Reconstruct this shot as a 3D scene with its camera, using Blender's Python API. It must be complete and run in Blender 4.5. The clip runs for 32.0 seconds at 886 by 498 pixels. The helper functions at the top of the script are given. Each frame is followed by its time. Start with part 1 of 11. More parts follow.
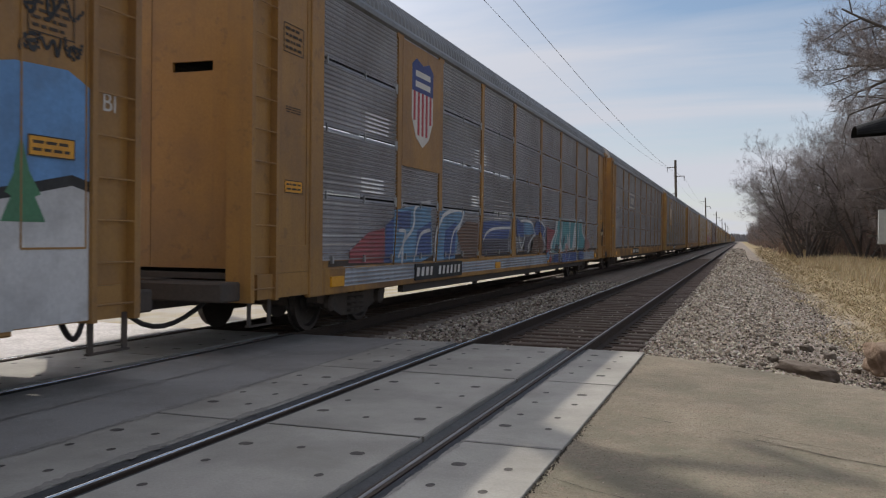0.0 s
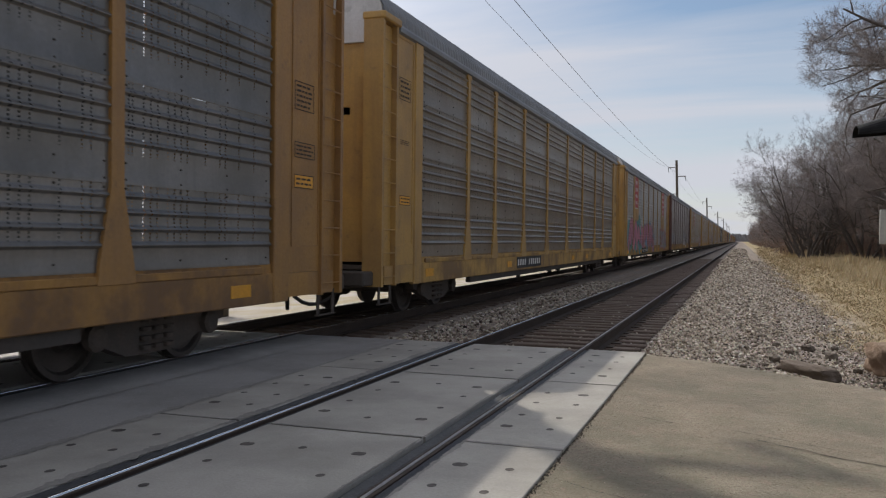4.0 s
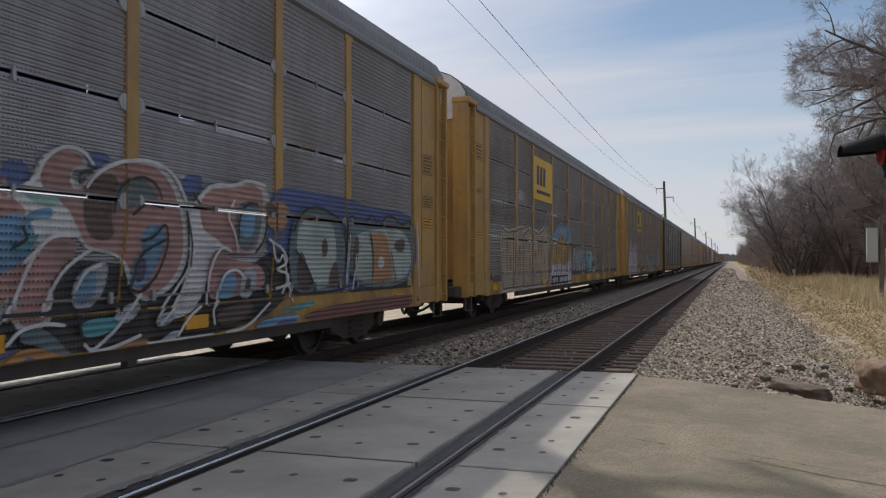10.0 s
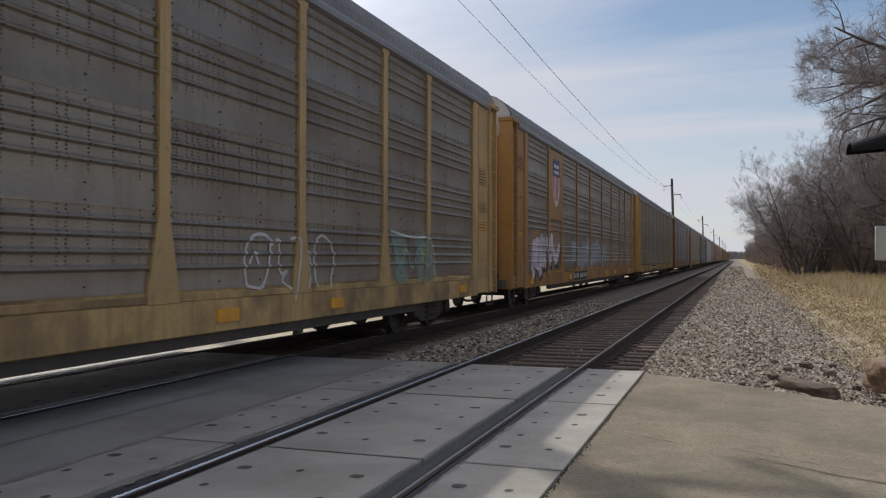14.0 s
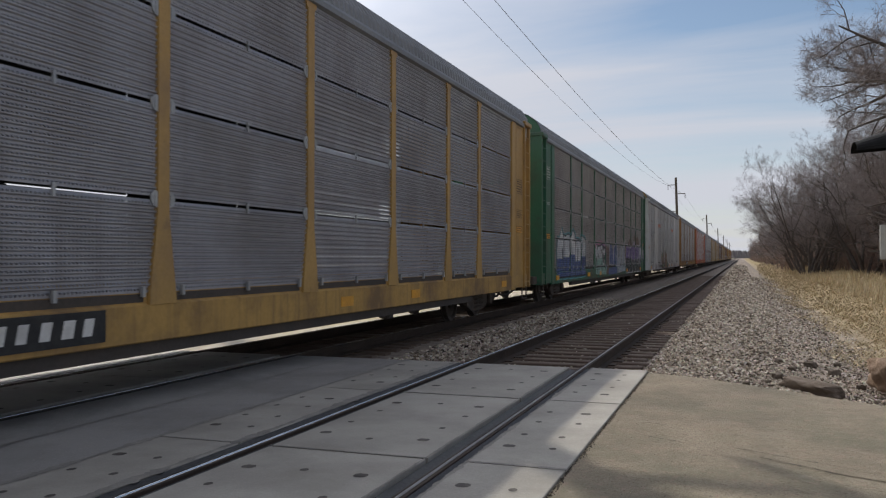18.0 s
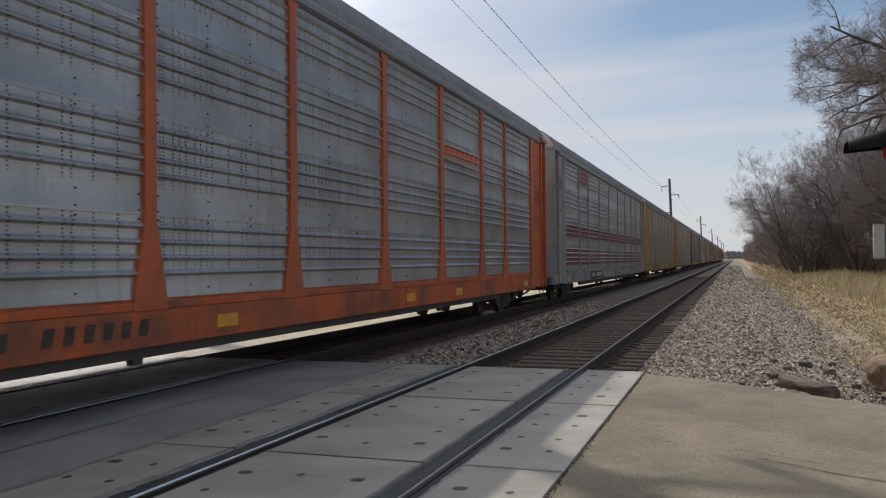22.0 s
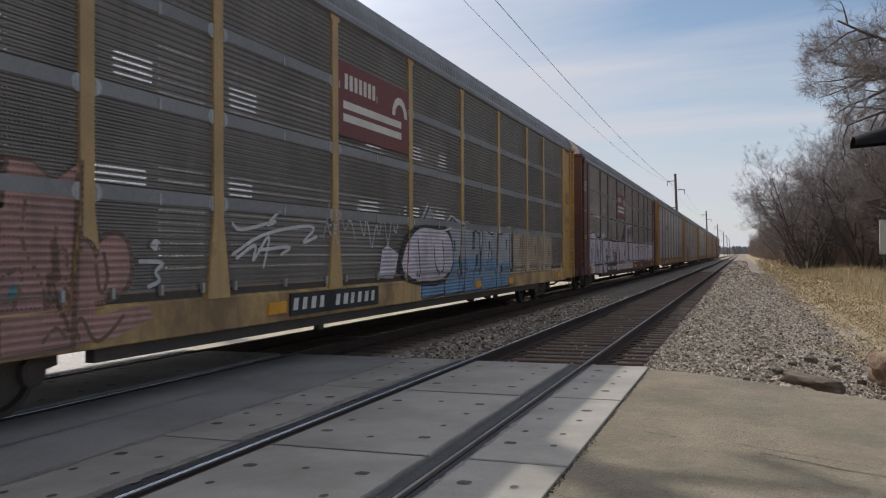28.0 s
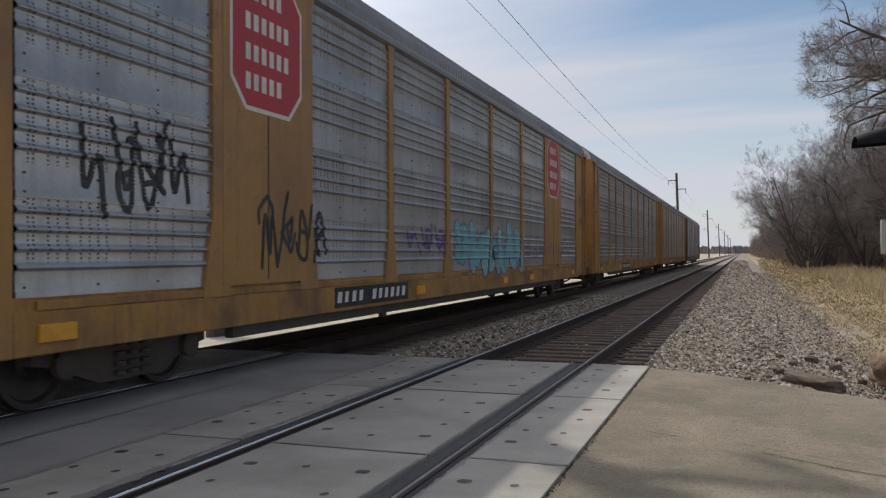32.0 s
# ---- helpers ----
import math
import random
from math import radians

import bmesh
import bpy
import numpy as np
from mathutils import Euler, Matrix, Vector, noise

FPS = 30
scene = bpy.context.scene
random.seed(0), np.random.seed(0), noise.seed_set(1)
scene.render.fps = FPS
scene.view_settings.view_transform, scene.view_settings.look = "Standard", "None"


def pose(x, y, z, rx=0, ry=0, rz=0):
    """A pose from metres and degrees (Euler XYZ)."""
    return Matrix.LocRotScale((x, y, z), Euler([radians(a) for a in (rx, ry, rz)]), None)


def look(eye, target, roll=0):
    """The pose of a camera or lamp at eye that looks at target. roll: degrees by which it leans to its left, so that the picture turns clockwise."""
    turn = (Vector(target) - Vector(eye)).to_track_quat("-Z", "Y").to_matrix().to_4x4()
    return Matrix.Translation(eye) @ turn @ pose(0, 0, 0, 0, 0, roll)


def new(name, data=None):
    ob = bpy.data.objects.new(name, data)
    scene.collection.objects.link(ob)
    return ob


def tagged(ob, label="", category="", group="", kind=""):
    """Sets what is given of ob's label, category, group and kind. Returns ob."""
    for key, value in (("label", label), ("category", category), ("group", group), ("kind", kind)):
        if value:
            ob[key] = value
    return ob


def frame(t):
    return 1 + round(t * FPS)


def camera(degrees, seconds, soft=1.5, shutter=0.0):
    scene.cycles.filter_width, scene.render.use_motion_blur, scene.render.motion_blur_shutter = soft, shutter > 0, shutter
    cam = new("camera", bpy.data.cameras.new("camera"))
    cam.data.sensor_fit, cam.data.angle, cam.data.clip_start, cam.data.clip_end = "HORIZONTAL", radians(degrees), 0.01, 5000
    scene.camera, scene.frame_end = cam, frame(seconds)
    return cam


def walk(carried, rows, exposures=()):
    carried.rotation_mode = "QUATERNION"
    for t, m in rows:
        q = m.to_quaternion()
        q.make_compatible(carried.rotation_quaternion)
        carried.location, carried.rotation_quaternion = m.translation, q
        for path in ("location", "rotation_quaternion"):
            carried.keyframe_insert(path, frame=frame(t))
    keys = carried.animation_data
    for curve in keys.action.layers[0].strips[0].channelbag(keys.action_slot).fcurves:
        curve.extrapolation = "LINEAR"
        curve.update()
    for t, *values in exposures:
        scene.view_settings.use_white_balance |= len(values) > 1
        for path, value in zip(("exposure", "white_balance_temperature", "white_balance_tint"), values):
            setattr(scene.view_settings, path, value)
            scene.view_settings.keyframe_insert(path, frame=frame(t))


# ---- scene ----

from mathutils import geometry

# ---------------------------------------------------------------- camera
cam = camera(54.5, 32.0, soft=1.2, shutter=0.03)
EYE = 1.378
# seconds, pitch, lean, turn to the left of the line of the track
PATH = [
    (0, -0.79, 0.67, 19.02), (0.5, -0.88, 0.71, 19.10), (1, -0.94, 0.72, 19.16), (1.5, -0.91, 0.78, 19.25), (2, -0.80, 0.80, 19.41),
    (2.5, -0.83, 0.70, 19.50), (3, -0.95, 0.76, 19.29), (3.5, -0.82, 0.66, 19.18), (5.5, -0.67, 0.35, 18.67), (6, 0.16, -0.18, 18.17),
    (6.5, 0.60, -0.40, 18.00), (7, 0.89, -0.32, 17.94), (7.5, 0.98, -0.35, 18.50), (8, 0.95, -0.27, 18.30), (8.5, 0.87, -0.02, 18.22),
    (9, 0.85, -0.05, 18.25), (9.5, 0.84, -0.02, 18.46), (10, 0.79, -0.08, 18.42), (10.5, 0.77, -0.10, 18.70), (11, 0.64, -0.04, 18.70),
    (11.5, 0.63, -0.07, 18.86), (12, 0.63, -0.13, 18.84), (12.5, 0.71, -0.05, 19.03), (13, 0.66, -0.03, 18.83), (13.5, 0.59, 0.03, 18.83),
    (14, 0.58, 0.10, 18.89), (14.5, 0.62, 0.16, 18.84), (16.5, 0.56, 0.19, 18.62), (17, 0.62, 0.25, 18.66), (17.5, 0.65, 0.04, 18.96),
    (18, 0.53, 0.06, 19.14), (18.5, 0.50, 0.18, 19.35), (19, 0.51, 0.04, 19.23), (19.5, 0.57, 0.09, 19.27), (20, 0.57, 0.02, 19.36),
    (20.5, 0.68, -0.15, 19.01), (21, 0.87, -0.51, 18.61), (21.5, 0.79, -0.56, 18.64), (22, 0.75, -0.48, 18.79), (22.5, 0.91, -0.51, 18.65),
    (23, 0.82, -0.31, 18.73), (23.5, 0.87, -0.41, 18.58), (24, 0.93, -0.35, 18.84), (24.5, 0.82, -0.35, 18.94), (25, 0.65, -0.27, 18.99),
    (25.5, 0.63, -0.31, 19.05), (27.5, 0.39, -0.29, 19.19), (28, 0.37, -0.30, 19.13), (28.5, 0.29, -0.34, 19.06), (29, 0.17, -0.32, 19.11),
    (29.5, 0.16, -0.20, 19.17), (30, 0.08, -0.22, 19.08), (30.5, 0.15, -0.16, 19.11), (31, 0.12, -0.08, 19.09), (31.5, 0.21, -0.12, 19.12),
    (32, 0.29, -0.16, 19.19),
]
walk(cam, [(t, look((0, 0, EYE), (-math.sin(radians(w)) * math.cos(radians(p)), math.cos(radians(w)) * math.cos(radians(p)), EYE + math.sin(radians(p))), r)) for t, p, r, w in PATH],
     exposures=[(0.0, 0.52), (32.0, 0.52)])

# ---------------------------------------------------------------- light
SUN_FROM = Vector((-0.78, 0.87, 1.0)).normalized()
SUN_UP = math.asin(SUN_FROM.z)
SUN_ROUND = math.atan2(SUN_FROM.x, SUN_FROM.y)


def make_world():
    w = bpy.data.worlds.new("sky")
    scene.world = w
    w.use_nodes = True
    nt = w.node_tree
    bg = nt.nodes["Background"]
    sky = nt.nodes.new("ShaderNodeTexSky")
    sky.sky_type, sky.sun_disc = "NISHITA", False
    sky.sun_elevation, sky.sun_rotation = SUN_UP, SUN_ROUND
    sky.air_density, sky.dust_density, sky.ozone_density = 1.0, 0.4, 2.0
    # thin high cloud, drawn out along one direction
    tc = nt.nodes.new("ShaderNodeTexCoord")
    sep = nt.nodes.new("ShaderNodeSeparateXYZ")
    nt.links.new(tc.outputs["Generated"], sep.inputs[0])
    lift = nt.nodes.new("ShaderNodeMath")
    lift.operation = "ADD"
    lift.inputs[1].default_value = 0.18
    nt.links.new(sep.outputs["Z"], lift.inputs[0])
    ds = []
    for n in "XY":
        d = nt.nodes.new("ShaderNodeMath")
        d.operation = "DIVIDE"
        nt.links.new(sep.outputs[n], d.inputs[0])
        nt.links.new(lift.outputs[0], d.inputs[1])
        ds.append(d)
    comb = nt.nodes.new("ShaderNodeCombineXYZ")
    nt.links.new(ds[0].outputs[0], comb.inputs[0])
    nt.links.new(ds[1].outputs[0], comb.inputs[1])
    mp = nt.nodes.new("ShaderNodeMapping")
    mp.inputs["Rotation"].default_value = (0, 0, radians(-12))
    mp.inputs["Scale"].default_value = (0.6, 2.3, 1)
    nt.links.new(comb.outputs[0], mp.inputs[0])
    nz = nt.nodes.new("ShaderNodeTexNoise")
    nz.inputs["Scale"].default_value, nz.inputs["Detail"].default_value, nz.inputs["Roughness"].default_value = 1.0, 7, 0.55
    nz.inputs["Distortion"].default_value = 0.5
    nt.links.new(mp.outputs[0], nz.inputs["Vector"])
    def op(kind, a, b):
        n = nt.nodes.new("ShaderNodeMath")
        n.operation = kind
        for i, v in enumerate((a, b)):
            if isinstance(v, (int, float)):
                n.inputs[i].default_value = v
            else:
                nt.links.new(v, n.inputs[i])
        return n.outputs[0]

    def ramp(value, lo, hi):
        r = nt.nodes.new("ShaderNodeMapRange")
        r.interpolation_type = "SMOOTHSTEP"
        r.inputs["From Min"].default_value, r.inputs["From Max"].default_value = lo, hi
        nt.links.new(value, r.inputs["Value"])
        return r.outputs[0]

    # the veil has one gap high beside the line, and glows towards the sun
    gap = op("MULTIPLY", ramp(sep.outputs["Y"], -1.1, 0.5), op("SUBTRACT", 1.0, op("MULTIPLY", ramp(sep.outputs["Z"], 0.5, 0.85), 0.7)))
    thin = op("MULTIPLY", op("MULTIPLY", ramp(sep.outputs["Z"], 0.12, 0.29), ramp(sep.outputs["X"], -0.34, 0.02)), gap)
    streaks = op("MULTIPLY", op("SUBTRACT", nz.outputs["Fac"], 0.5), 2.0)
    veil = op("ADD", op("SUBTRACT", 0.86, op("MULTIPLY", thin, 0.86)), streaks)
    cloud = nt.nodes.new("ShaderNodeClamp")
    cloud.inputs["Min"].default_value, cloud.inputs["Max"].default_value = 0.04, 0.96
    nt.links.new(veil, cloud.inputs["Value"])
    dot = nt.nodes.new("ShaderNodeVectorMath")
    dot.operation = "DOT_PRODUCT"
    dot.inputs[1].default_value = SUN_FROM
    nt.links.new(tc.outputs["Generated"], dot.inputs[0])
    glow = op("ADD", 0.70, op("MULTIPLY", op("POWER", op("MAXIMUM", dot.outputs["Value"], 0.0), 24.0), 8.5))
    white = nt.nodes.new("ShaderNodeVectorMath")
    white.operation = "SCALE"
    white.inputs[0].default_value = (6.58, 6.76, 7.5)
    nt.links.new(glow, white.inputs["Scale"])
    mix = nt.nodes.new("ShaderNodeMix")
    mix.data_type = "RGBA"
    nt.links.new(white.outputs[0], mix.inputs["B"])
    nt.links.new(cloud.outputs[0], mix.inputs["Factor"])
    deep = nt.nodes.new("ShaderNodeVectorMath")
    deep.operation = "SCALE"
    deep.inputs["Scale"].default_value = 0.62
    nt.links.new(sky.outputs[0], deep.inputs[0])
    nt.links.new(deep.outputs[0], mix.inputs["A"])
    nt.links.new(mix.outputs["Result"], bg.inputs["Color"])
    bg.inputs["Strength"].default_value = 0.093


make_world()
sun_data = bpy.data.lights.new("sun", "SUN")
sun_data.energy, sun_data.angle, sun_data.color = 2.0, radians(0.6), (1.0, 0.945, 0.84)
sun = new("sun", sun_data)
sun.matrix_world = look(SUN_FROM * 50, (0, 0, 0))


# ---------------------------------------------------------------- materials
MATS = {}


def node_mat(name):
    m = bpy.data.materials.new(name)
    m.use_nodes = True
    return m, m.node_tree, m.node_tree.nodes["Principled BSDF"]


def worn(name, base, second=None, rough=0.6, metal=0.0, grain=40.0, patch=1.5, amount=0.35, bump=0.15, streak=0.0, random_shift=True, spot=None, contrast=(0.42, 0.68), speckle=0.35):
    """A weathered surface: base colour broken by a second colour in patches, fine grain, streaks that run down, and relief."""
    if name in MATS:
        return MATS[name]
    m, nt, bsdf = node_mat(name)
    second = second or tuple(c * 0.6 for c in base)
    tc = nt.nodes.new("ShaderNodeTexCoord")
    vec = tc.outputs["Object"]
    if random_shift:
        info = nt.nodes.new("ShaderNodeObjectInfo")
        mul = nt.nodes.new("ShaderNodeMath")
        mul.operation = "MULTIPLY"
        mul.inputs[1].default_value = 37.0
        nt.links.new(info.outputs["Random"], mul.inputs[0])
        add = nt.nodes.new("ShaderNodeVectorMath")
        add.operation = "ADD"
        nt.links.new(vec, add.inputs[0])
        nt.links.new(mul.outputs[0], add.inputs[1])
        vec = add.outputs[0]

    def noise_at(scale, detail, stretch=None):
        n = nt.nodes.new("ShaderNodeTexNoise")
        n.inputs["Scale"].default_value, n.inputs["Detail"].default_value = scale, detail
        n.inputs["Roughness"].default_value = 0.62
        v = vec
        if stretch:
            mp = nt.nodes.new("ShaderNodeMapping")
            mp.inputs["Scale"].default_value = stretch
            nt.links.new(vec, mp.inputs[0])
            v = mp.outputs[0]
        nt.links.new(v, n.inputs["Vector"])
        return n.outputs["Fac"]

    def ranged(value, lo, hi, top):
        r = nt.nodes.new("ShaderNodeMapRange")
        r.inputs["From Min"].default_value, r.inputs["From Max"].default_value, r.inputs["To Max"].default_value = lo, hi, top
        nt.links.new(value, r.inputs["Value"])
        return r.outputs[0]

    def mixed(fac, a, b):
        x = nt.nodes.new("ShaderNodeMix")
        x.data_type = "RGBA"
        nt.links.new(fac, x.inputs["Factor"])
        for key, c in (("A", a), ("B", b)):
            if isinstance(c, tuple):
                x.inputs[key].default_value = (*c, 1)
            else:
                nt.links.new(c, x.inputs[key])
        return x.outputs["Result"]

    col = mixed(ranged(noise_at(patch, 6), contrast[0], contrast[1], amount * 2), base, second)
    if streak:
        col = mixed(ranged(noise_at(3.0, 5, (2.2, 2.2, 0.12)), 0.5, 0.75, streak), col, second)
    if spot:
        col = mixed(ranged(noise_at(patch * 5, 4), 0.60, 0.68, 0.45), col, spot)
    fine = noise_at(grain, 4)
    col = mixed(ranged(fine, 0.35 if speckle < 0.5 else 0.46, 0.75 if speckle < 0.5 else 0.58, speckle), col, tuple(c * 0.55 for c in base))
    nt.links.new(col, bsdf.inputs["Base Color"])
    rr = nt.nodes.new("ShaderNodeMapRange")
    rr.inputs["To Min"].default_value, rr.inputs["To Max"].default_value = max(rough - 0.15, 0.05), min(rough + 0.2, 1)
    nt.links.new(fine, rr.inputs["Value"])
    nt.links.new(rr.outputs[0], bsdf.inputs["Roughness"])
    bsdf.inputs["Metallic"].default_value = metal
    bsdf.inputs["Specular IOR Level"].default_value = 0.5 if rough < 0.8 else 0.2
    b = nt.nodes.new("ShaderNodeBump")
    b.inputs["Strength"].default_value, b.inputs["Distance"].default_value = bump, 0.02
    nt.links.new(fine, b.inputs["Height"])
    nt.links.new(b.outputs[0], bsdf.inputs["Normal"])
    MATS[name] = m
    return m


# ---------------------------------------------------------------- mesh helpers
def box(bm, x0, y0, z0, x1, y1, z1):
    vs = [bm.verts.new(p) for p in ((x0, y0, z0), (x1, y0, z0), (x1, y1, z0), (x0, y1, z0), (x0, y0, z1), (x1, y0, z1), (x1, y1, z1), (x0, y1, z1))]
    for f in ((3, 2, 1, 0), (4, 5, 6, 7), (0, 1, 5, 4), (1, 2, 6, 5), (2, 3, 7, 6), (3, 0, 4, 7)):
        bm.faces.new([vs[i] for i in f])
    return vs


def extrude_profile(bm, profile, y0, y1, closed=True, cap=True):
    """A profile of (x, z) drawn along y."""
    a = [bm.verts.new((x, y0, z)) for x, z in profile]
    b = [bm.verts.new((x, y1, z)) for x, z in profile]
    n = len(profile)
    for i in range(n if closed else n - 1):
        j = (i + 1) % n
        bm.faces.new((a[i], a[j], b[j], b[i]))
    if cap and closed:
        bm.faces.new(a[::-1])
        bm.faces.new(b)
    return a, b


def tube(bm, p, q, r0, r1, sides=6, cap=True):
    p, q = Vector(p), Vector(q)
    d = (q - p).normalized()
    u = d.orthogonal().normalized()
    v = d.cross(u)
    rings = []
    for c, r in ((p, r0), (q, r1)):
        rings.append([bm.verts.new(c + (u * math.cos(t) + v * math.sin(t)) * r) for t in (2 * math.pi * i / sides for i in range(sides))])
    for i in range(sides):
        j = (i + 1) % sides
        bm.faces.new((rings[0][i], rings[0][j], rings[1][j], rings[1][i]))
    if cap:
        bm.faces.new(rings[0][::-1])
        bm.faces.new(rings[1])


def disc_y(bm, cx, cy, cz, prof, sides=20):
    """A solid turned about an axis along x: prof of (x, radius)."""
    rings = []
    for x, r in prof:
        rings.append([bm.verts.new((cx + x, cy + r * math.cos(t), cz + r * math.sin(t))) for t in (2 * math.pi * i / sides for i in range(sides))])
    for a, b in zip(rings, rings[1:]):
        for i in range(sides):
            j = (i + 1) % sides
            bm.faces.new((a[i], a[j], b[j], b[i]))
    bm.faces.new(rings[0][::-1])
    bm.faces.new(rings[-1])


def mesh_of(name, bm, material, smooth=False):
    bmesh.ops.recalc_face_normals(bm, faces=bm.faces)
    me = bpy.data.meshes.new(name)
    bm.to_mesh(me)
    bm.free()
    me.materials.append(material)
    if smooth:
        me.polygons.foreach_set("use_smooth", [True] * len(me.polygons))
    return me


def place(name, me, parent=None, at=(0, 0, 0), label=""):
    ob = new(name, me)
    ob.parent = parent
    ob.location = at
    return tagged(ob, label)


def part(name, bm, material, parent, label=""):
    return place(name, mesh_of(name, bm, material), parent, (0, 0, 0), label)


def thing(name, at, label, category, group="", kind=""):
    ob = new(name)
    ob.empty_display_size = 0.3
    ob.matrix_basis = pose(*at)
    return tagged(ob, label, category, group, kind)


def raw_mesh(name, verts, faces, material):
    me = bpy.data.meshes.new(name)
    me.from_pydata(verts, [], faces)
    me.materials.append(material)
    me.update()
    return me

# ---------------------------------------------------------------- the line and the crossing
RAIL_B, RAIL_A = -3.370, -1.865          # rails of the near track
RAIL_D, RAIL_C = -7.475, -5.970          # rails of the far track
NEAR_MID, FAR_MID = (RAIL_A + RAIL_B) / 2, (RAIL_C + RAIL_D) / 2
ROAD_END = 10.73                         # where the crossing panels stop
ROAD_START = -7.6

M_CONCRETE = worn("panel_concrete", (0.39, 0.365, 0.325), (0.27, 0.25, 0.22), 0.88, grain=55, patch=1.3, amount=0.5, bump=0.35, contrast=(0.38, 0.68))
M_ROADSLAB = worn("road_concrete", (0.31, 0.255, 0.185), (0.17, 0.148, 0.11), 0.95, grain=60, patch=0.8, amount=0.5, bump=1.0, speckle=0.6, random_shift=False, contrast=(0.36, 0.66))


def mottle(m, scale, lo, hi, top, colour):
    """Lays one more uneven stain over a material's colour."""
    nt = m.node_tree
    sock = nt.nodes["Principled BSDF"].inputs["Base Color"]
    before = sock.links[0].from_socket
    tc = nt.nodes.new("ShaderNodeTexCoord")
    n = nt.nodes.new("ShaderNodeTexNoise")
    n.inputs["Scale"].default_value, n.inputs["Detail"].default_value, n.inputs["Roughness"].default_value = scale, 8, 0.7
    n.inputs["Distortion"].default_value = 0.6
    off = nt.nodes.new("ShaderNodeVectorMath")
    off.inputs[1].default_value = (scale * 3.7, 1.3, 5.1)
    nt.links.new(tc.outputs["Object"], off.inputs[0])
    nt.links.new(off.outputs[0], n.inputs["Vector"])
    r = nt.nodes.new("ShaderNodeMapRange")
    r.inputs["From Min"].default_value, r.inputs["From Max"].default_value, r.inputs["To Max"].default_value = lo, hi, top
    nt.links.new(n.outputs["Fac"], r.inputs["Value"])
    x = nt.nodes.new("ShaderNodeMix")
    x.data_type = "RGBA"
    nt.links.new(r.outputs[0], x.inputs["Factor"])
    nt.links.new(before, x.inputs["A"])
    x.inputs["B"].default_value = (*colour, 1)
    nt.links.new(x.outputs["Result"], sock)


# greenish damp, pale scuffs, pinkish aggregate and dark pits
mottle(M_ROADSLAB, 1.1, 0.45, 0.66, 0.55, (0.175, 0.165, 0.112))
mottle(M_ROADSLAB, 2.6, 0.50, 0.66, 0.25, (0.38, 0.325, 0.25))
mottle(M_ROADSLAB, 13.0, 0.55, 0.62, 0.5, (0.30, 0.215, 0.165))
mottle(M_ROADSLAB, 34.0, 0.57, 0.62, 0.75, (0.13, 0.105, 0.078))
mottle(M_CONCRETE, 0.9, 0.48, 0.70, 0.4, (0.36, 0.345, 0.30))
mottle(M_CONCRETE, 20.0, 0.60, 0.66, 0.5, (0.30, 0.27, 0.225))
M_ASPHALT = worn("asphalt", (0.30, 0.285, 0.27), (0.205, 0.195, 0.185), 0.9, grain=70, patch=0.8, amount=0.5, bump=0.4, random_shift=False)
mottle(M_ASPHALT, 0.7, 0.48, 0.62, 0.5, (0.18, 0.17, 0.162))
mottle(M_ASPHALT, 40.0, 0.58, 0.64, 0.6, (0.40, 0.375, 0.35))
M_FARROAD = worn("far_road", (0.56, 0.52, 0.49), (0.42, 0.385, 0.36), 0.9, grain=22, patch=2.5, amount=0.5, bump=0.9, random_shift=False, speckle=0.6)
M_RUBBER = worn("flangeway_rubber", (0.032, 0.032, 0.034), (0.055, 0.052, 0.05), 0.7, grain=30, patch=2, bump=0.2)
M_RAILTOP = worn("rail_head_steel", (0.86, 0.85, 0.83), (0.74, 0.72, 0.70), 0.15, metal=1.0, grain=25, patch=4, amount=0.2, bump=0.03, random_shift=False)
# darker copy of the head steel: the train's dark reflection put into colour
M_RAILDIM = worn("dim_rail_head", (0.40, 0.37, 0.345), (0.22, 0.195, 0.18), 0.36, metal=1.0, grain=25, patch=4, amount=0.3, bump=0.05, random_shift=False)
M_RAILWEB = worn("rail_rust", (0.062, 0.045, 0.035), (0.04, 0.031, 0.026), 0.85, grain=40, patch=2, bump=0.3, random_shift=False)
M_TIE = worn("creosoted_timber", (0.125, 0.090, 0.070), (0.17, 0.135, 0.11), 0.9, grain=30, patch=3, amount=0.4, bump=0.6)
M_BALLAST = worn("ballast", (0.31, 0.255, 0.21), (0.13, 0.105, 0.085), 0.95, grain=16, patch=5, amount=0.5, bump=1.0, random_shift=False)
mottle(M_BALLAST, 1.2, 0.42, 0.62, 0.6, (0.24, 0.19, 0.145))
mottle(M_BALLAST, 22.0, 0.52, 0.62, 0.7, (0.12, 0.10, 0.085))
# rusty dark for the recesses, with the shade of the hollow put into the colour
M_HOLE_DARK = worn("bolt_recess_disc", (0.07, 0.062, 0.056), (0.17, 0.15, 0.13), 0.8, grain=60, patch=8, bump=0.2)
M_STEEL = worn("galvanised_steel", (0.42, 0.43, 0.44), (0.30, 0.30, 0.30), 0.45, metal=0.6, grain=30, patch=3, bump=0.08)


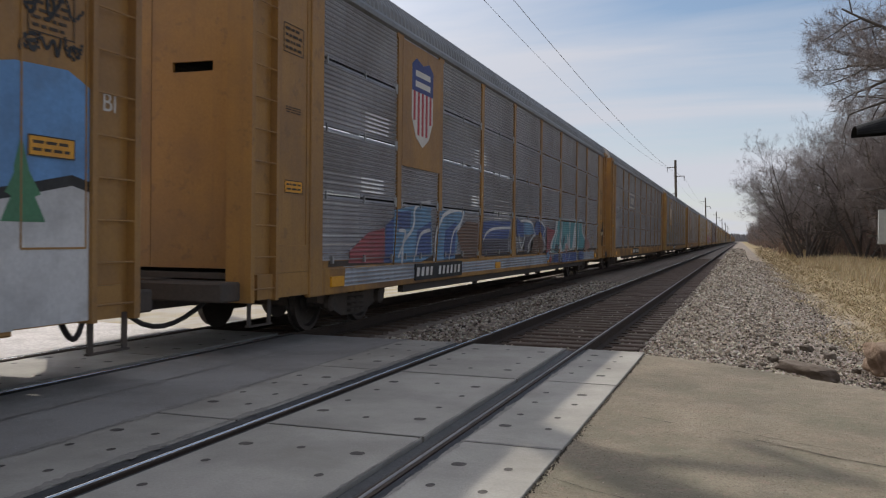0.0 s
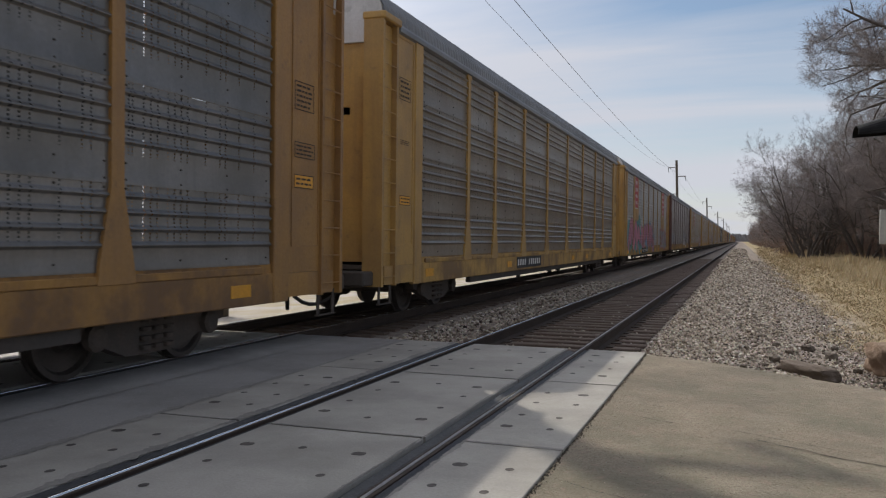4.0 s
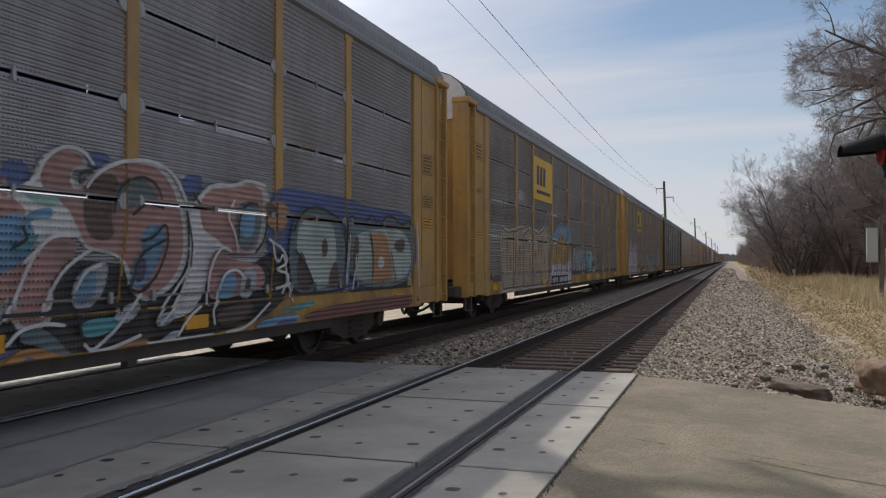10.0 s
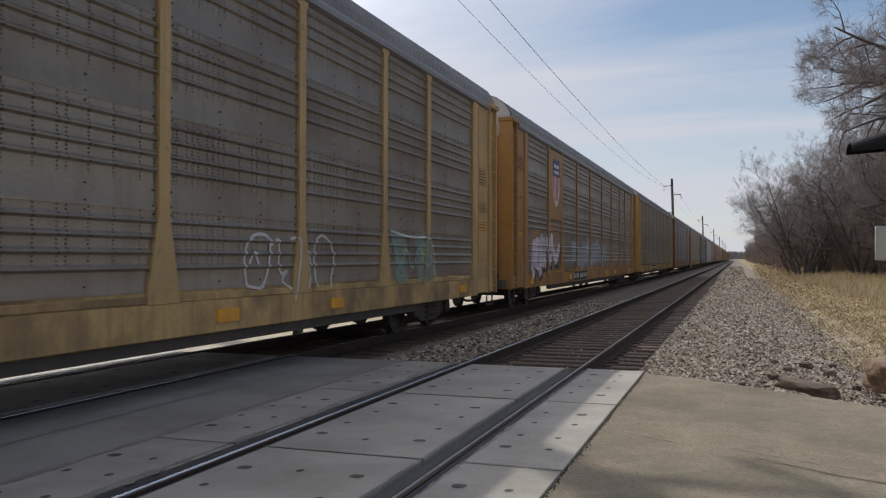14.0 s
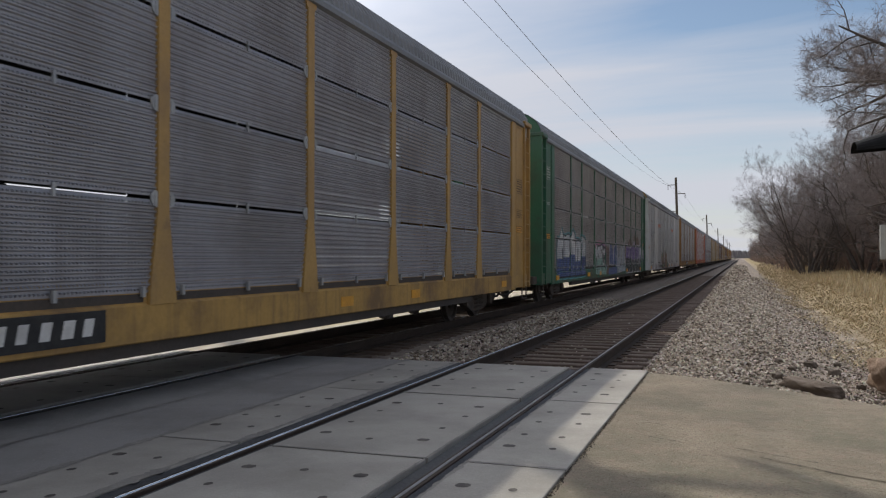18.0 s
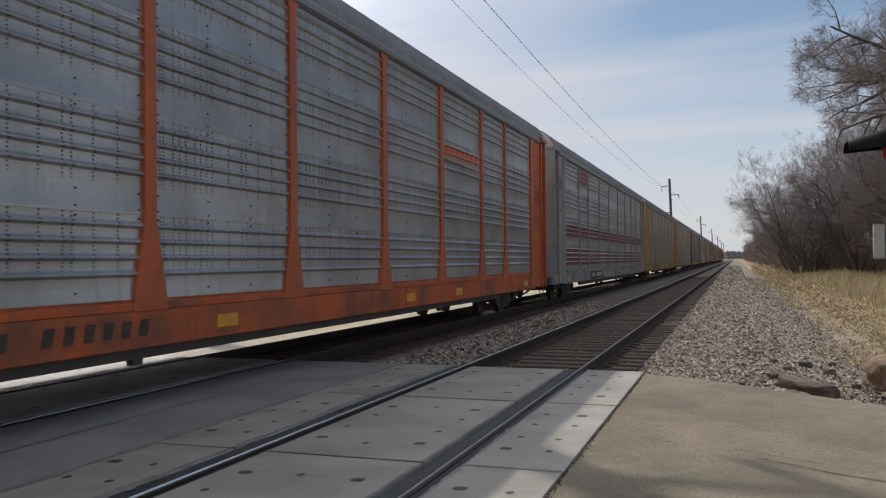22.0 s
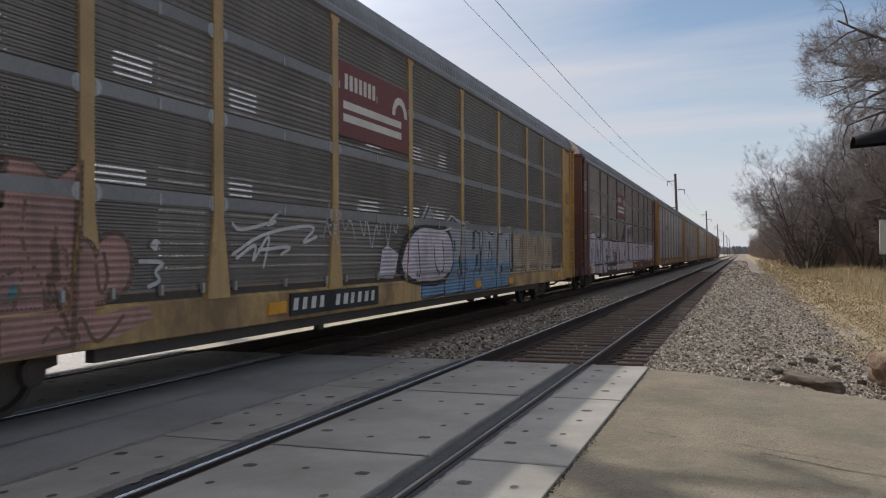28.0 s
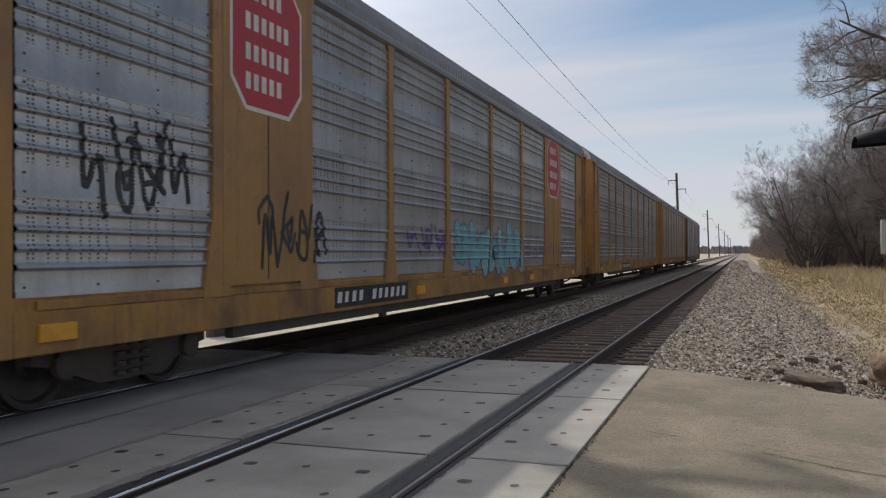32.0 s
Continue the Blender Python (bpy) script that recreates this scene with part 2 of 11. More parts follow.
def ground_mat():
    """Dry grass, thatch and bare soil, with gravel near the line."""
    m, nt, bsdf = node_mat("ground")
    tc = nt.nodes.new("ShaderNodeTexCoord")
    sep = nt.nodes.new("ShaderNodeSeparateXYZ")
    nt.links.new(tc.outputs["Object"], sep.inputs[0])

    def noise_at(scale, detail):
        n = nt.nodes.new("ShaderNodeTexNoise")
        n.inputs["Scale"].default_value, n.inputs["Detail"].default_value = scale, detail
        nt.links.new(tc.outputs["Object"], n.inputs["Vector"])
        return n.outputs["Fac"]

    def mixed(fac, a, b):
        x = nt.nodes.new("ShaderNodeMix")
        x.data_type = "RGBA"
        nt.links.new(fac, x.inputs["Factor"])
        for key, c in (("A", a), ("B", b)):
            if isinstance(c, tuple):
                x.inputs[key].default_value = (*c, 1)
            else:
                nt.links.new(c, x.inputs[key])
        return x.outputs["Result"]

    def ranged(value, lo, hi):
        r = nt.nodes.new("ShaderNodeMapRange")
        r.inputs["From Min"].default_value, r.inputs["From Max"].default_value = lo, hi
        nt.links.new(value, r.inputs["Value"])
        return r.outputs[0]

    grass = mixed(ranged(noise_at(1.3, 6), 0.35, 0.7), (0.30, 0.235, 0.13), (0.23, 0.175, 0.095))
    grass = mixed(ranged(noise_at(18, 4), 0.4, 0.8), grass, (0.30, 0.24, 0.15))
    gravel = mixed(ranged(noise_at(24, 5), 0.35, 0.7), (0.36, 0.31, 0.26), (0.15, 0.125, 0.105))
    # the gravel reaches a wavering line beside the track
    wob = nt.nodes.new("ShaderNodeMath")
    wob.operation = "MULTIPLY_ADD"
    wob.inputs[1].default_value = 2.4
    nt.links.new(noise_at(0.35, 5), wob.inputs[0])
    nt.links.new(sep.outputs["X"], wob.inputs[2])
    dirt = mixed(ranged(noise_at(3.0, 7), 0.35, 0.7), (0.40, 0.34, 0.28), (0.25, 0.20, 0.155))
    gravel = mixed(ranged(sep.outputs["X"], -0.1, 0.7), gravel, dirt)
    col = mixed(ranged(wob.outputs[0], 2.7, 4.2), gravel, grass)
    left = mixed(ranged(noise_at(0.5, 6), 0.4, 0.65), (0.40, 0.36, 0.31), (0.34, 0.28, 0.17))
    side = nt.nodes.new("ShaderNodeMath")
    side.operation = "LESS_THAN"
    side.inputs[1].default_value = -4.6
    nt.links.new(sep.outputs["X"], side.inputs[0])
    col = mixed(side.outputs[0], col, left)
    nt.links.new(col, bsdf.inputs["Base Color"])
    bsdf.inputs["Roughness"].default_value = 0.95
    bsdf.inputs["Specular IOR Level"].default_value = 0.05
    b = nt.nodes.new("ShaderNodeBump")
    b.inputs["Strength"].default_value, b.inputs["Distance"].default_value = 0.8, 0.05
    nt.links.new(noise_at(20, 6), b.inputs["Height"])
    nt.links.new(b.outputs[0], bsdf.inputs["Normal"])
    return m


def ground_height(x, y):
    """Level of the land: the line lies on a low bank."""
    if x > -4.6:
        z = -0.30 - 0.06 * min(max((x + 0.9) / 2.6, 0), 1)
        if x > 2.5:
            z += 0.10 * noise.noise((x * 0.12, y * 0.05, 0)) + 0.02 * min(x - 2.5, 6)
    else:
        z = -0.32 - 0.30 * min(max((-9.2 - x) / 3.0, 0), 1)
    return z


def build_ground():
    xs = [-2500, -600, -200, -80, -40, -24, -16, -12.5, -11, -9.8, -9.2, -8.5, -4.7, -4.5, -0.9, 0.2, 1.0, 1.7, 2.5, 3.5, 5, 7, 9, 12, 16, 22, 32, 60, 150, 500, 2500]
    ys = [-2500, -600, -200, -60, -20, -8, 0, 4, 8, 11, 13, 15, 18, 22, 27, 33, 40, 50, 62, 78, 100, 130, 170, 230, 320, 500, 900, 1600, 2500]
    verts = [(x, y, ground_height(x, y)) for y in ys for x in xs]
    n = len(xs)
    faces = [(j * n + i, j * n + i + 1, (j + 1) * n + i + 1, (j + 1) * n + i) for j in range(len(ys) - 1) for i in range(n - 1)]
    ob = new("ground", raw_mesh("ground", verts, faces, ground_mat()))
    tagged(ob, "dry winter grass and gravel verge beside the railway", "ground", kind="structure")


build_ground()


def ballast_bed(name, mid, y0, y1):
    """The stone bed of a track, a low bank with sloping shoulders."""
    bm = bmesh.new()
    prof = [(mid - 2.3, -0.36), (mid - 1.75, -0.20), (mid - 1.3, -0.215), (mid + 1.3, -0.215), (mid + 1.75, -0.20), (mid + 2.3, -0.36)]
    if mid > -5:
        prof[4:] = [(mid + 1.55, -0.17), (mid + 2.2, -0.12), (mid + 3.3, -0.13), (mid + 4.0, -0.21), (mid + 4.8, -0.45)]
    steps = [y0]
    while steps[-1] < y1:
        steps.append(min(steps[-1] + (2 if steps[-1] < 60 else 30), y1))
    for a, b in zip(steps, steps[1:]):
        extrude_profile(bm, prof, a, b, closed=False)
    bmesh.ops.remove_doubles(bm, verts=bm.verts, dist=0.001)
    ob = new(name, mesh_of(name, bm, M_BALLAST))
    return tagged(ob, "crushed stone ballast bed under the rails", "ballast", kind="structure")


for mid in (NEAR_MID, FAR_MID):
    ballast_bed("ballast", mid, ROAD_END - 0.02, 1500)
    ballast_bed("ballast", mid, -1100, ROAD_START)


def rail_meshes():
    bm = bmesh.new()
    prof = [(-0.066, -0.17), (0.066, -0.17), (0.066, -0.155), (0.012, -0.135), (0.010, -0.05), (0.034, -0.04), (0.036, -0.003), (0.030, 0.0),
            (-0.030, 0.0), (-0.036, -0.003), (-0.034, -0.04), (-0.010, -0.05), (-0.012, -0.135), (-0.066, -0.155)]
    extrude_profile(bm, prof, -1100, 1500)
    web = mesh_of("rail", bm, M_RAILWEB)
    bm = bmesh.new()
    extrude_profile(bm, [(0.0100, -0.002), (0.0088, 0.0030), (0.006, 0.0070), (0.003, 0.0090), (0.0, 0.0095), (-0.003, 0.0090), (-0.006, 0.0070), (-0.0088, 0.0030), (-0.0100, -0.002)], -1100, 1500, closed=False)
    top = mesh_of("rail_head", bm, M_RAILTOP, smooth=True)
    return web, top


RAIL_ME, HEAD_ME = rail_meshes()
DIM_HEAD_ME = HEAD_ME.copy()
DIM_HEAD_ME.materials[0] = M_RAILDIM
TRACKS = []
for mid, words in ((NEAR_MID, "empty main-line railway track with polished rail heads"), (FAR_MID, "main-line railway track under the passing train")):
    tr = thing("railway_track", (mid, 0, 0), words, "railway track", kind="structure")
    TRACKS.append(tr)
    for off in (-0.7525, 0.7525):
        r = place("rail", RAIL_ME, tr, (off, 0, 0), "rust-brown steel rail")
        # the near rail gets the darkened head in place of the bright one
        dull = mid == NEAR_MID and off > 0
        place("rail_head", DIM_HEAD_ME if dull else HEAD_ME, r, (0, 0, 0), "running surface darkened for the train it mirrors" if dull else "polished bright running surface")


def build_panels():
    """Concrete crossing panels with steel-edged joints, one object a panel."""
    joints = [ROAD_END, 8.18, 5.54, 2.92, 0.30, -2.32, -4.94, ROAD_START]
    rng = random.Random(5)

    def slab_mesh(w, length):
        bm = bmesh.new()
        c = 0.005
        g = 0.016 if w < 1.0 else 0.024
        prof = [(0, -0.2), (w, -0.2), (w, -c), (w - c, 0), (c, 0), (0, -c)]
        extrude_profile(bm, prof, g, length - g)
        return mesh_of("panel", bm, M_CONCRETE)

    bm = bmesh.new()
    bmesh.ops.create_circle(bm, cap_ends=True, radius=0.027, segments=14)
    for v in bm.verts:
        v.co.x *= 1.0
        v.co.y *= 1.35
    hole = mesh_of("bolt_recess_disc", bm, M_HOLE_DARK)
    bm = bmesh.new()
    for dx in (-0.016, 0.015):
        r = bmesh.ops.create_circle(bm, cap_ends=True, radius=0.034, segments=14)
        for v in r["verts"]:
            v.co.x = v.co.x * 0.95 + dx
            v.co.y *= 1.35
            v.co.z = 0.0005 if dx > 0 else 0
    lift = mesh_of("lifting_recess_disc", bm, M_HOLE_DARK)
    cache = {}

    for name, mid, words in (("crossing_surface", NEAR_MID, "pale concrete road-crossing panels between and beside the rails"),
                             ("crossing_surface", FAR_MID, "shaded concrete road-crossing panels beneath the train")):
        root = thing(name, (mid, 0, 0), words, "crossing panels", kind="structure")
        strips = [(-1.60, -0.90), (-0.64, 0.58), (0.855, 1.54)]
        for a, b in zip(joints[1:], joints):
            for n, (x0, x1) in enumerate(strips):
                key = (round(x1 - x0, 3), round(b - a, 3))
                if key not in cache:
                    cache[key] = slab_mesh(x1 - x0, b - a)
                if mid == FAR_MID and n != 1:      # paved over
                    continue
                p = place("concrete_panel", cache[key], root, (x0, a, -0.002 if n == 1 else 0.0))
                # bolt recesses in rows, the lifting recesses larger, all flat dark discs laid on top
                cols = (-0.46, 0.35) if n == 1 else ((-1.47, -1.15) if n == 0 else (1.02, 1.33))
                odd = joints.index(a) % 2
                spots = [(c, y, (y in (0.53, 2.02)) and (n == 1 or (ci + odd + (y > 1)) % 2 == 0)) for ci, c in enumerate(cols) for y in (0.53, 1.0, 1.54, 2.02)]
                if n == 1:
                    spots += [(-0.04, 0.46, False), (-0.06, 2.07, False)]
                for c, y, big in spots:
                    place("recess", lift if big else hole, p, (c - x0 + rng.uniform(-0.015, 0.015), min(y, b - a - 0.3) + rng.uniform(-0.03, 0.03), 0.0025))
        # rubber seals in the slots beside each rail
        for x0, x1, z in ((-0.90, -0.79, -0.012), (-0.715, -0.64, -0.03), (0.58, 0.715, -0.035), (0.79, 0.855, -0.012)):
            bm = bmesh.new()
            extrude_profile(bm, [(x0, -0.19), (x1, -0.19), (x1, z), (x1 - 0.012, z + 0.008), ((x0 + x1) / 2, z - 0.006), (x0 + 0.012, z + 0.008), (x0, z)], ROAD_START, ROAD_END)
            part("rubber_seal", bm, M_RUBBER, root, "black rubber flangeway seal")


build_panels()


def flat_slab(name, pts, z, thick, material, label, category="road"):
    bm = bmesh.new()
    top = [bm.verts.new((x, y, z)) for x, y in pts]
    low = [bm.verts.new((x, y, z - thick)) for x, y in pts]
    bm.faces.new(top)
    bm.faces.new(low[::-1])
    for i in range(len(pts)):
        j = (i + 1) % len(pts)
        bm.faces.new((low[i], low[j], top[j], top[i]))
    ob = new(name, mesh_of(name, bm, material))
    return tagged(ob, label, category, kind="structure")


flat_slab("road", [(NEAR_MID + 1.55, ROAD_START), (14, -14), (30, -26), (40, -20), (14, -2.1), (5.2, 5.55), (1.30, 8.92), (0.53, 9.56), (-0.33, 10.27), (-0.80, 10.50), (NEAR_MID + 1.55, 10.60)],
          -0.012, 0.4, M_ROADSLAB, "worn tan concrete road slab with cracks and seams")
flat_slab("road_between_tracks", [(FAR_MID + 0.86, ROAD_START), (NEAR_MID - 1.605, ROAD_START), (NEAR_MID - 1.605, ROAD_END), (FAR_MID + 0.86, ROAD_END)],
          -0.003, 0.4, M_ASPHALT, "grey paved strip between the two tracks")
flat_slab("far_road", [(-60, ROAD_START - 2), (FAR_MID - 0.91, ROAD_START), (FAR_MID - 0.91, ROAD_END), (-14, ROAD_END + 0.6), (-60, ROAD_END + 4)],
          -0.006, 0.4, M_FARROAD, "pale sunlit road beyond the far track")


def build_joint_dirt():
    """Grime packed into the joints and along the edges of the crossing panels, in ragged strips."""
    m = worn("joint_dirt", (0.22, 0.205, 0.19), (0.30, 0.28, 0.255), 0.95, grain=40, patch=3, amount=0.5, bump=0.5, random_shift=False)
    rng = random.Random(31)
    verts, faces = [], []

    def strip(a, b, w):
        n = max(6, int(math.hypot(b[0] - a[0], b[1] - a[1]) / 0.03))
        dx, dy = (b[0] - a[0]), (b[1] - a[1])
        ln = math.hypot(dx, dy)
        nx, ny = -dy / ln, dx / ln
        for i in range(n + 1):
            x, y = a[0] + dx * i / n, a[1] + dy * i / n
            k = max(0.0, 0.45 + 0.5 * noise.noise((x * 2.3, y * 2.3, w * 9)) + 0.35 * noise.noise((x * 9, y * 9, w * 9)))
            l, r = w * k * rng.uniform(0.5, 1.3), w * k * rng.uniform(0.5, 1.3)
            verts.extend([(x + nx * l, y + ny * l, 0.0035), (x - nx * r, y - ny * r, 0.0035)])
            if i:
                q = len(verts)
                faces.append((q - 4, q - 3, q - 1, q - 2))

    for y in (8.18, 5.54, 2.92, 0.30):
        for x0, x1 in ((-1.60, -0.90), (-0.64, 0.58), (0.855, 1.54)):
            strip((NEAR_MID + x0, y), (NEAR_MID + x1, y), 0.035)
    for x, w in ((NEAR_MID - 1.61, 0.07), (NEAR_MID - 0.93, 0.075), (NEAR_MID + 0.57, 0.02), (NEAR_MID + 0.87, 0.03)):
        strip((x, 0.0), (x, ROAD_END), w)
    strip((FAR_MID + 1.62, 0.0), (FAR_MID + 1.62, ROAD_END), 0.03)
    tagged(new("joint_dirt", raw_mesh("joint_dirt", verts, faces, m)), "dark dirt packed along the crossing panel joints", "dirt", kind="stuff")


build_joint_dirt()


# ---------------------------------------------------------------- poles and wires
M_POLE = worn("weathered_pole", (0.10, 0.085, 0.07), (0.16, 0.14, 0.12), 0.9, grain=12, patch=2, bump=0.4)
M_WIRE = worn("wire", (0.05, 0.05, 0.055), (0.08, 0.08, 0.08), 0.5, metal=0.4, grain=10, patch=1, bump=0)
POLE_X, POLE_GAP = -11.6, 157.0


def build_poles():
    ys = [17.3 + POLE_GAP * i for i in range(-1, 7)]
    for i, y in enumerate(ys):
        root = thing("utility_pole", (POLE_X, y, -0.6), "tall dark wooden utility pole with offset crossarms beside the railway", "utility pole", "line of utility poles")
        root.rotation_euler = (radians(-1.0 if i == 1 else 0.4), radians(-0.6 if i == 1 else -1.8), 0)
        bm = bmesh.new()
        for a in range(4):
            tube(bm, (0, 0, 17.6 * a / 4), (0, 0, 17.6 * (a + 1) / 4), 0.29 - 0.015 * a, 0.275 - 0.015 * a, 12)
        part("pole", bm, M_POLE, root)
        for (z, x0, x1) in ((16.2, -1.6, 0.1), (14.4, -0.1, 1.7), (11.0, -1.5, 0.1)):
            bm = bmesh.new()
            box(bm, x0, -0.06, z - 0.07, x1, 0.06, z + 0.07)
            arm = part("crossarm", bm, M_POLE, root)
            tip = x0 if abs(x0) > abs(x1) else x1
            bm = bmesh.new()
            for q in range(4):
                tube(bm, (tip * 0.96, 0, z - 0.1 - 0.22 * q), (tip * 0.96, 0, z - 0.26 - 0.22 * q), 0.09, 0.05, 8)
            part("insulator", bm, M_WIRE, arm, "dark string of disc insulators")
    for dx, z, sag, r in ((-1.6, 15.3, 2.0, 0.012), (1.2, 13.6, 1.7, 0.015), (-1.7, 9.9, 1.2, 0.012)):
        cd = bpy.data.curves.new("power_line", "CURVE")
        cd.dimensions, cd.bevel_depth, cd.bevel_resolution = "3D", r, 1
        sp = cd.splines.new("POLY")
        pts = []
        for a, b in zip(ys, ys[1:]):
            for q in range(16):
                u = q / 16
                pts.append((POLE_X + dx, a + (b - a) * u, z - sag * 4 * u * (1 - u)))
        sp.points.add(len(pts) - 1)
        for p, c in zip(sp.points, pts):
            p.co = (*c, 1)
        cd.materials.append(M_WIRE)
        tagged(new("power_line", cd), "thin dark overhead wire strung between the poles", "wire", "overhead wires")


build_poles()


# ---------------------------------------------------------------- trees
M_BARK = worn("grey_bark", (0.105, 0.09, 0.082), (0.17, 0.15, 0.14), 0.95, grain=14, patch=3, bump=0.6)
M_TWIG = worn("twigs", (0.235, 0.205, 0.198), (0.33, 0.295, 0.285), 0.95, grain=5, patch=0.8, bump=0.1)


class Tubes:
    """Collects many tapered branches for one mesh."""

    def __init__(self):
        self.v, self.f = [], []

    def twig(self, p, q, r, rng):
        """The finest twigs: one narrow blade each."""
        side = (q - p).cross(Vector((rng.gauss(0, 1), rng.gauss(0, 1), rng.gauss(0, 1)))).normalized() * 0.0038
        i = len(self.v)
        self.v += [tuple(p - side), tuple(p + side), tuple(q)]
        self.f.append((i, i + 1, i + 2))

    def add(self, pts, radii, sides):
        base = len(self.v)
        for i, (p, r) in enumerate(zip(pts, radii)):
            d = (pts[min(i + 1, len(pts) - 1)] - pts[max(i - 1, 0)]).normalized()
            u = d.orthogonal().normalized()
            w = d.cross(u)
            for s in range(sides):
                t = 2 * math.pi * s / sides
                self.v.append(tuple(p + (u * math.cos(t) + w * math.sin(t)) * r))
        for i in range(len(pts) - 1):
            for s in range(sides):
                q = (s + 1) % sides
                a = base + i * sides
                self.f.append((a + s, a + q, a + sides + q, a + sides + s))


def grow(rng, out, p, d, length, r, level, spec):
    """One branch and its children. spec: per level (children, spread in degrees, length share, droop)."""
    last = level + 1 >= len(spec)
    segs = 1 if last else (7, 5, 4, 2, 2)[min(level, 4)]
    pts, radii = [p.copy()], [r]
    for i in range(segs):
        wob = Vector((rng.gauss(0, 1), rng.gauss(0, 1), rng.gauss(0, 1))) * (0.16, 0.2, 0.2, 0.18, 0.15)[min(level, 4)]
        d = (d + wob + Vector((0, 0, spec[level][3] * 0.12))).normalized()
        p = p + d * (length / segs)
        pts.append(p.copy())
        radii.append(max(r * (1 - 0.8 * (i + 1) / segs), 0.003))
    if last and level > 2:
        out[1].twig(pts[0], pts[-1], r, rng)
        return
    out[0 if level < 2 else 1].add(pts, radii, 7 if level == 0 else (5 if level == 1 else 3))
    if last:
        return
    count, spread, share, _ = spec[level]
    for c in range(count):
        u = 0.25 + 0.75 * (c + rng.random()) / count
        k = min(int(u * segs), segs - 1)
        at = pts[k].lerp(pts[k + 1], min(u * segs - k, 1))
        dd = (pts[k + 1] - pts[k]).normalized()
        side = dd.orthogonal().normalized()
        side.rotate(Matrix.Rotation(rng.uniform(0, 2 * math.pi), 3, dd))
        a = radians(rng.gauss(spread, spread * 0.25))
        nd = dd * math.cos(a) + side * math.sin(a)
        grow(rng, out, at, nd, max(length * share * rng.uniform(0.7, 1.2) * (1.2 - 0.5 * u), 0.38), max(radii[k] * rng.uniform(0.45, 0.68), 0.006), level + 1, spec)


def tree_meshes(seed, trunk, limbs, reach, rise, spec, r0, bow=0.0):
    """A short trunk of the given height whose limbs spread out to the given reach; rise: least and most steepness; bow bends the crown to one side."""
    rng = random.Random(seed)
    out = (Tubes(), Tubes())
    top = Vector((rng.uniform(-0.3, 0.3) - bow * 0.3, rng.uniform(-0.3, 0.3), trunk))
    if trunk > 0.6:
        mid = top * 0.5 + Vector((rng.uniform(-0.15, 0.15), rng.uniform(-0.15, 0.15), 0))
        out[0].add([Vector((0, 0, -0.3)), Vector((0.02, 0, 0.25)), mid, top, top + Vector((-bow * 0.2, 0, 0.4))], [r0 * 1.35, r0 * 1.08, r0, r0 * 0.9, r0 * 0.6], 10)
    for s in range(limbs):
        a = 2 * math.pi * (s + rng.uniform(-0.3, 0.3)) / limbs
        e = rng.uniform(*rise)
        d = Vector((math.cos(a) * math.cos(e) - bow * 0.5, math.sin(a) * math.cos(e), math.sin(e))).normalized()
        foot = top * rng.uniform(0.78, 0.96) if trunk > 0.6 else Vector((math.cos(a) * 0.3, math.sin(a) * 0.3, -0.2))
        grow(rng, out, foot, d, reach * rng.uniform(0.8, 1.1), r0 * rng.uniform(0.5, 0.75), 0, spec)
    return raw_mesh("trunk", out[0].v, out[0].f, M_BARK), raw_mesh("crown", out[1].v, out[1].f, M_TWIG)


SPEC_TALL = [(8, 48, 0.46, 0.5), (7, 44, 0.46, 0.6), (7, 42, 0.46, 0.5), (13, 56, 0.70, 0.4), (0, 0, 0, 0.2)]
SPEC_HIGH = [(9, 48, 0.48, -0.3), (7, 46, 0.46, 0.1), (7, 44, 0.46, 0.2), (13, 56, 0.70, 0.2), (0, 0, 0, 0.2)]
SPEC_VASE = [(8, 42, 0.46, 0.3), (7, 40, 0.46, 0.7), (6, 40, 0.46, 0.6), (11, 56, 0.75, 0.5), (0, 0, 0, 0.2)]
SPEC_FAR = [(6, 42, 0.5, 0.3), (6, 42, 0.5, 0.2), (6, 42, 0.5, 0.0), (0, 0, 0, 0.0)]
SPEC_SCRUB = [(7, 40, 0.5, 0.5), (6, 42, 0.5, 0.3), (5, 45, 0.5, 0.2), (0, 0, 0, 0)]
TREE_KINDS = {
    "tall": [tree_meshes(11, 5.0, 11, 8.0, (0.5, 1.35), SPEC_TALL, 0.26, 0.15), tree_meshes(12, 4.2, 11, 7.6, (0.45, 1.4), SPEC_TALL, 0.24, 0.2)],
    "high": [tree_meshes(51, 8.5, 10, 6.2, (-0.1, 1.2), SPEC_HIGH, 0.28, 0.1), tree_meshes(52, 8.0, 10, 6.0, (0.0, 1.2), SPEC_HIGH, 0.28, 0.1)],
    "vase": [tree_meshes(21, 0.0, 8, 10.0, (0.92, 1.42), SPEC_VASE, 0.19, 0.05), tree_meshes(22, 0.0, 7, 9.2, (0.9, 1.42), SPEC_VASE, 0.19, 0.05)],
    "far": [tree_meshes(41, 2.0, 9, 8.0, (0.5, 1.4), SPEC_FAR, 0.26), tree_meshes(42, 0.0, 8, 9.0, (0.7, 1.4), SPEC_FAR, 0.24)],
    "scrub": [tree_meshes(31, 0.0, 9, 4.4, (0.8, 1.4), SPEC_SCRUB, 0.07), tree_meshes(32, 0.0, 8, 5.0, (0.9, 1.5), SPEC_SCRUB, 0.07)],
}
TREE_WORDS = {"high": "tall bare tree with drooping branches high on its trunk", "far": "bare grey-brown tree in the woodland edge", "tall": "tall bare deciduous tree with fine grey twigs", "vase": "bare spreading tree with several leaning trunks", "scrub": "leafless brown scrub bush at the wood's edge"}


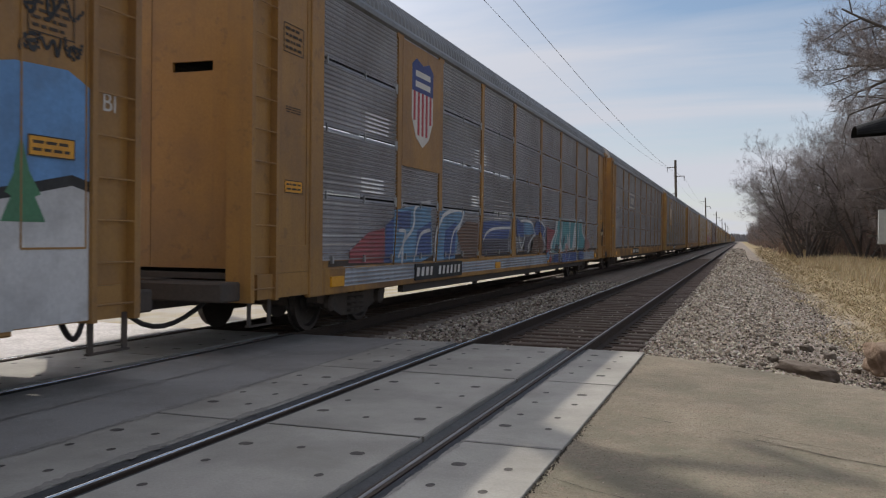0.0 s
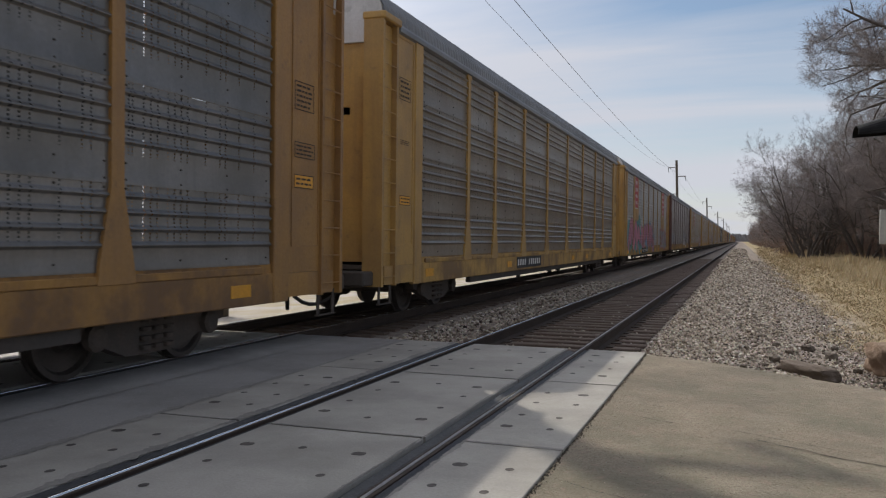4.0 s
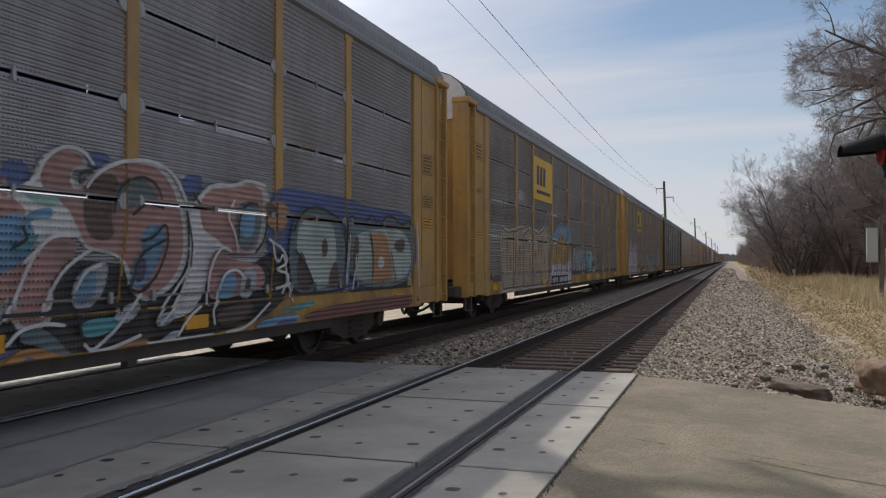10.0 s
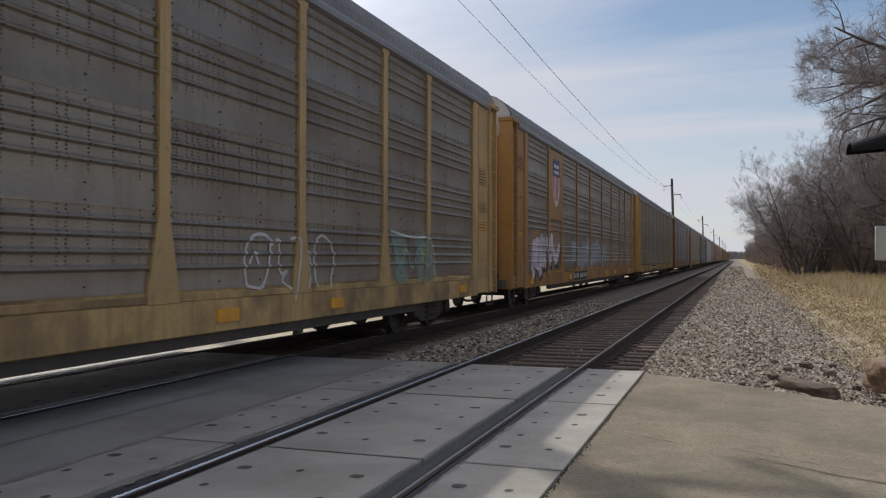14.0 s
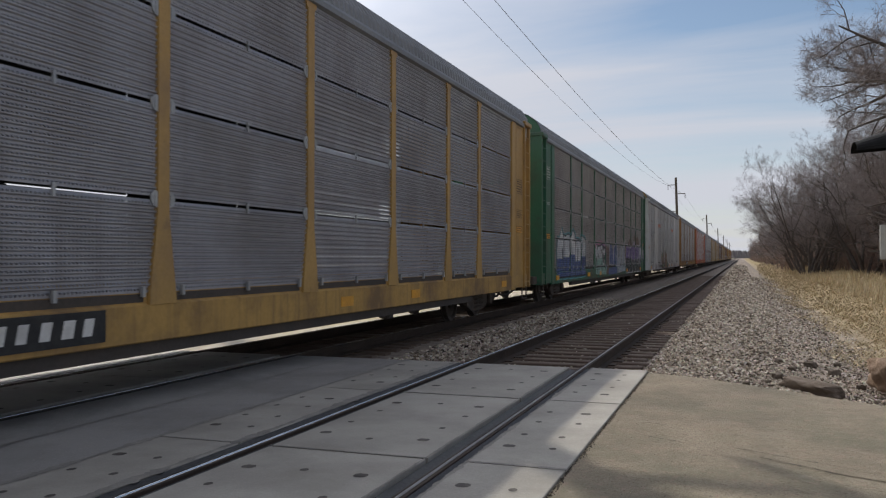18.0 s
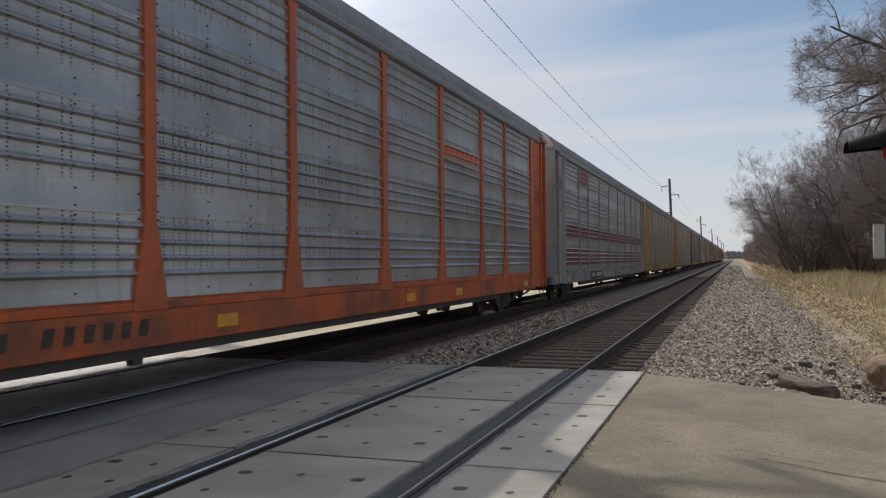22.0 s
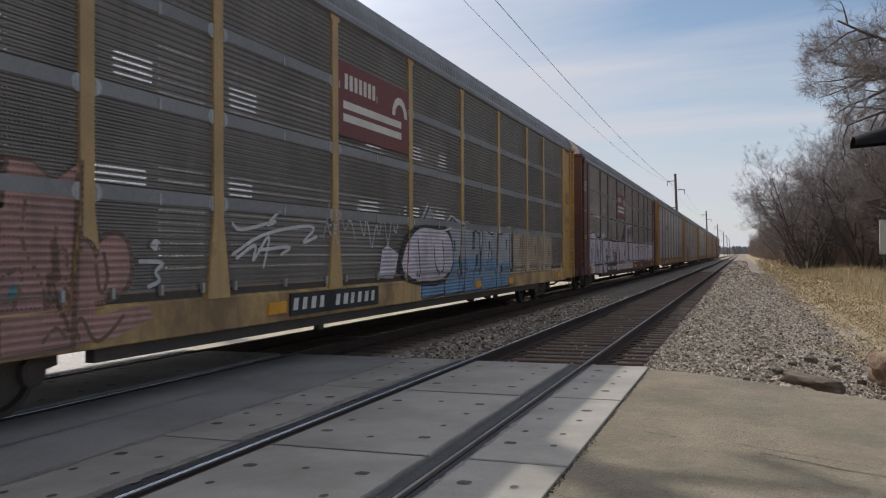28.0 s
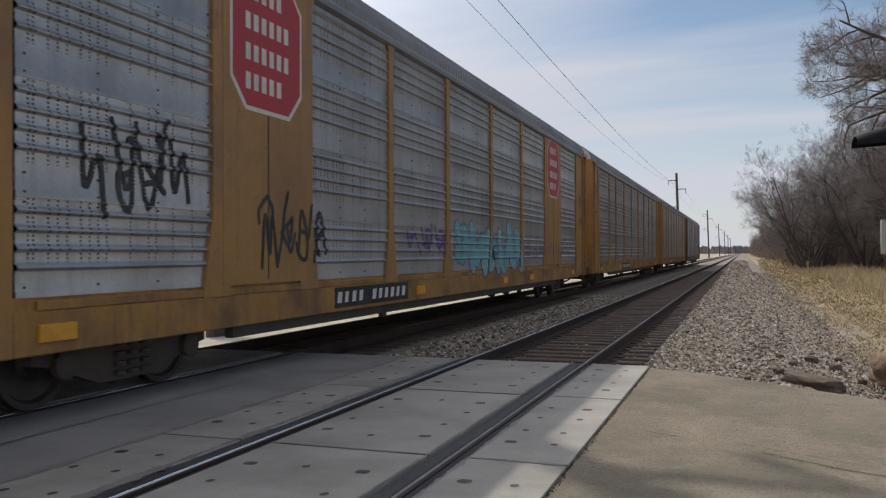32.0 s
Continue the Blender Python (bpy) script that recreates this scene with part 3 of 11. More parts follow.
def plant(kind, n, x, y, turn, size):
    root = thing("tree" if kind != "scrub" else "bush", (x, y, ground_height(x, y) - 0.02, 0, 0, turn), TREE_WORDS[kind], "tree" if kind != "scrub" else "bush", "trees along the line" if kind != "scrub" else "bushes along the line")
    root.scale = (size, size, size)
    trunk, crown = TREE_KINDS[kind][n % 2]
    place("trunk", trunk, root)
    place("crown", crown, root, (0, 0, 0), "haze of fine bare twigs")


def build_trees():
    rng = random.Random(3)
    # the spreading group that closes the view beside the line
    for kind, n, x, y, turn, size in (("vase", 0, 5.6, 83, 15, 0.92), ("vase", 1, 6.9, 86, 330, 1.0), ("vase", 1, 5.6, 98, 40, 0.95), ("vase", 0, 8.0, 92, 110, 1.1), ("vase", 0, 9.8, 80, 200, 1.1),
                                      ("tall", 1, 11.8, 66, 20, 0.95), ("tall", 0, 14.2, 62, 350, 1.0), ("tall", 1, 12.6, 73, 30, 1.0), ("tall", 0, 15.6, 70, 320, 1.05), ("tall", 1, 11.0, 80, 140, 0.95),
                                      ("high", 0, 10.6, 46, 120, 1.3), ("high", 1, 12.0, 50, 200, 1.3), ("high", 0, 13.4, 55, 30, 1.2), ("tall", 0, 14.4, 57, 250, 0.9), ("tall", 0, 16.2, 56, 100, 1.0), ("vase", 0, 12.4, 82, 330, 1.05)):
        plant(kind, n, x, y, turn, size)
    for i in range(26):
        y = 108 + i * 15 + rng.uniform(-4, 4)
        plant("far", i, 6.0 + rng.uniform(0, 5.0), y, rng.uniform(0, 360), rng.uniform(0.6, 0.85))
    for i in range(40):
        y = 74 + 6 * i + rng.uniform(-3, 3)
        plant("scrub", i, 7.0 + rng.uniform(0, 8) + (3.5 if y < 80 else 0), y, rng.uniform(0, 360), rng.uniform(0.8, 1.3))


build_trees()


def thin_triangles(rng, count, where, size, lean, width):
    """Many separate thin blades or twigs, each a narrow triangle. where() gives (x, y, z) of the foot."""
    verts, faces = [], []
    for n in range(count):
        x, y, z = where(rng)
        h = size(rng, x, y)
        a = rng.uniform(0, 2 * math.pi)
        ly, lx = math.sin(a) * lean * h * rng.random(), math.cos(a) * lean * h * rng.random()
        w = width(rng, y)
        b = rng.uniform(0, math.pi)
        dx, dy = math.cos(b) * w, math.sin(b) * w
        i = len(verts)
        verts += [(x - dx, y - dy, z), (x + dx, y + dy, z), (x + lx, y + ly, z + h)]
        faces.append((i, i + 1, i + 2))
    return verts, faces


def island_mat(name, colours, rough=0.95, translucent=False):
    """One surface for many loose pieces, each of its own shade."""
    m, nt, bsdf = node_mat(name)
    geo = nt.nodes.new("ShaderNodeNewGeometry")
    ramp = nt.nodes.new("ShaderNodeValToRGB")
    ramp.color_ramp.interpolation = "LINEAR"
    els = ramp.color_ramp.elements
    els[0].color, els[1].color = (*colours[0], 1), (*colours[-1], 1)
    for i, c in enumerate(colours[1:-1]):
        e = els.new((i + 1) / (len(colours) - 1))
        e.color = (*c, 1)
    nt.links.new(geo.outputs["Random Per Island"], ramp.inputs["Fac"])
    tc = nt.nodes.new("ShaderNodeTexCoord")
    nz = nt.nodes.new("ShaderNodeTexNoise")
    nz.inputs["Scale"].default_value, nz.inputs["Detail"].default_value = 30, 4
    nt.links.new(tc.outputs["Object"], nz.inputs["Vector"])
    mix = nt.nodes.new("ShaderNodeMix")
    mix.data_type, mix.blend_type = "RGBA", "MULTIPLY"
    mix.inputs["Factor"].default_value = 0.5
    nt.links.new(ramp.outputs[0], mix.inputs["A"])
    nt.links.new(nz.outputs["Color"], mix.inputs["B"])
    nt.links.new(mix.outputs["Result"], bsdf.inputs["Base Color"])
    bsdf.inputs["Roughness"].default_value = rough
    bsdf.inputs["Specular IOR Level"].default_value = 0.15
    return m


def build_woods():
    """The far wood behind the trees: stems and twigs too many to count."""
    rng = random.Random(8)
    verts, faces = [], []
    for n in range(1900):
        y = 66 + 520 * rng.random() ** 1.9
        x = (10.5 if y < 84 else (8.0 if y < 100 else 4.6)) + rng.random() * 17
        z = ground_height(x, y)
        h = rng.uniform(4.0, 8.0) if y < 100 else rng.uniform(6.0, 10.5)
        lean = (rng.gauss(0, 1.6), rng.gauss(0, 0.8))
        r = 0.04 + 0.03 * rng.random()
        knee = (x + lean[0] * 0.3, y, z + h * 0.5)
        i = len(verts)
        verts += [(x - r, y, z), (x + r, y, z), (knee[0] + r * 0.6, y, knee[2]), (knee[0] - r * 0.6, y, knee[2]), (x + lean[0], y + lean[1], z + h)]
        faces += [(i, i + 1, i + 2, i + 3), (i + 3, i + 2, i + 4)]
        for q in range(70):
            u = rng.uniform(0.08, 0.97)
            bx, by, bz = x + lean[0] * u * u, y + lean[1] * u, z + h * u
            ln = rng.uniform(0.6, 2.2) * (1.15 - 0.7 * u)
            a, up = rng.uniform(0, 6.28), rng.uniform(-0.1, 1.1)
            w = 0.010 + 0.016 * rng.random()
            i = len(verts)
            verts += [(bx, by, bz - w), (bx, by, bz + w), (bx + ln * math.cos(a), by + ln * math.sin(a), bz + ln * up)]
            faces.append((i, i + 1, i + 2))
    ob = new("far_wood", raw_mesh("far_wood", verts, faces, island_mat("wood_twigs", [(0.24, 0.165, 0.14), (0.34, 0.25, 0.21), (0.44, 0.345, 0.29)])))
    tagged(ob, "dense leafless brown woodland along the railway", "woodland", kind="stuff")


build_woods()


def build_distance():
    """The low line of trees and roofs where the track meets the horizon."""
    rng = random.Random(12)
    verts, faces = [], []
    for n in range(1500):
        x, y = rng.uniform(-420, 160), rng.uniform(1500, 1900)
        h, w = rng.uniform(5, 15), rng.uniform(2, 6)
        i = len(verts)
        verts += [(x - w, y, -1), (x + w, y, -1), (x + w * 0.5, y, h * 0.8), (x, y + 1, h), (x - w * 0.6, y, h * 0.7)]
        faces.append((i, i + 1, i + 2, i + 3, i + 4))
    ob = new("distant_trees", raw_mesh("distant_trees", verts, faces, island_mat("distant_wood", [(0.20, 0.19, 0.20), (0.30, 0.29, 0.30), (0.38, 0.36, 0.36)])))
    tagged(ob, "pale line of trees on the horizon", "woodland", kind="stuff")


build_distance()


def bed_height(x):
    pts = [(NEAR_MID - 2.3, -0.30), (NEAR_MID - 1.75, -0.20), (NEAR_MID + 1.3, -0.215), (NEAR_MID + 1.55, -0.17), (NEAR_MID + 2.2, -0.12), (NEAR_MID + 3.3, -0.13), (NEAR_MID + 4.0, -0.21), (NEAR_MID + 4.6, -0.37)]
    return float(np.interp(x, [p[0] for p in pts], [p[1] for p in pts]))


def build_grass():
    rng = random.Random(4)
    straw = island_mat("straw", [(0.50, 0.395, 0.235), (0.66, 0.535, 0.335), (0.78, 0.66, 0.45), (0.42, 0.33, 0.20)])

    def edge(y):
        return 1.45 + 0.4 * math.sin(y * 0.7) + 0.3 * math.sin(y * 1.9 + 1) + 0.012 * y

    def where_low(r):
        y = 9.0 + 190 * r.random() ** 2.4
        x = edge(y) + (0.35 if y < 30 else 0.05) + (r.random() ** 1.1) * (3.6 + y * 0.16) - 0.5 * r.random() ** 2
        return x, y, max(ground_height(x, y), bed_height(x)) - 0.02

    def where_tall(r):
        y = 24.0 + 130 * r.random() ** 1.7
        x = edge(y) + (2.9 if y < 60 else 2.2) + r.random() * (3.2 + y * 0.14)
        x += 1.2 * noise.noise((x * 0.7, y * 0.12, 5))
        return x, y, max(ground_height(x, y), bed_height(x)) - 0.02

    thatch = island_mat("thatch", [(0.40, 0.30, 0.175), (0.52, 0.41, 0.25), (0.62, 0.51, 0.33), (0.30, 0.225, 0.14)])
    v, f = thin_triangles(rng, 105000, where_low, lambda r, x, y: r.uniform(0.02, 0.10) * (0.7 + 0.02 * y), 4.0, lambda r, y: 0.004 + 0.0006 * y)
    tagged(new("grass", raw_mesh("grass", v, f, thatch)), "low matted dry straw-coloured grass", "grass", kind="stuff")
    v, f = thin_triangles(rng, 42000, where_tall, lambda r, x, y: r.uniform(0.2, 0.62) * (0.5 + 0.9 * max(0.0, 0.5 + noise.noise((x * 0.4, y * 0.25, 2)))), 0.7, lambda r, y: 0.005 + 0.0005 * y)
    tagged(new("tall_grass", raw_mesh("tall_grass", v, f, straw)), "tall dry golden grass standing beside the railway", "grass", kind="stuff")


build_grass()


def stone_shape(rng, size):
    """A chipped stone: a squashed six-cornered block with uneven corners."""
    pts = [Vector((1, 0, 0)), Vector((-1, 0, 0)), Vector((0, 1, 0)), Vector((0, -1, 0)), Vector((0, 0, 0.75)), Vector((0, 0, -0.6))]
    e = Euler((rng.uniform(0, 6), rng.uniform(0, 6), rng.uniform(0, 6)))
    out = []
    for p in pts:
        p = p * rng.uniform(0.6, 1.15) + Vector((rng.uniform(-0.2, 0.2), rng.uniform(-0.2, 0.2), rng.uniform(-0.2, 0.2)))
        p.rotate(e)
        out.append((p.x * size, p.y * size, p.z * size * 0.8))
    return out


STONE_FACES = ((0, 2, 4), (2, 1, 4), (1, 3, 4), (3, 0, 4), (2, 0, 5), (1, 2, 5), (3, 1, 5), (0, 3, 5))


def road_edge(x):
    return float(np.interp(x, [-1.2, -0.8, -0.33, 0.53, 1.3, 5.2], [10.65, 10.50, 10.27, 9.56, 8.92, 5.55]))


def build_gravel():
    rng = random.Random(6)
    m = island_mat("gravel_stones", [(0.17, 0.13, 0.10), (0.50, 0.42, 0.33), (0.72, 0.63, 0.51), (0.28, 0.22, 0.17), (0.84, 0.77, 0.66), (0.22, 0.17, 0.13), (0.08, 0.065, 0.055), (0.54, 0.46, 0.37)])

    def scatter(name, count, xr, yr, power, size, height, label, low=None):
        verts, faces = [], []
        for n in range(count):
            y = yr[0] + (yr[1] - yr[0]) * rng.random() ** power
            x = rng.uniform(*xr)
            if low and y < low(x):
                y = low(x) + rng.random() ** 2 * 1.5
            s = rng.uniform(*size) * (1 + 0.028 * (y - 10))
            base, z = len(verts), height(x) + s * 0.25
            verts += [(x + a, y + b, z + c) for a, b, c in stone_shape(rng, s)]
            faces += [tuple(base + i for i in f) for f in STONE_FACES]
        tagged(new(name, raw_mesh(name, verts, faces, m)), label, "gravel", kind="stuff")

    scatter("shoulder_stones", 30000, (-1.3, 0.75), (9.2, 52), 1.8, (0.016, 0.042), bed_height, "loose tan and grey crushed stone on the shoulder", low=road_edge)
    scatter("verge_stones", 17000, (0.35, 2.3), (8.2, 70), 2.3, (0.010, 0.032), bed_height, "scattered tan stones on the bare verge", low=road_edge)
    scatter("far_shoulder_stones", 7000, (-1.3, 0.6), (42, 150), 1.35, (0.03, 0.06), bed_height, "loose tan crushed stone along the line in the distance")
    scatter("middle_stones", 5200, (-5.15, -3.7), (ROAD_END + 0.05, 32), 1.6, (0.022, 0.045), lambda x: -0.215, "grey crushed stone between the two tracks")
    scatter("track_stones", 3600, (NEAR_MID - 1.2, NEAR_MID + 1.3), (ROAD_END + 0.05, 24), 1.5, (0.016, 0.032), lambda x: -0.215, "dark small stone between the sleepers")


build_gravel()


def build_ties():
    bm = bmesh.new()
    prof = [(-0.11, -0.36), (0.11, -0.36), (0.112, -0.185), (0.098, -0.172), (-0.098, -0.172), (-0.112, -0.185)]
    a = [bm.verts.new((-1.3, y, z)) for y, z in prof]
    b = [bm.verts.new((1.3, y, z)) for y, z in prof]
    bm.faces.new(a)
    bm.faces.new(b[::-1])
    for i in range(6):
        j = (i + 1) % 6
        bm.faces.new((a[i], b[i], b[j], a[j]))
    tie = mesh_of("tie", bm, M_TIE)
    bm = bmesh.new()
    for s in (-1, 1):
        box(bm, 0.7525 * s - 0.17, -0.095, -0.171, 0.7525 * s + 0.17, 0.095, -0.155)
    plate = mesh_of("tie_plate", bm, M_RAILWEB)
    rng = random.Random(2)
    for tr, last in ((TRACKS[0], 130), (TRACKS[1], 40)):
        for n in range(last):
            y = ROAD_END + 0.22 + 0.495 * n
            o = place("tie", tie, tr, (rng.uniform(-0.04, 0.04), y + rng.uniform(-0.02, 0.02), rng.uniform(-0.008, 0.004)))
            o.rotation_euler = (0, 0, radians(rng.uniform(-0.8, 0.8)))
            if n < 30 and tr is TRACKS[0]:
                place("tie_plate", plate, o, (0, 0, 0))


build_ties()


# ---------------------------------------------------------------- small things beside the line
M_CLOD = worn("dark_clod", (0.10, 0.08, 0.062), (0.16, 0.13, 0.10), 0.95, grain=25, patch=6, bump=0.8)


def rock(name, at, size, turn, label, material, seed, tilt=0.0, category="rock", rounding=0.22):
    """A lump from a block whose faces are cut up and pushed about."""
    bm = bmesh.new()
    bmesh.ops.create_cube(bm, size=1)
    bmesh.ops.subdivide_edges(bm, edges=bm.edges, cuts=9, use_grid_fill=True)
    for v in bm.verts:
        d = v.co.normalized() * 0.62
        v.co = v.co.lerp(d, rounding * 2)
        n = noise.noise_vector((v.co.x * 2.4 + seed, v.co.y * 2.4, v.co.z * 2.4))
        n2 = noise.noise_vector((v.co.x * 7 + seed, v.co.y * 7, v.co.z * 7))
        n3 = noise.noise_vector((v.co.x * 17 + seed, v.co.y * 17, v.co.z * 17))
        v.co += n * 0.15 + n2 * 0.05 + n3 * 0.02
        v.co = Vector((v.co.x * size[0], v.co.y * size[1], v.co.z * size[2]))
    ob = new(name, mesh_of(name, bm, material, smooth=True))
    ob.matrix_basis = pose(*at, tilt, 0, turn)
    return tagged(ob, label, category)


M_SLABSTONE = worn("dark_brown_rock", (0.13, 0.10, 0.078), (0.085, 0.066, 0.052), 0.9, grain=18, patch=4, bump=0.7)
rock("stone_slab", (0.74, 10.38, -0.07), (0.86, 0.22, 0.155), -58, "long flat brown stone lying at the road edge", M_SLABSTONE, 3, rounding=0.2)
M_BOULDER = worn("reddish_brown_rock", (0.24, 0.165, 0.115), (0.13, 0.09, 0.065), 0.9, grain=18, patch=4, bump=0.7)
rock("boulder", (1.76, 11.1, 0.03), (0.62, 0.50, 0.36), 20, "reddish-brown boulder on the gravel", M_BOULDER, 5, rounding=0.2)
for i, (x, y, s) in enumerate(((-0.36, 10.42, 0.16), (-0.18, 10.45, 0.10), (0.42, 11.4, 0.20), (0.55, 11.3, 0.14), (0.9, 13.0, 0.2), (0.5, 13.1, 0.13), (1.15, 12.4, 0.2), (0.2, 13.2, 0.12), (1.5, 9.7, 0.18), (1.2, 9.55, 0.16), (1.75, 9.6, 0.2), (0.05, 10.6, 0.13), (0.28, 10.9, 0.1), (0.62, 12.3, 0.12), (1.35, 11.4, 0.12), (1.3, 13.6, 0.13), (1.05, 10.6, 0.12))):
    rock("clod", (x, y, bed_height(x) + 0.02), (s * 0.8, s * 0.6, s * 0.6), 40 * i, "small dark clod of earth on the gravel", M_CLOD, 20 + i, category="clod", rounding=0.36)


def build_cracks():
    """Seams and cracks of the road slab, narrow dark fillings a little above it."""
    rng = random.Random(9)
    m = worn("crack_filling", (0.07, 0.06, 0.048), (0.12, 0.10, 0.08), 0.95, grain=40, patch=6, bump=0.4)
    for a, b, w in (((-0.92, 7.00), (0.62, 6.04), 0.012), ((-0.35, 6.78), (0.75, 6.20), 0.007), ((-0.80, 7.42), (0.05, 7.05), 0.009), ((-1.0, 4.9), (0.4, 4.1), 0.008), ((0.2, 6.27), (2.4, 5.0), 0.012)):
        verts, faces = [], []
        n = 60
        for i in range(n + 1):
            u = i / n
            x, y = a[0] + (b[0] - a[0]) * u, a[1] + (b[1] - a[1]) * u
            y += 0.035 * noise.noise((x * 3, y * 3, 1)) + rng.uniform(-0.006, 0.006)
            h = w * 0.7 * rng.uniform(0.2, 1.3) * (0.2 + math.sin(math.pi * u) ** 0.5)
            verts += [(x, y - h, -0.0085), (x, y + h, -0.0085)]
            if i and noise.noise((x * 2.1, y * 2.1, 8)) > -0.22:
                faces.append((2 * i - 2, 2 * i, 2 * i + 1, 2 * i - 1))
        tagged(new("crack", raw_mesh("crack", verts, faces, m)), "dark crack in the road slab", "crack", kind="structure")
    # crumbled edge where the slab meets the crossing panels
    verts, faces = [], []
    for n in range(900):
        y = rng.uniform(2.0, 10.6)
        x = NEAR_MID + 1.550 + abs(rng.gauss(0, 0.014)) * (0.4 + max(0.0, 0.5 + noise.noise((0, y * 1.7, 3)) * 2))
        s = rng.uniform(0.004, 0.010)
        base = len(verts)
        verts += [(x + p, y + q, -0.008 + r) for p, q, r in stone_shape(rng, s)]
        faces += [tuple(base + i for i in f) for f in STONE_FACES]
    tagged(new("edge_crumbs", raw_mesh("edge_crumbs", verts, faces, m)), "dark crumbs along the edge of the crossing panels", "crumbs", kind="stuff")


build_cracks()


def build_grit():
    """Worn aggregate and loose grit on the road slab."""
    rng = random.Random(14)
    verts, faces = [], []
    for n in range(15000):
        y = 3.4 + 6.8 * rng.random() ** 0.8
        x = -1.08 + (y * 0.32 + 1.6) * rng.random()
        if y > road_edge(x) - 0.05:
            continue
        s = 0.0025 + 0.0045 * rng.random() ** 2
        base = len(verts)
        verts += [(x + a, y + b, -0.0115 + c * 0.6) for a, b, c in stone_shape(rng, s)]
        faces += [tuple(base + i for i in f) for f in STONE_FACES]
    m = island_mat("grit", [(0.10, 0.085, 0.065), (0.24, 0.20, 0.145), (0.40, 0.34, 0.26), (0.17, 0.14, 0.105), (0.55, 0.48, 0.38), (0.12, 0.10, 0.08)])
    tagged(new("grit", raw_mesh("grit", verts, faces, m)), "fine worn aggregate on the road slab", "grit", kind="stuff")


build_grit()


def build_signal():
    """Road-crossing flasher on its mast, mostly beyond the edge of the view."""
    black = worn("signal_black", (0.012, 0.012, 0.013), (0.025, 0.025, 0.025), 0.88, grain=30, patch=4, bump=0.05)
    alu = worn("mast_aluminium", (0.55, 0.56, 0.57), (0.40, 0.40, 0.41), 0.4, metal=0.7, grain=30, patch=3, bump=0.05)
    red = worn("red_lens", (0.45, 0.012, 0.02), (0.25, 0.01, 0.015), 0.15, grain=60, patch=5, bump=0.2)
    root = thing("crossing_signal", (1.60, 6.35, -0.15), "railway crossing signal with black hooded red lamps", "crossing signal")
    bm = bmesh.new()
    tube(bm, (0, 0, 0), (0, 0, 3.6), 0.065, 0.065, 14)
    part("mast", bm, alu, root, "aluminium mast")
    bm = bmesh.new()
    tube(bm, (-0.52, 0, 2.22), (0.52, 0, 2.22), 0.035, 0.035, 10)
    part("arm", bm, alu, root)
    for sx in (-0.62, 0.62):
        lamp = new("lamp_head")
        lamp.parent = root
        lamp.matrix_basis = pose(sx, 0, 2.25, 0, 0, 4)
        bm = bmesh.new()
        r = 0.17
        bmesh.ops.create_cone(bm, cap_ends=True, segments=28, radius1=r, radius2=r, depth=0.02)
        bmesh.ops.rotate(bm, verts=bm.verts, cent=(0, 0, 0), matrix=Matrix.Rotation(radians(90), 3, "Y"))
        part("backing", bm, black, lamp, "round black backing plate")
        bm = bmesh.new()
        n, ln = 14, 0.27
        rows = []
        for x in (-0.012, -ln):
            ring = []
            for i in range(n + 1):
                t = radians(0 + 180 * i / n) if x > -0.1 else radians(-8 + 196 * i / n)
                ring.append((x, 0.105 * math.cos(t), (0.135 if x > -0.1 else 0.060) * math.sin(t) - (0.01 if x < -0.1 else 0)))
            rows.append(ring)
        for (ra, rb) in ((rows[0], rows[1]),):
            va, vb = [bm.verts.new(p) for p in ra], [bm.verts.new(p) for p in rb]
            wa, wb = [bm.verts.new((p[0], p[1] * 0.95, p[2] * 0.95)) for p in ra], [bm.verts.new((p[0], p[1] * 0.95, p[2] * 0.95)) for p in rb]
            for i in range(n):
                bm.faces.new((va[i], va[i + 1], vb[i + 1], vb[i]))
                bm.faces.new((wa[i], wb[i], wb[i + 1], wa[i + 1]))
                bm.faces.new((vb[i], vb[i + 1], wb[i + 1], wb[i]))
            bm.faces.new((va[0], vb[0], wb[0], wa[0]))
            bm.faces.new((va[n], wa[n], wb[n], vb[n]))
        part("hood", bm, black, lamp, "long black visor")
        bm = bmesh.new()
        disc_y(bm, -0.012, 0, 0, [(0, 0.09), (-0.02, 0.085), (-0.035, 0.05), (-0.04, 0.01)], 20)
        part("lens", bm, red, lamp, "unlit red lens")
        bm = bmesh.new()
        disc_y(bm, 0.011, 0, 0, [(0, 0.14), (0.08, 0.13), (0.12, 0.06)], 16)
        part("housing", bm, black, lamp)


build_signal()


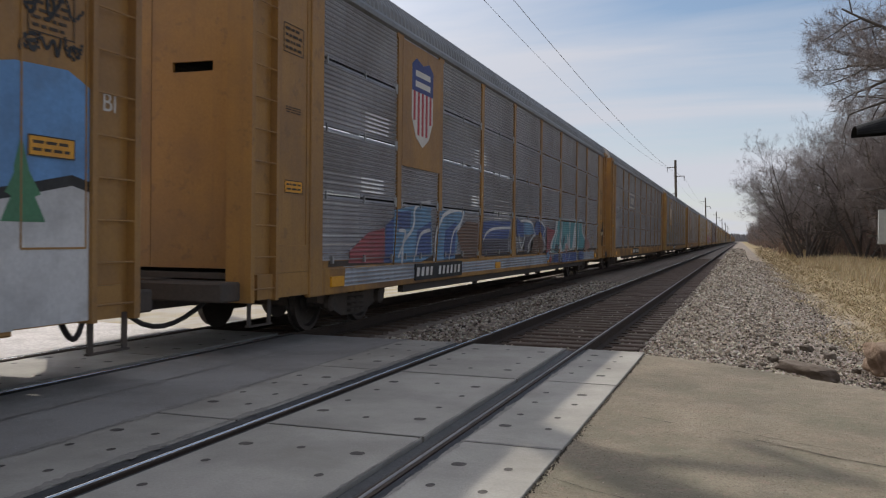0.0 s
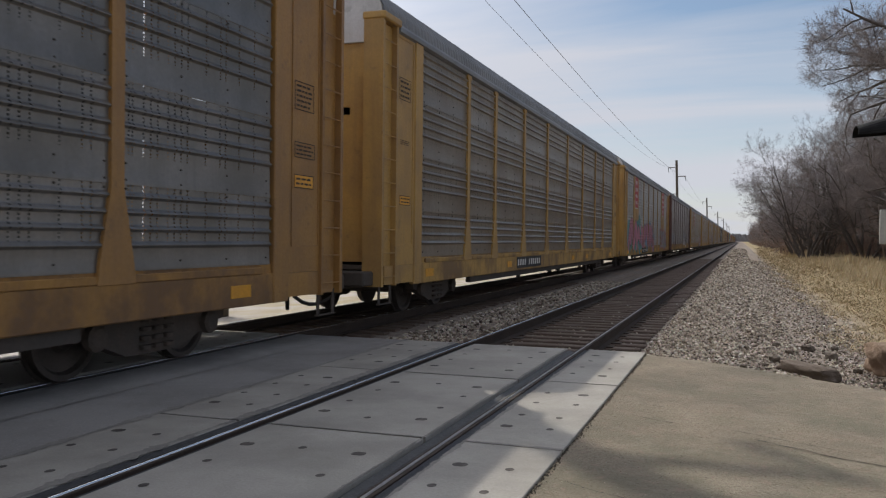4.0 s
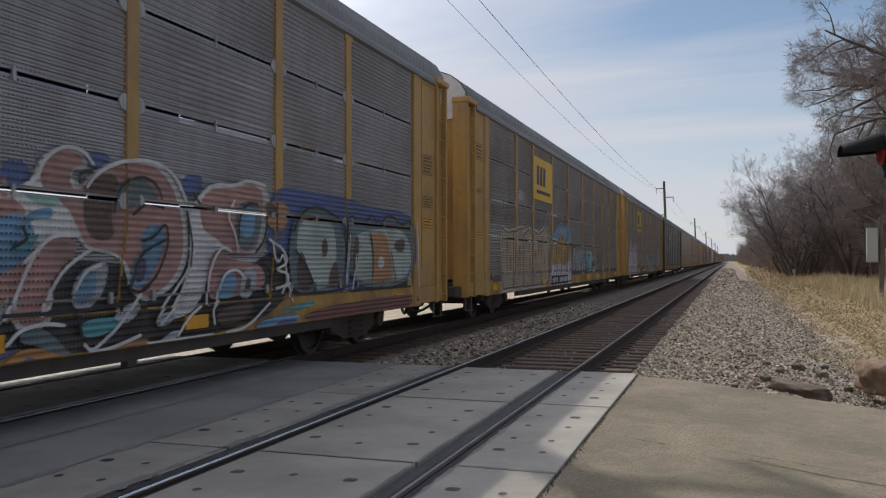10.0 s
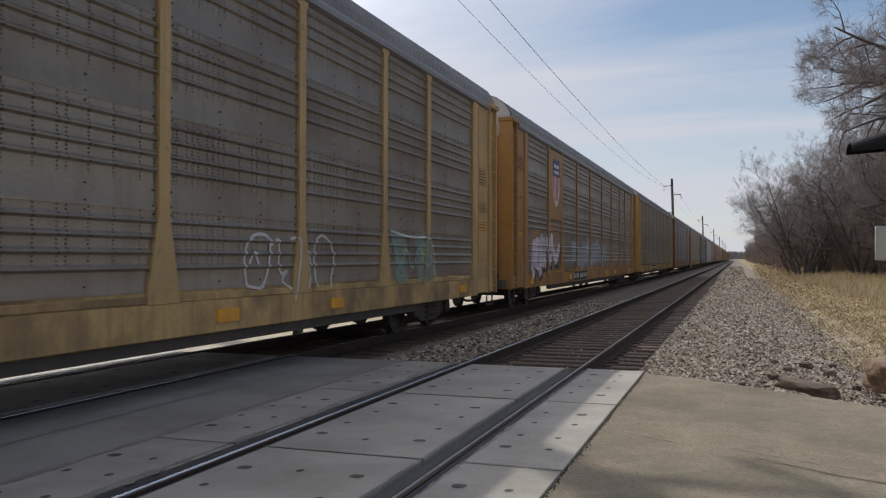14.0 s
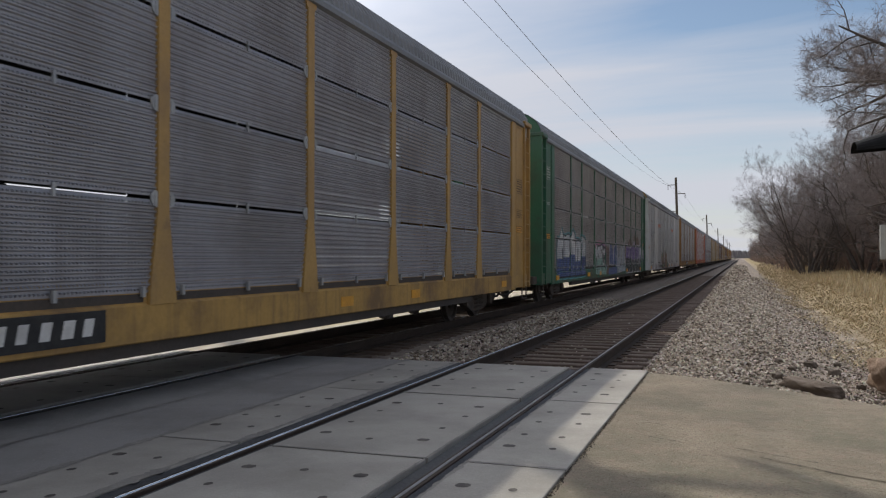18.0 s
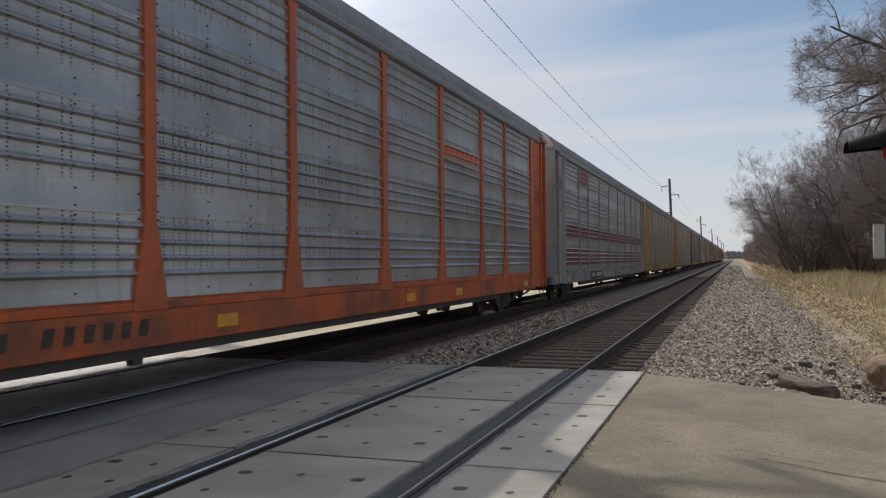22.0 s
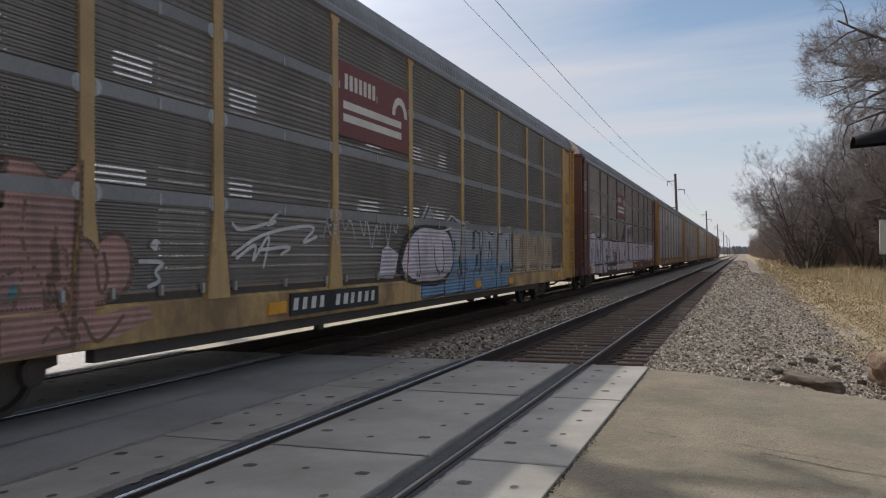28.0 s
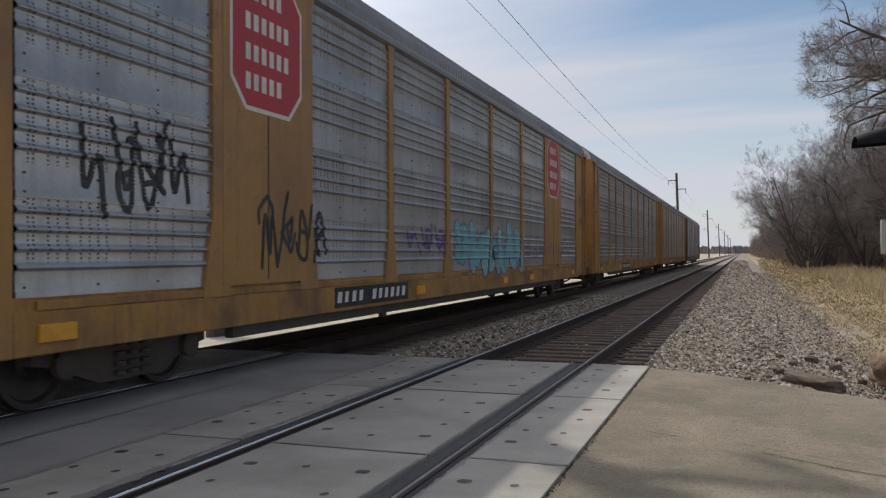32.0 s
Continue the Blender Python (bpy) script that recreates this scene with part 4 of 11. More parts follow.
def build_cabinet():
    """A meter cabinet on a post, and the end post of a white metal gate, far back in the grass."""
    grey = worn("cabinet_paint", (0.36, 0.365, 0.34), (0.27, 0.27, 0.25), 0.5, grain=20, patch=2, bump=0.05)
    white = worn("gate_paint", (0.62, 0.65, 0.70), (0.45, 0.47, 0.50), 0.5, grain=20, patch=2, bump=0.05)
    x, y = 5.12, 36.0
    root = thing("meter_cabinet", (x, y, ground_height(x, y)), "pale grey utility cabinet mounted on a wooden post", "cabinet")
    bm = bmesh.new()
    box(bm, -0.19, -0.13, 1.62, 0.19, 0.13, 2.92)
    bmesh.ops.bevel(bm, geom=bm.edges[:], offset=0.02, segments=2, affect="EDGES")
    part("box", bm, grey, root)
    bm = bmesh.new()
    box(bm, -0.165, -0.142, 1.68, 0.165, -0.131, 2.86)
    part("door", bm, grey, root)
    bm = bmesh.new()
    tube(bm, (0.32, 0.05, -0.2), (0.32, 0.05, 3.3), 0.09, 0.08, 10)
    part("post", bm, M_POLE, root, "dark wooden post")
    bm = bmesh.new()
    box(bm, -0.55, 0.131, 1.90, 0.25, 0.19, 1.97)
    part("bracket", bm, M_POLE, root)
    x, y = 5.22, 33.0
    gate = thing("gate", (x, y, ground_height(x, y)), "white metal gate end with round rails in dry grass", "gate")
    for dx in (0.0, 1.9):
        bm = bmesh.new()
        tube(bm, (dx, 0, -0.2), (dx, 0, 2.05), 0.10, 0.10, 14)
        tube(bm, (dx, 0, 2.051), (dx, 0, 2.10), 0.115, 0.08, 14)
        part("gate_post", bm, white, gate)
    for z in (0.35, 0.8, 1.25, 1.7):
        bm = bmesh.new()
        tube(bm, (0.08, 0, z), (1.85, 0, z), 0.035, 0.035, 10)
        part("rail", bm, white, gate)
    bm = bmesh.new()
    box(bm, 0.14, -0.02, 0.2, 0.55, 0.02, 0.95)
    part("panel", bm, white, gate)
    # fallen limb in front of the trees
    bm = bmesh.new()
    pts = [Vector((8.2, 46, 0.1)), Vector((9.2, 45.8, 0.28)), Vector((10.4, 45.5, 0.30)), Vector((12, 45.4, 0.36))]
    for a, b in zip(pts, pts[1:]):
        tube(bm, a, b, 0.09, 0.09, 8)
    tagged(new("fallen_limb", mesh_of("fallen_limb", bm, M_BARK)), "fallen bare limb lying in the dry grass", "log")


build_cabinet()

# ---------------------------------------------------------------- the train
PITCH = 28.6
USUAL_POSTS = (2.50, 5.22, 7.26, 10.0, 12.8, 15.8, 18.6, 21.34, 23.38, 26.1)
POSTS = list(USUAL_POSTS)           # those of the car that is being built
SILL0, SILL1, WALL0, WALL1 = 0.575, 0.92, 1.04, 4.68
XP, XO, XS = 1.447, 1.468, 1.46           # faces of the wall panels, the posts, the sill

PAINTS = {
    "yellow": ((0.45, 0.272, 0.078), (0.27, 0.165, 0.075)),
    "ochre": ((0.36, 0.19, 0.05), (0.21, 0.115, 0.052)),
    "cream": ((0.48, 0.325, 0.135), (0.30, 0.20, 0.10)),
    "maroon": ((0.11, 0.040, 0.034), (0.07, 0.036, 0.032)),
    "black": ((0.026, 0.027, 0.033), (0.055, 0.05, 0.048)),
    "green": ((0.030, 0.13, 0.072), (0.05, 0.08, 0.055)),
    "white": ((0.60, 0.60, 0.61), (0.40, 0.39, 0.38)),
    "orange": ((0.50, 0.105, 0.025), (0.30, 0.07, 0.03)),
    "grey": ((0.27, 0.28, 0.29), (0.18, 0.18, 0.18)),
}
WALLS = {
    "steel": ((0.355, 0.357, 0.385), (0.23, 0.22, 0.225)),
    "bright": ((0.36, 0.365, 0.38), (0.25, 0.25, 0.25)),
    "pale": ((0.43, 0.435, 0.432), (0.28, 0.28, 0.275)),
    "dull": ((0.285, 0.268, 0.252), (0.185, 0.162, 0.148)),
    "dark": ((0.222, 0.208, 0.193), (0.14, 0.131, 0.118)),
    "brown": ((0.268, 0.232, 0.188), (0.19, 0.148, 0.115)),
    "rust": ((0.36, 0.33, 0.31), (0.215, 0.185, 0.17)),
}


def paint_mat(key):
    a, b = PAINTS[key]
    return worn("paint_" + key, a, b, 0.45, grain=30, patch=0.9, amount=0.42, bump=0.08, streak=0.6, spot=tuple(c * 0.65 + 0.01 for c in b))


def sill_mat(key):
    """The same paint low on the car, under brake dust and road dirt."""
    a, b = PAINTS[key]
    return worn("sill_" + key, tuple(v * 1.05 for v in a), tuple(v * 0.22 + c for v, c in zip(a, (0.085, 0.052, 0.036))), 0.7, grain=18, patch=1.1, amount=0.5, bump=0.15, streak=0.8, contrast=(0.42, 0.62))


def pierce(m, style):
    """Cuts rows or columns of small holes into a sheet."""
    nt = m.node_tree
    tc = nt.nodes.new("ShaderNodeTexCoord")
    sep = nt.nodes.new("ShaderNodeSeparateXYZ")
    nt.links.new(tc.outputs["Object"], sep.inputs[0])

    def op(kind, a, b=None):
        n = nt.nodes.new("ShaderNodeMath")
        n.operation = kind
        for i, v in enumerate((a, b)):
            if v is None:
                continue
            if isinstance(v, (int, float)):
                n.inputs[i].default_value = v
            else:
                nt.links.new(v, n.inputs[i])
        return n.outputs[0]

    def row(axis, step, half):
        near = op("SUBTRACT", op("FRACT", op("DIVIDE", sep.outputs[axis], step)), 0.5)
        return op("LESS_THAN", op("ABSOLUTE", near), half)

    if style == "fine":
        hole = op("MULTIPLY", row("Y", 0.046, 0.20), row("Z", 0.0625, 0.15))
    else:
        # columns of holes at uneven distances
        white = nt.nodes.new("ShaderNodeTexWhiteNoise")
        white.noise_dimensions = "1D"
        nt.links.new(op("FLOOR", op("DIVIDE", sep.outputs["Y"], 0.052)), white.inputs["W"])
        column = op("GREATER_THAN", white.outputs["Value"], 0.60)
        bands = op("GREATER_THAN", sep.outputs["Z"], 0.27)
        hole = op("MULTIPLY", op("MULTIPLY", row("Y", 0.052, 0.17), row("Z", 0.036, 0.26)), op("MULTIPLY", column, bands))
    clear = nt.nodes.new("ShaderNodeBsdfTransparent")
    mix = nt.nodes.new("ShaderNodeMixShader")
    out = nt.nodes["Material Output"]
    nt.links.new(hole, mix.inputs[0])
    nt.links.new(nt.nodes["Principled BSDF"].outputs[0], mix.inputs[1])
    nt.links.new(clear.outputs[0], mix.inputs[2])
    nt.links.new(mix.outputs[0], out.inputs["Surface"])


def wall_mat(key, style):
    """Galvanised wall sheet, dirty and streaked, pierced by rows of small holes."""
    name = "wall_" + key + "_" + style
    if name in MATS:
        return MATS[name]
    a, b = WALLS[key]
    shiny = key in ("bright", "pale") and style != "fine"
    m = worn(name, a, b, 0.33 if shiny else 0.40 if style == "fine" else 0.35, metal=0.65 if shiny else 0.22 if style == "fine" else 0.5, grain=26, patch=0.8, amount=0.5, bump=0.06, streak=0.7)
    pierce(m, style)
    return m


M_ROOF = worn("roof_sheet", (0.25, 0.255, 0.265), (0.16, 0.16, 0.165), 0.5, metal=0.3, grain=20, patch=0.5, amount=0.4, bump=0.05)
M_UNDER = worn("underframe_grime", (0.078, 0.069, 0.062), (0.11, 0.088, 0.073), 0.9, grain=25, patch=2, bump=0.3)
M_GRIME = worn("foot_rail_grime", (0.095, 0.082, 0.072), (0.06, 0.05, 0.045), 0.6, grain=25, patch=1.5, bump=0.15, streak=0.4)
M_RUSTFOOT = worn("rusted_post_foot", (0.20, 0.12, 0.07), (0.11, 0.07, 0.05), 0.75, grain=25, patch=2.5, amount=0.5, bump=0.2, streak=0.5)
M_TRUCK = worn("truck_casting", (0.085, 0.073, 0.064), (0.12, 0.09, 0.072), 0.85, grain=30, patch=3, bump=0.3)
M_WHEEL = worn("wheel_steel", (0.10, 0.085, 0.075), (0.05, 0.043, 0.038), 0.55, metal=0.6, grain=30, patch=3, bump=0.15)
# dark colour for walls and deck within; the interior's shade is put into it
M_DARK_INSIDE = worn("inner_deck", (0.10, 0.10, 0.10), (0.06, 0.06, 0.06), 0.9)
M_REFLECT = worn("amber_reflector", (0.72, 0.34, 0.02), (0.48, 0.22, 0.03), 0.4, grain=30, patch=4, amount=0.3, bump=0.05)
M_BLACKPLATE = worn("black_stencil_plate", (0.018, 0.018, 0.019), (0.05, 0.048, 0.045), 0.7, grain=30, patch=3, bump=0.1)
M_WHITEMARK = worn("white_stencil", (0.70, 0.69, 0.66), (0.45, 0.43, 0.40), 0.7, grain=40, patch=4, bump=0.05)
M_DARKMARK = worn("dark_stencil", (0.045, 0.035, 0.03), (0.10, 0.07, 0.04), 0.7, grain=40, patch=4, bump=0.05)
MESH = {}


def shared(key, make):
    if key not in MESH:
        MESH[key] = make()
    return MESH[key]


def sheet_profile(z0, z1, top=None):
    """The section of one lapped sheet, as (depth, height): a plain foot, then four ridges hung from its upper edge."""
    top = top or z1
    front = [(-0.008, z0 - 0.004), (-0.008, z0 + 0.03), (-0.014, z0 + 0.05)]
    for drop in (0.55, 0.40, 0.25, 0.10):
        z = top - drop
        front += [(-0.017, z - 0.034), (-0.016, z - 0.025), (0.008, z - 0.011), (0.0135, z - 0.004), (0.012, z + 0.004), (0.006, z + 0.012), (-0.006, z + 0.024), (-0.015, z + 0.033), (-0.017, z + 0.044)]
    return front + [(-0.013, z1)]


RIBBED_SHEETS = ((WALL0, 1.825), (1.83, 2.765), (2.77, 3.705), (3.71, 4.65))


def rib_panel(width, z0, z1, style, material):
    """A wall sheet with horizontal ribs or waves; x = 0 is its outer face."""
    bm = bmesh.new()
    front = []
    if style == "fine":
        step, deep = 0.0625, 0.016
        z = z0 + 0.03
        front += [(-0.010, z0), (-0.010, z)]
        while z + step <= z1 - 0.02:
            front += [(-deep, z + 0.20 * step), (-deep, z + 0.50 * step), (0.0, z + 0.70 * step), (0.0, z + 0.98 * step)]
            z += step
        front += [(-0.010, z1)]
    else:
        front = sheet_profile(z0, z1)
    a = [bm.verts.new((x, 0, zz)) for x, zz in front]
    b = [bm.verts.new((x, width, zz)) for x, zz in front]
    for i in range(len(front) - 1):
        bm.faces.new((a[i], b[i], b[i + 1], a[i + 1]))
    me = mesh_of("wall_panel", bm, material, smooth=style != "fine")
    return me


# openings of the far wall, as shares of its width and heights above its foot
FAR_OPENINGS = ((), ((0, 0.7, 1.18, 1.20),), ((0.2, 1, 2.59, 2.61),), ((0.05, 0.42, 1.30, 1.72), (0.55, 0.97, 1.30, 1.72), (0, 1, 1.18, 1.20)),
                ((0.45, 0.95, 2.72, 3.15), (0, 0.6, 1.18, 1.20)), ((0.5, 0.97, 1.3, 1.7), (0.4, 0.9, 2.75, 3.2), (0.1, 1, 2.59, 2.61)), ((0.1, 0.5, 1.25, 1.6), (0.05, 0.35, 2.8, 3.25)))


def far_wall_mesh(width, pick, material):
    """The far side of a car: one ribbed sheet with its openings cut out."""
    holes = FAR_OPENINGS[pick]
    zs = {0.0, WALL1 - WALL0} | {z for h in holes for z in h[2:]}
    z, step = 0.0, 0.0625
    while z + step < WALL1 - WALL0:
        zs |= {round(z + 0.03, 4), round(z + 0.045, 4)}
        z += step
    zs = sorted(zs)
    ys = sorted({0.0, 1.0} | {y for h in holes for y in h[:2]})
    verts = [(-0.016 if i % 2 else 0.0, y * width, z) for i, z in enumerate(zs) for y in ys]
    faces = []
    for i in range(len(zs) - 1):
        for j in range(len(ys) - 1):
            cy, cz = (ys[j] + ys[j + 1]) / 2, (zs[i] + zs[i + 1]) / 2
            if any(h[0] < cy < h[1] and h[2] < cz < h[3] for h in holes):
                continue
            k = i * len(ys) + j
            faces.append((k, k + 1, k + 1 + len(ys), k + len(ys)))
    return raw_mesh("wall_panel", verts, faces, material)


def fixings_mesh(style):
    """Clips over the joints of the courses, or the bolts of the lapped sheets."""
    bm = bmesh.new()
    for a, b in zip(POSTS, POSTS[1:]):
        if style == "fine":
            for z in (1.93, 2.845, 3.76):
                for y in (a + 0.12, (a + b) / 2, b - 0.12):
                    box(bm, XP + 0.001, y - 0.016, z - 0.06, XP + 0.02, y + 0.016, z + 0.05)
            # round gusset plates where the courses meet the posts
            for z in (1.93, 2.845, 3.76):
                for y in ((a + 0.10,) if a > 2.6 else ()) + ((b - 0.10,) if b < 26 else ()):
                    disc_y(bm, XP + 0.002, y, z, [(0, 0.085), (0.012, 0.08)], 12)
            for y in (a + 0.3, (a + b) / 2, b - 0.3):
                box(bm, XP + 0.001, y - 0.02, 1.0, XP + 0.035, y + 0.02, 1.10)
        else:
            for z in (1.87, 2.02, 2.81, 2.95, 3.75, 3.89, 1.79, 2.73, 3.67, 1.12):
                n = 4
                for i in range(n):
                    y = a + 0.14 + (b - a - 0.28) * i / (n - 1)
                    tube(bm, (XP - 0.014, y, z), (XP - 0.003, y, z), 0.012, 0.009, 6)
    return mesh_of("wall_hardware", bm, M_STEEL if style == "fine" else M_UNDER)


def post_mesh(material, flare, z1=WALL1, foot=None):
    """An upright with a foot that widens towards the sill, and a small cap."""
    bm = bmesh.new()
    w = 0.085
    prof = [(-w - flare, SILL1 + 0.005), (w + flare, SILL1 + 0.005), (w + flare * 0.85, WALL0 + 0.05), (w, WALL0 + 0.75), (w, z1 - 0.1), (w + 0.05, z1 - 0.06), (w + 0.05, z1 + 0.05),
            (-w - 0.05, z1 + 0.05), (-w - 0.05, z1 - 0.06), (-w, z1 - 0.1), (-w, WALL0 + 0.75), (-w - flare * 0.85, WALL0 + 0.05)]
    a = [bm.verts.new((0, y, z)) for y, z in prof]
    b = [bm.verts.new((-0.06, y, z)) for y, z in prof]
    bm.faces.new(a)
    bm.faces.new(b[::-1])
    n = len(prof)
    for i in range(n):
        j = (i + 1) % n
        bm.faces.new((a[i], b[i], b[j], a[j]))
    me = mesh_of("post", bm, material)
    if foot:
        me.materials.append(foot)
        cut = bmesh.new()
        cut.from_mesh(me)
        bmesh.ops.bisect_plane(cut, geom=cut.verts[:] + cut.edges[:] + cut.faces[:], plane_co=(0, 0, WALL0 + 0.62), plane_no=(0, 0.25, 1))
        for f in cut.faces:
            f.material_index = 1 if f.calc_center_median().z < WALL0 + 0.62 else 0
        cut.to_mesh(me)
        cut.free()
    return me


def foot_mesh(width, material, deep, z0, z1):
    """The narrow rail at the foot of one bay, between the feet of the posts."""
    bm = bmesh.new()
    prof = [(0, z0 + 0.008), (0, z1 - 0.008), (-0.006, z1), (-deep, z1), (-deep, z0), (-0.006, z0)]
    extrude_profile(bm, prof, -width / 2, width / 2)
    return mesh_of("foot_rail", bm, material)


ROOF_PROFILE = [(1.47, 4.74), (1.44, 4.98), (1.30, 5.20), (1.08, 5.36), (0.70, 5.50), (0.0, 5.60)]


def roof_mesh():
    bm = bmesh.new()
    prof = ROOF_PROFILE + [(-x, z) for x, z in ROOF_PROFILE[-2::-1]]
    y, n = 0.77, 0
    rows = []
    while y < PITCH - 0.77:
        d = 0.0 if n % 4 in (0, 1) else -0.034
        rows.append([bm.verts.new((x * (1 + d * 0.6), y, z + d * (0.2 if i in (0, len(prof) - 1) else 1))) for i, (x, z) in enumerate(prof)])
        y += (0.05, 0.03, 0.05, 0.03)[n % 4]
        n += 1
    for a, b in zip(rows, rows[1:]):
        for i in range(len(prof) - 1):
            bm.faces.new((a[i], a[i + 1], b[i + 1], b[i]))
    return mesh_of("roof", bm, M_ROOF)


def end_cap_mesh(material, y):
    bm = bmesh.new()
    prof = [(1.40, 4.42), (1.42, 4.74)] + [(x * 0.985, z - 0.01) for x, z in ROOF_PROFILE[1:]]
    prof = prof + [(-x, z) for x, z in prof[-2::-1]]
    extrude_profile(bm, prof, y - 0.03, y + 0.03)
    return mesh_of("end_cap", bm, material)


def corner_mesh(material, kind):
    """Pieces of a corner: back and stiles of the ladder pillar, its cap, the flat sheet beside it, and the post."""
    bm = bmesh.new()
    if kind == "pillar_back":
        box(bm, 1.16, 0.771, 0.62, 1.40, 1.249, 4.72)
    elif kind == "stile_outer":
        box(bm, 1.16, 0.69, 0.60, 1.49, 0.77, 4.74)
    elif kind == "stile_inner":
        box(bm, 1.16, 1.25, 0.60, 1.49, 1.315, 4.74)
    elif kind == "pillar_cap":
        box(bm, 1.14, 0.67, 4.741, 1.53, 1.36, 4.86)
        bmesh.ops.bevel(bm, geom=bm.edges[:], offset=0.02, segments=1, affect="EDGES")
    elif kind == "plate":
        box(bm, 1.36, 1.316, SILL1, 1.45, 2.15, 4.72)
    elif kind == "plate_rim":
        a = [(1.452, y, z) for y, z in ((1.36, 1.25), (2.06, 1.25), (2.06, 4.62), (1.36, 4.62))]
        for (p, q) in zip(a, a[1:] + a[:1]):
            tube(bm, p, q, 0.012, 0.012, 4)
    else:
        box(bm, 1.38, 2.151, SILL0, 1.475, 2.50, 4.76)
        bmesh.ops.bevel(bm, geom=bm.edges[:], offset=0.012, segments=1, affect="EDGES")
    return mesh_of(kind, bm, material)


CORNER = ("pillar_back", "stile_outer", "stile_inner", "pillar_cap", "plate", "plate_rim", "corner_post")


def rung_mesh(material):
    bm = bmesh.new()
    tube(bm, (1.475, 0.75, 0), (1.475, 1.27, 0), 0.010, 0.010, 6)
    return mesh_of("rung", bm, material)


def door_mesh(material, side, kind):
    """Pieces of one leaf of the end doors: lower and upper sheet with a viewing slot between, and the hinge rod."""
    bm = bmesh.new()
    x0, x1 = (0.005, 1.16) if side > 0 else (-1.16, -0.005)
    if kind == "door_sheet":
        # one sheet with a slot cut out of it
        s0, s1 = (0.30, 0.86) if side > 0 else (-0.86, -0.30)
        xs, zs = (x0, s0, s1, x1), (0.98, 3.30, 3.42, 4.44)
        for y, flip in ((0.85, False), (0.90, True)):
            grid = [[bm.verts.new((x, y, z)) for x in xs] for z in zs]
            for i in range(3):
                for j in range(3):
                    if (i, j) == (1, 1):
                        continue
                    f = (grid[i][j], grid[i][j + 1], grid[i + 1][j + 1], grid[i + 1][j])
                    bm.faces.new(f[::-1] if flip else f)
            if flip:
                back = grid
            else:
                front = grid
        loop = [(1, 1), (1, 2), (2, 2), (2, 1)]
        rim = [(0, j) for j in range(4)] + [(i, 3) for i in range(1, 4)] + [(3, j) for j in (2, 1, 0)] + [(i, 0) for i in (2, 1)]
        for path in (loop, rim):
            for (a, b) in zip(path, path[1:] + path[:1]):
                bm.faces.new((front[a[0]][a[1]], front[b[0]][b[1]], back[b[0]][b[1]], back[a[0]][a[1]]))
    elif kind == "door_seam":
        box(bm, x0 + 0.02, 0.842, 2.62, x1 - 0.02, 0.849, 2.64)
    else:
        edge = x1 if side > 0 else x0
        tube(bm, (edge, 0.83, 0.98), (edge, 0.83, 4.44), 0.03, 0.03, 6)
    return mesh_of(kind, bm, material)


def sill_mesh(material, side):
    bm = bmesh.new()
    o = XS
    prof = [(o, SILL0 + 0.012), (o, SILL1), (o - 0.03, SILL1 + 0.02), (o - 0.03, WALL0), (o - 0.12, WALL0), (o - 0.12, SILL0 + 0.04), (o - 0.16, SILL0), (o - 0.012, SILL0)]
    extrude_profile(bm, [(x * side, z) for x, z in prof], 2.51, PITCH - 2.51)
    return mesh_of("side_sill", bm, material)


def lower_rail_mesh(side, low):
    """The dark lower edge of the frame below the painted sill."""
    bm = bmesh.new()
    prof = [(1.40, low), (1.40, 0.573), (1.30, 0.573), (1.30, low)]
    extrude_profile(bm, [(x * side, z) for x, z in prof], 5.6, PITCH - 5.6)
    for y in (9.9, 18.7):
        pad = [(1.39, low - 0.06), (1.39, low - 0.001), (1.31, low - 0.001), (1.31, low - 0.06)]
        extrude_profile(bm, [(x * side, z) for x, z in pad], y - 0.07, y + 0.07)
    return mesh_of("lower_rail", bm, M_UNDER)


def end_sill_mesh(side, flip, material):
    bm = bmesh.new()
    y0, y1 = (PITCH - 2.50, PITCH - 0.9) if flip else (0.9, 2.50)
    box(bm, min(1.35 * side, 1.45 * side), y0, 0.62, max(1.35 * side, 1.45 * side), y1, 0.915)
    return mesh_of("end_sill", bm, material)


def chord_mesh(side, material):
    bm = bmesh.new()
    prof = [(1.44, 4.66), (1.50, 4.69), (1.50, 4.76), (1.46, 4.82), (1.40, 4.80), (1.38, 4.66)]
    extrude_profile(bm, [(x * side, z) for x, z in prof], 1.37, PITCH - 1.37)
    return mesh_of("top_chord", bm, material)


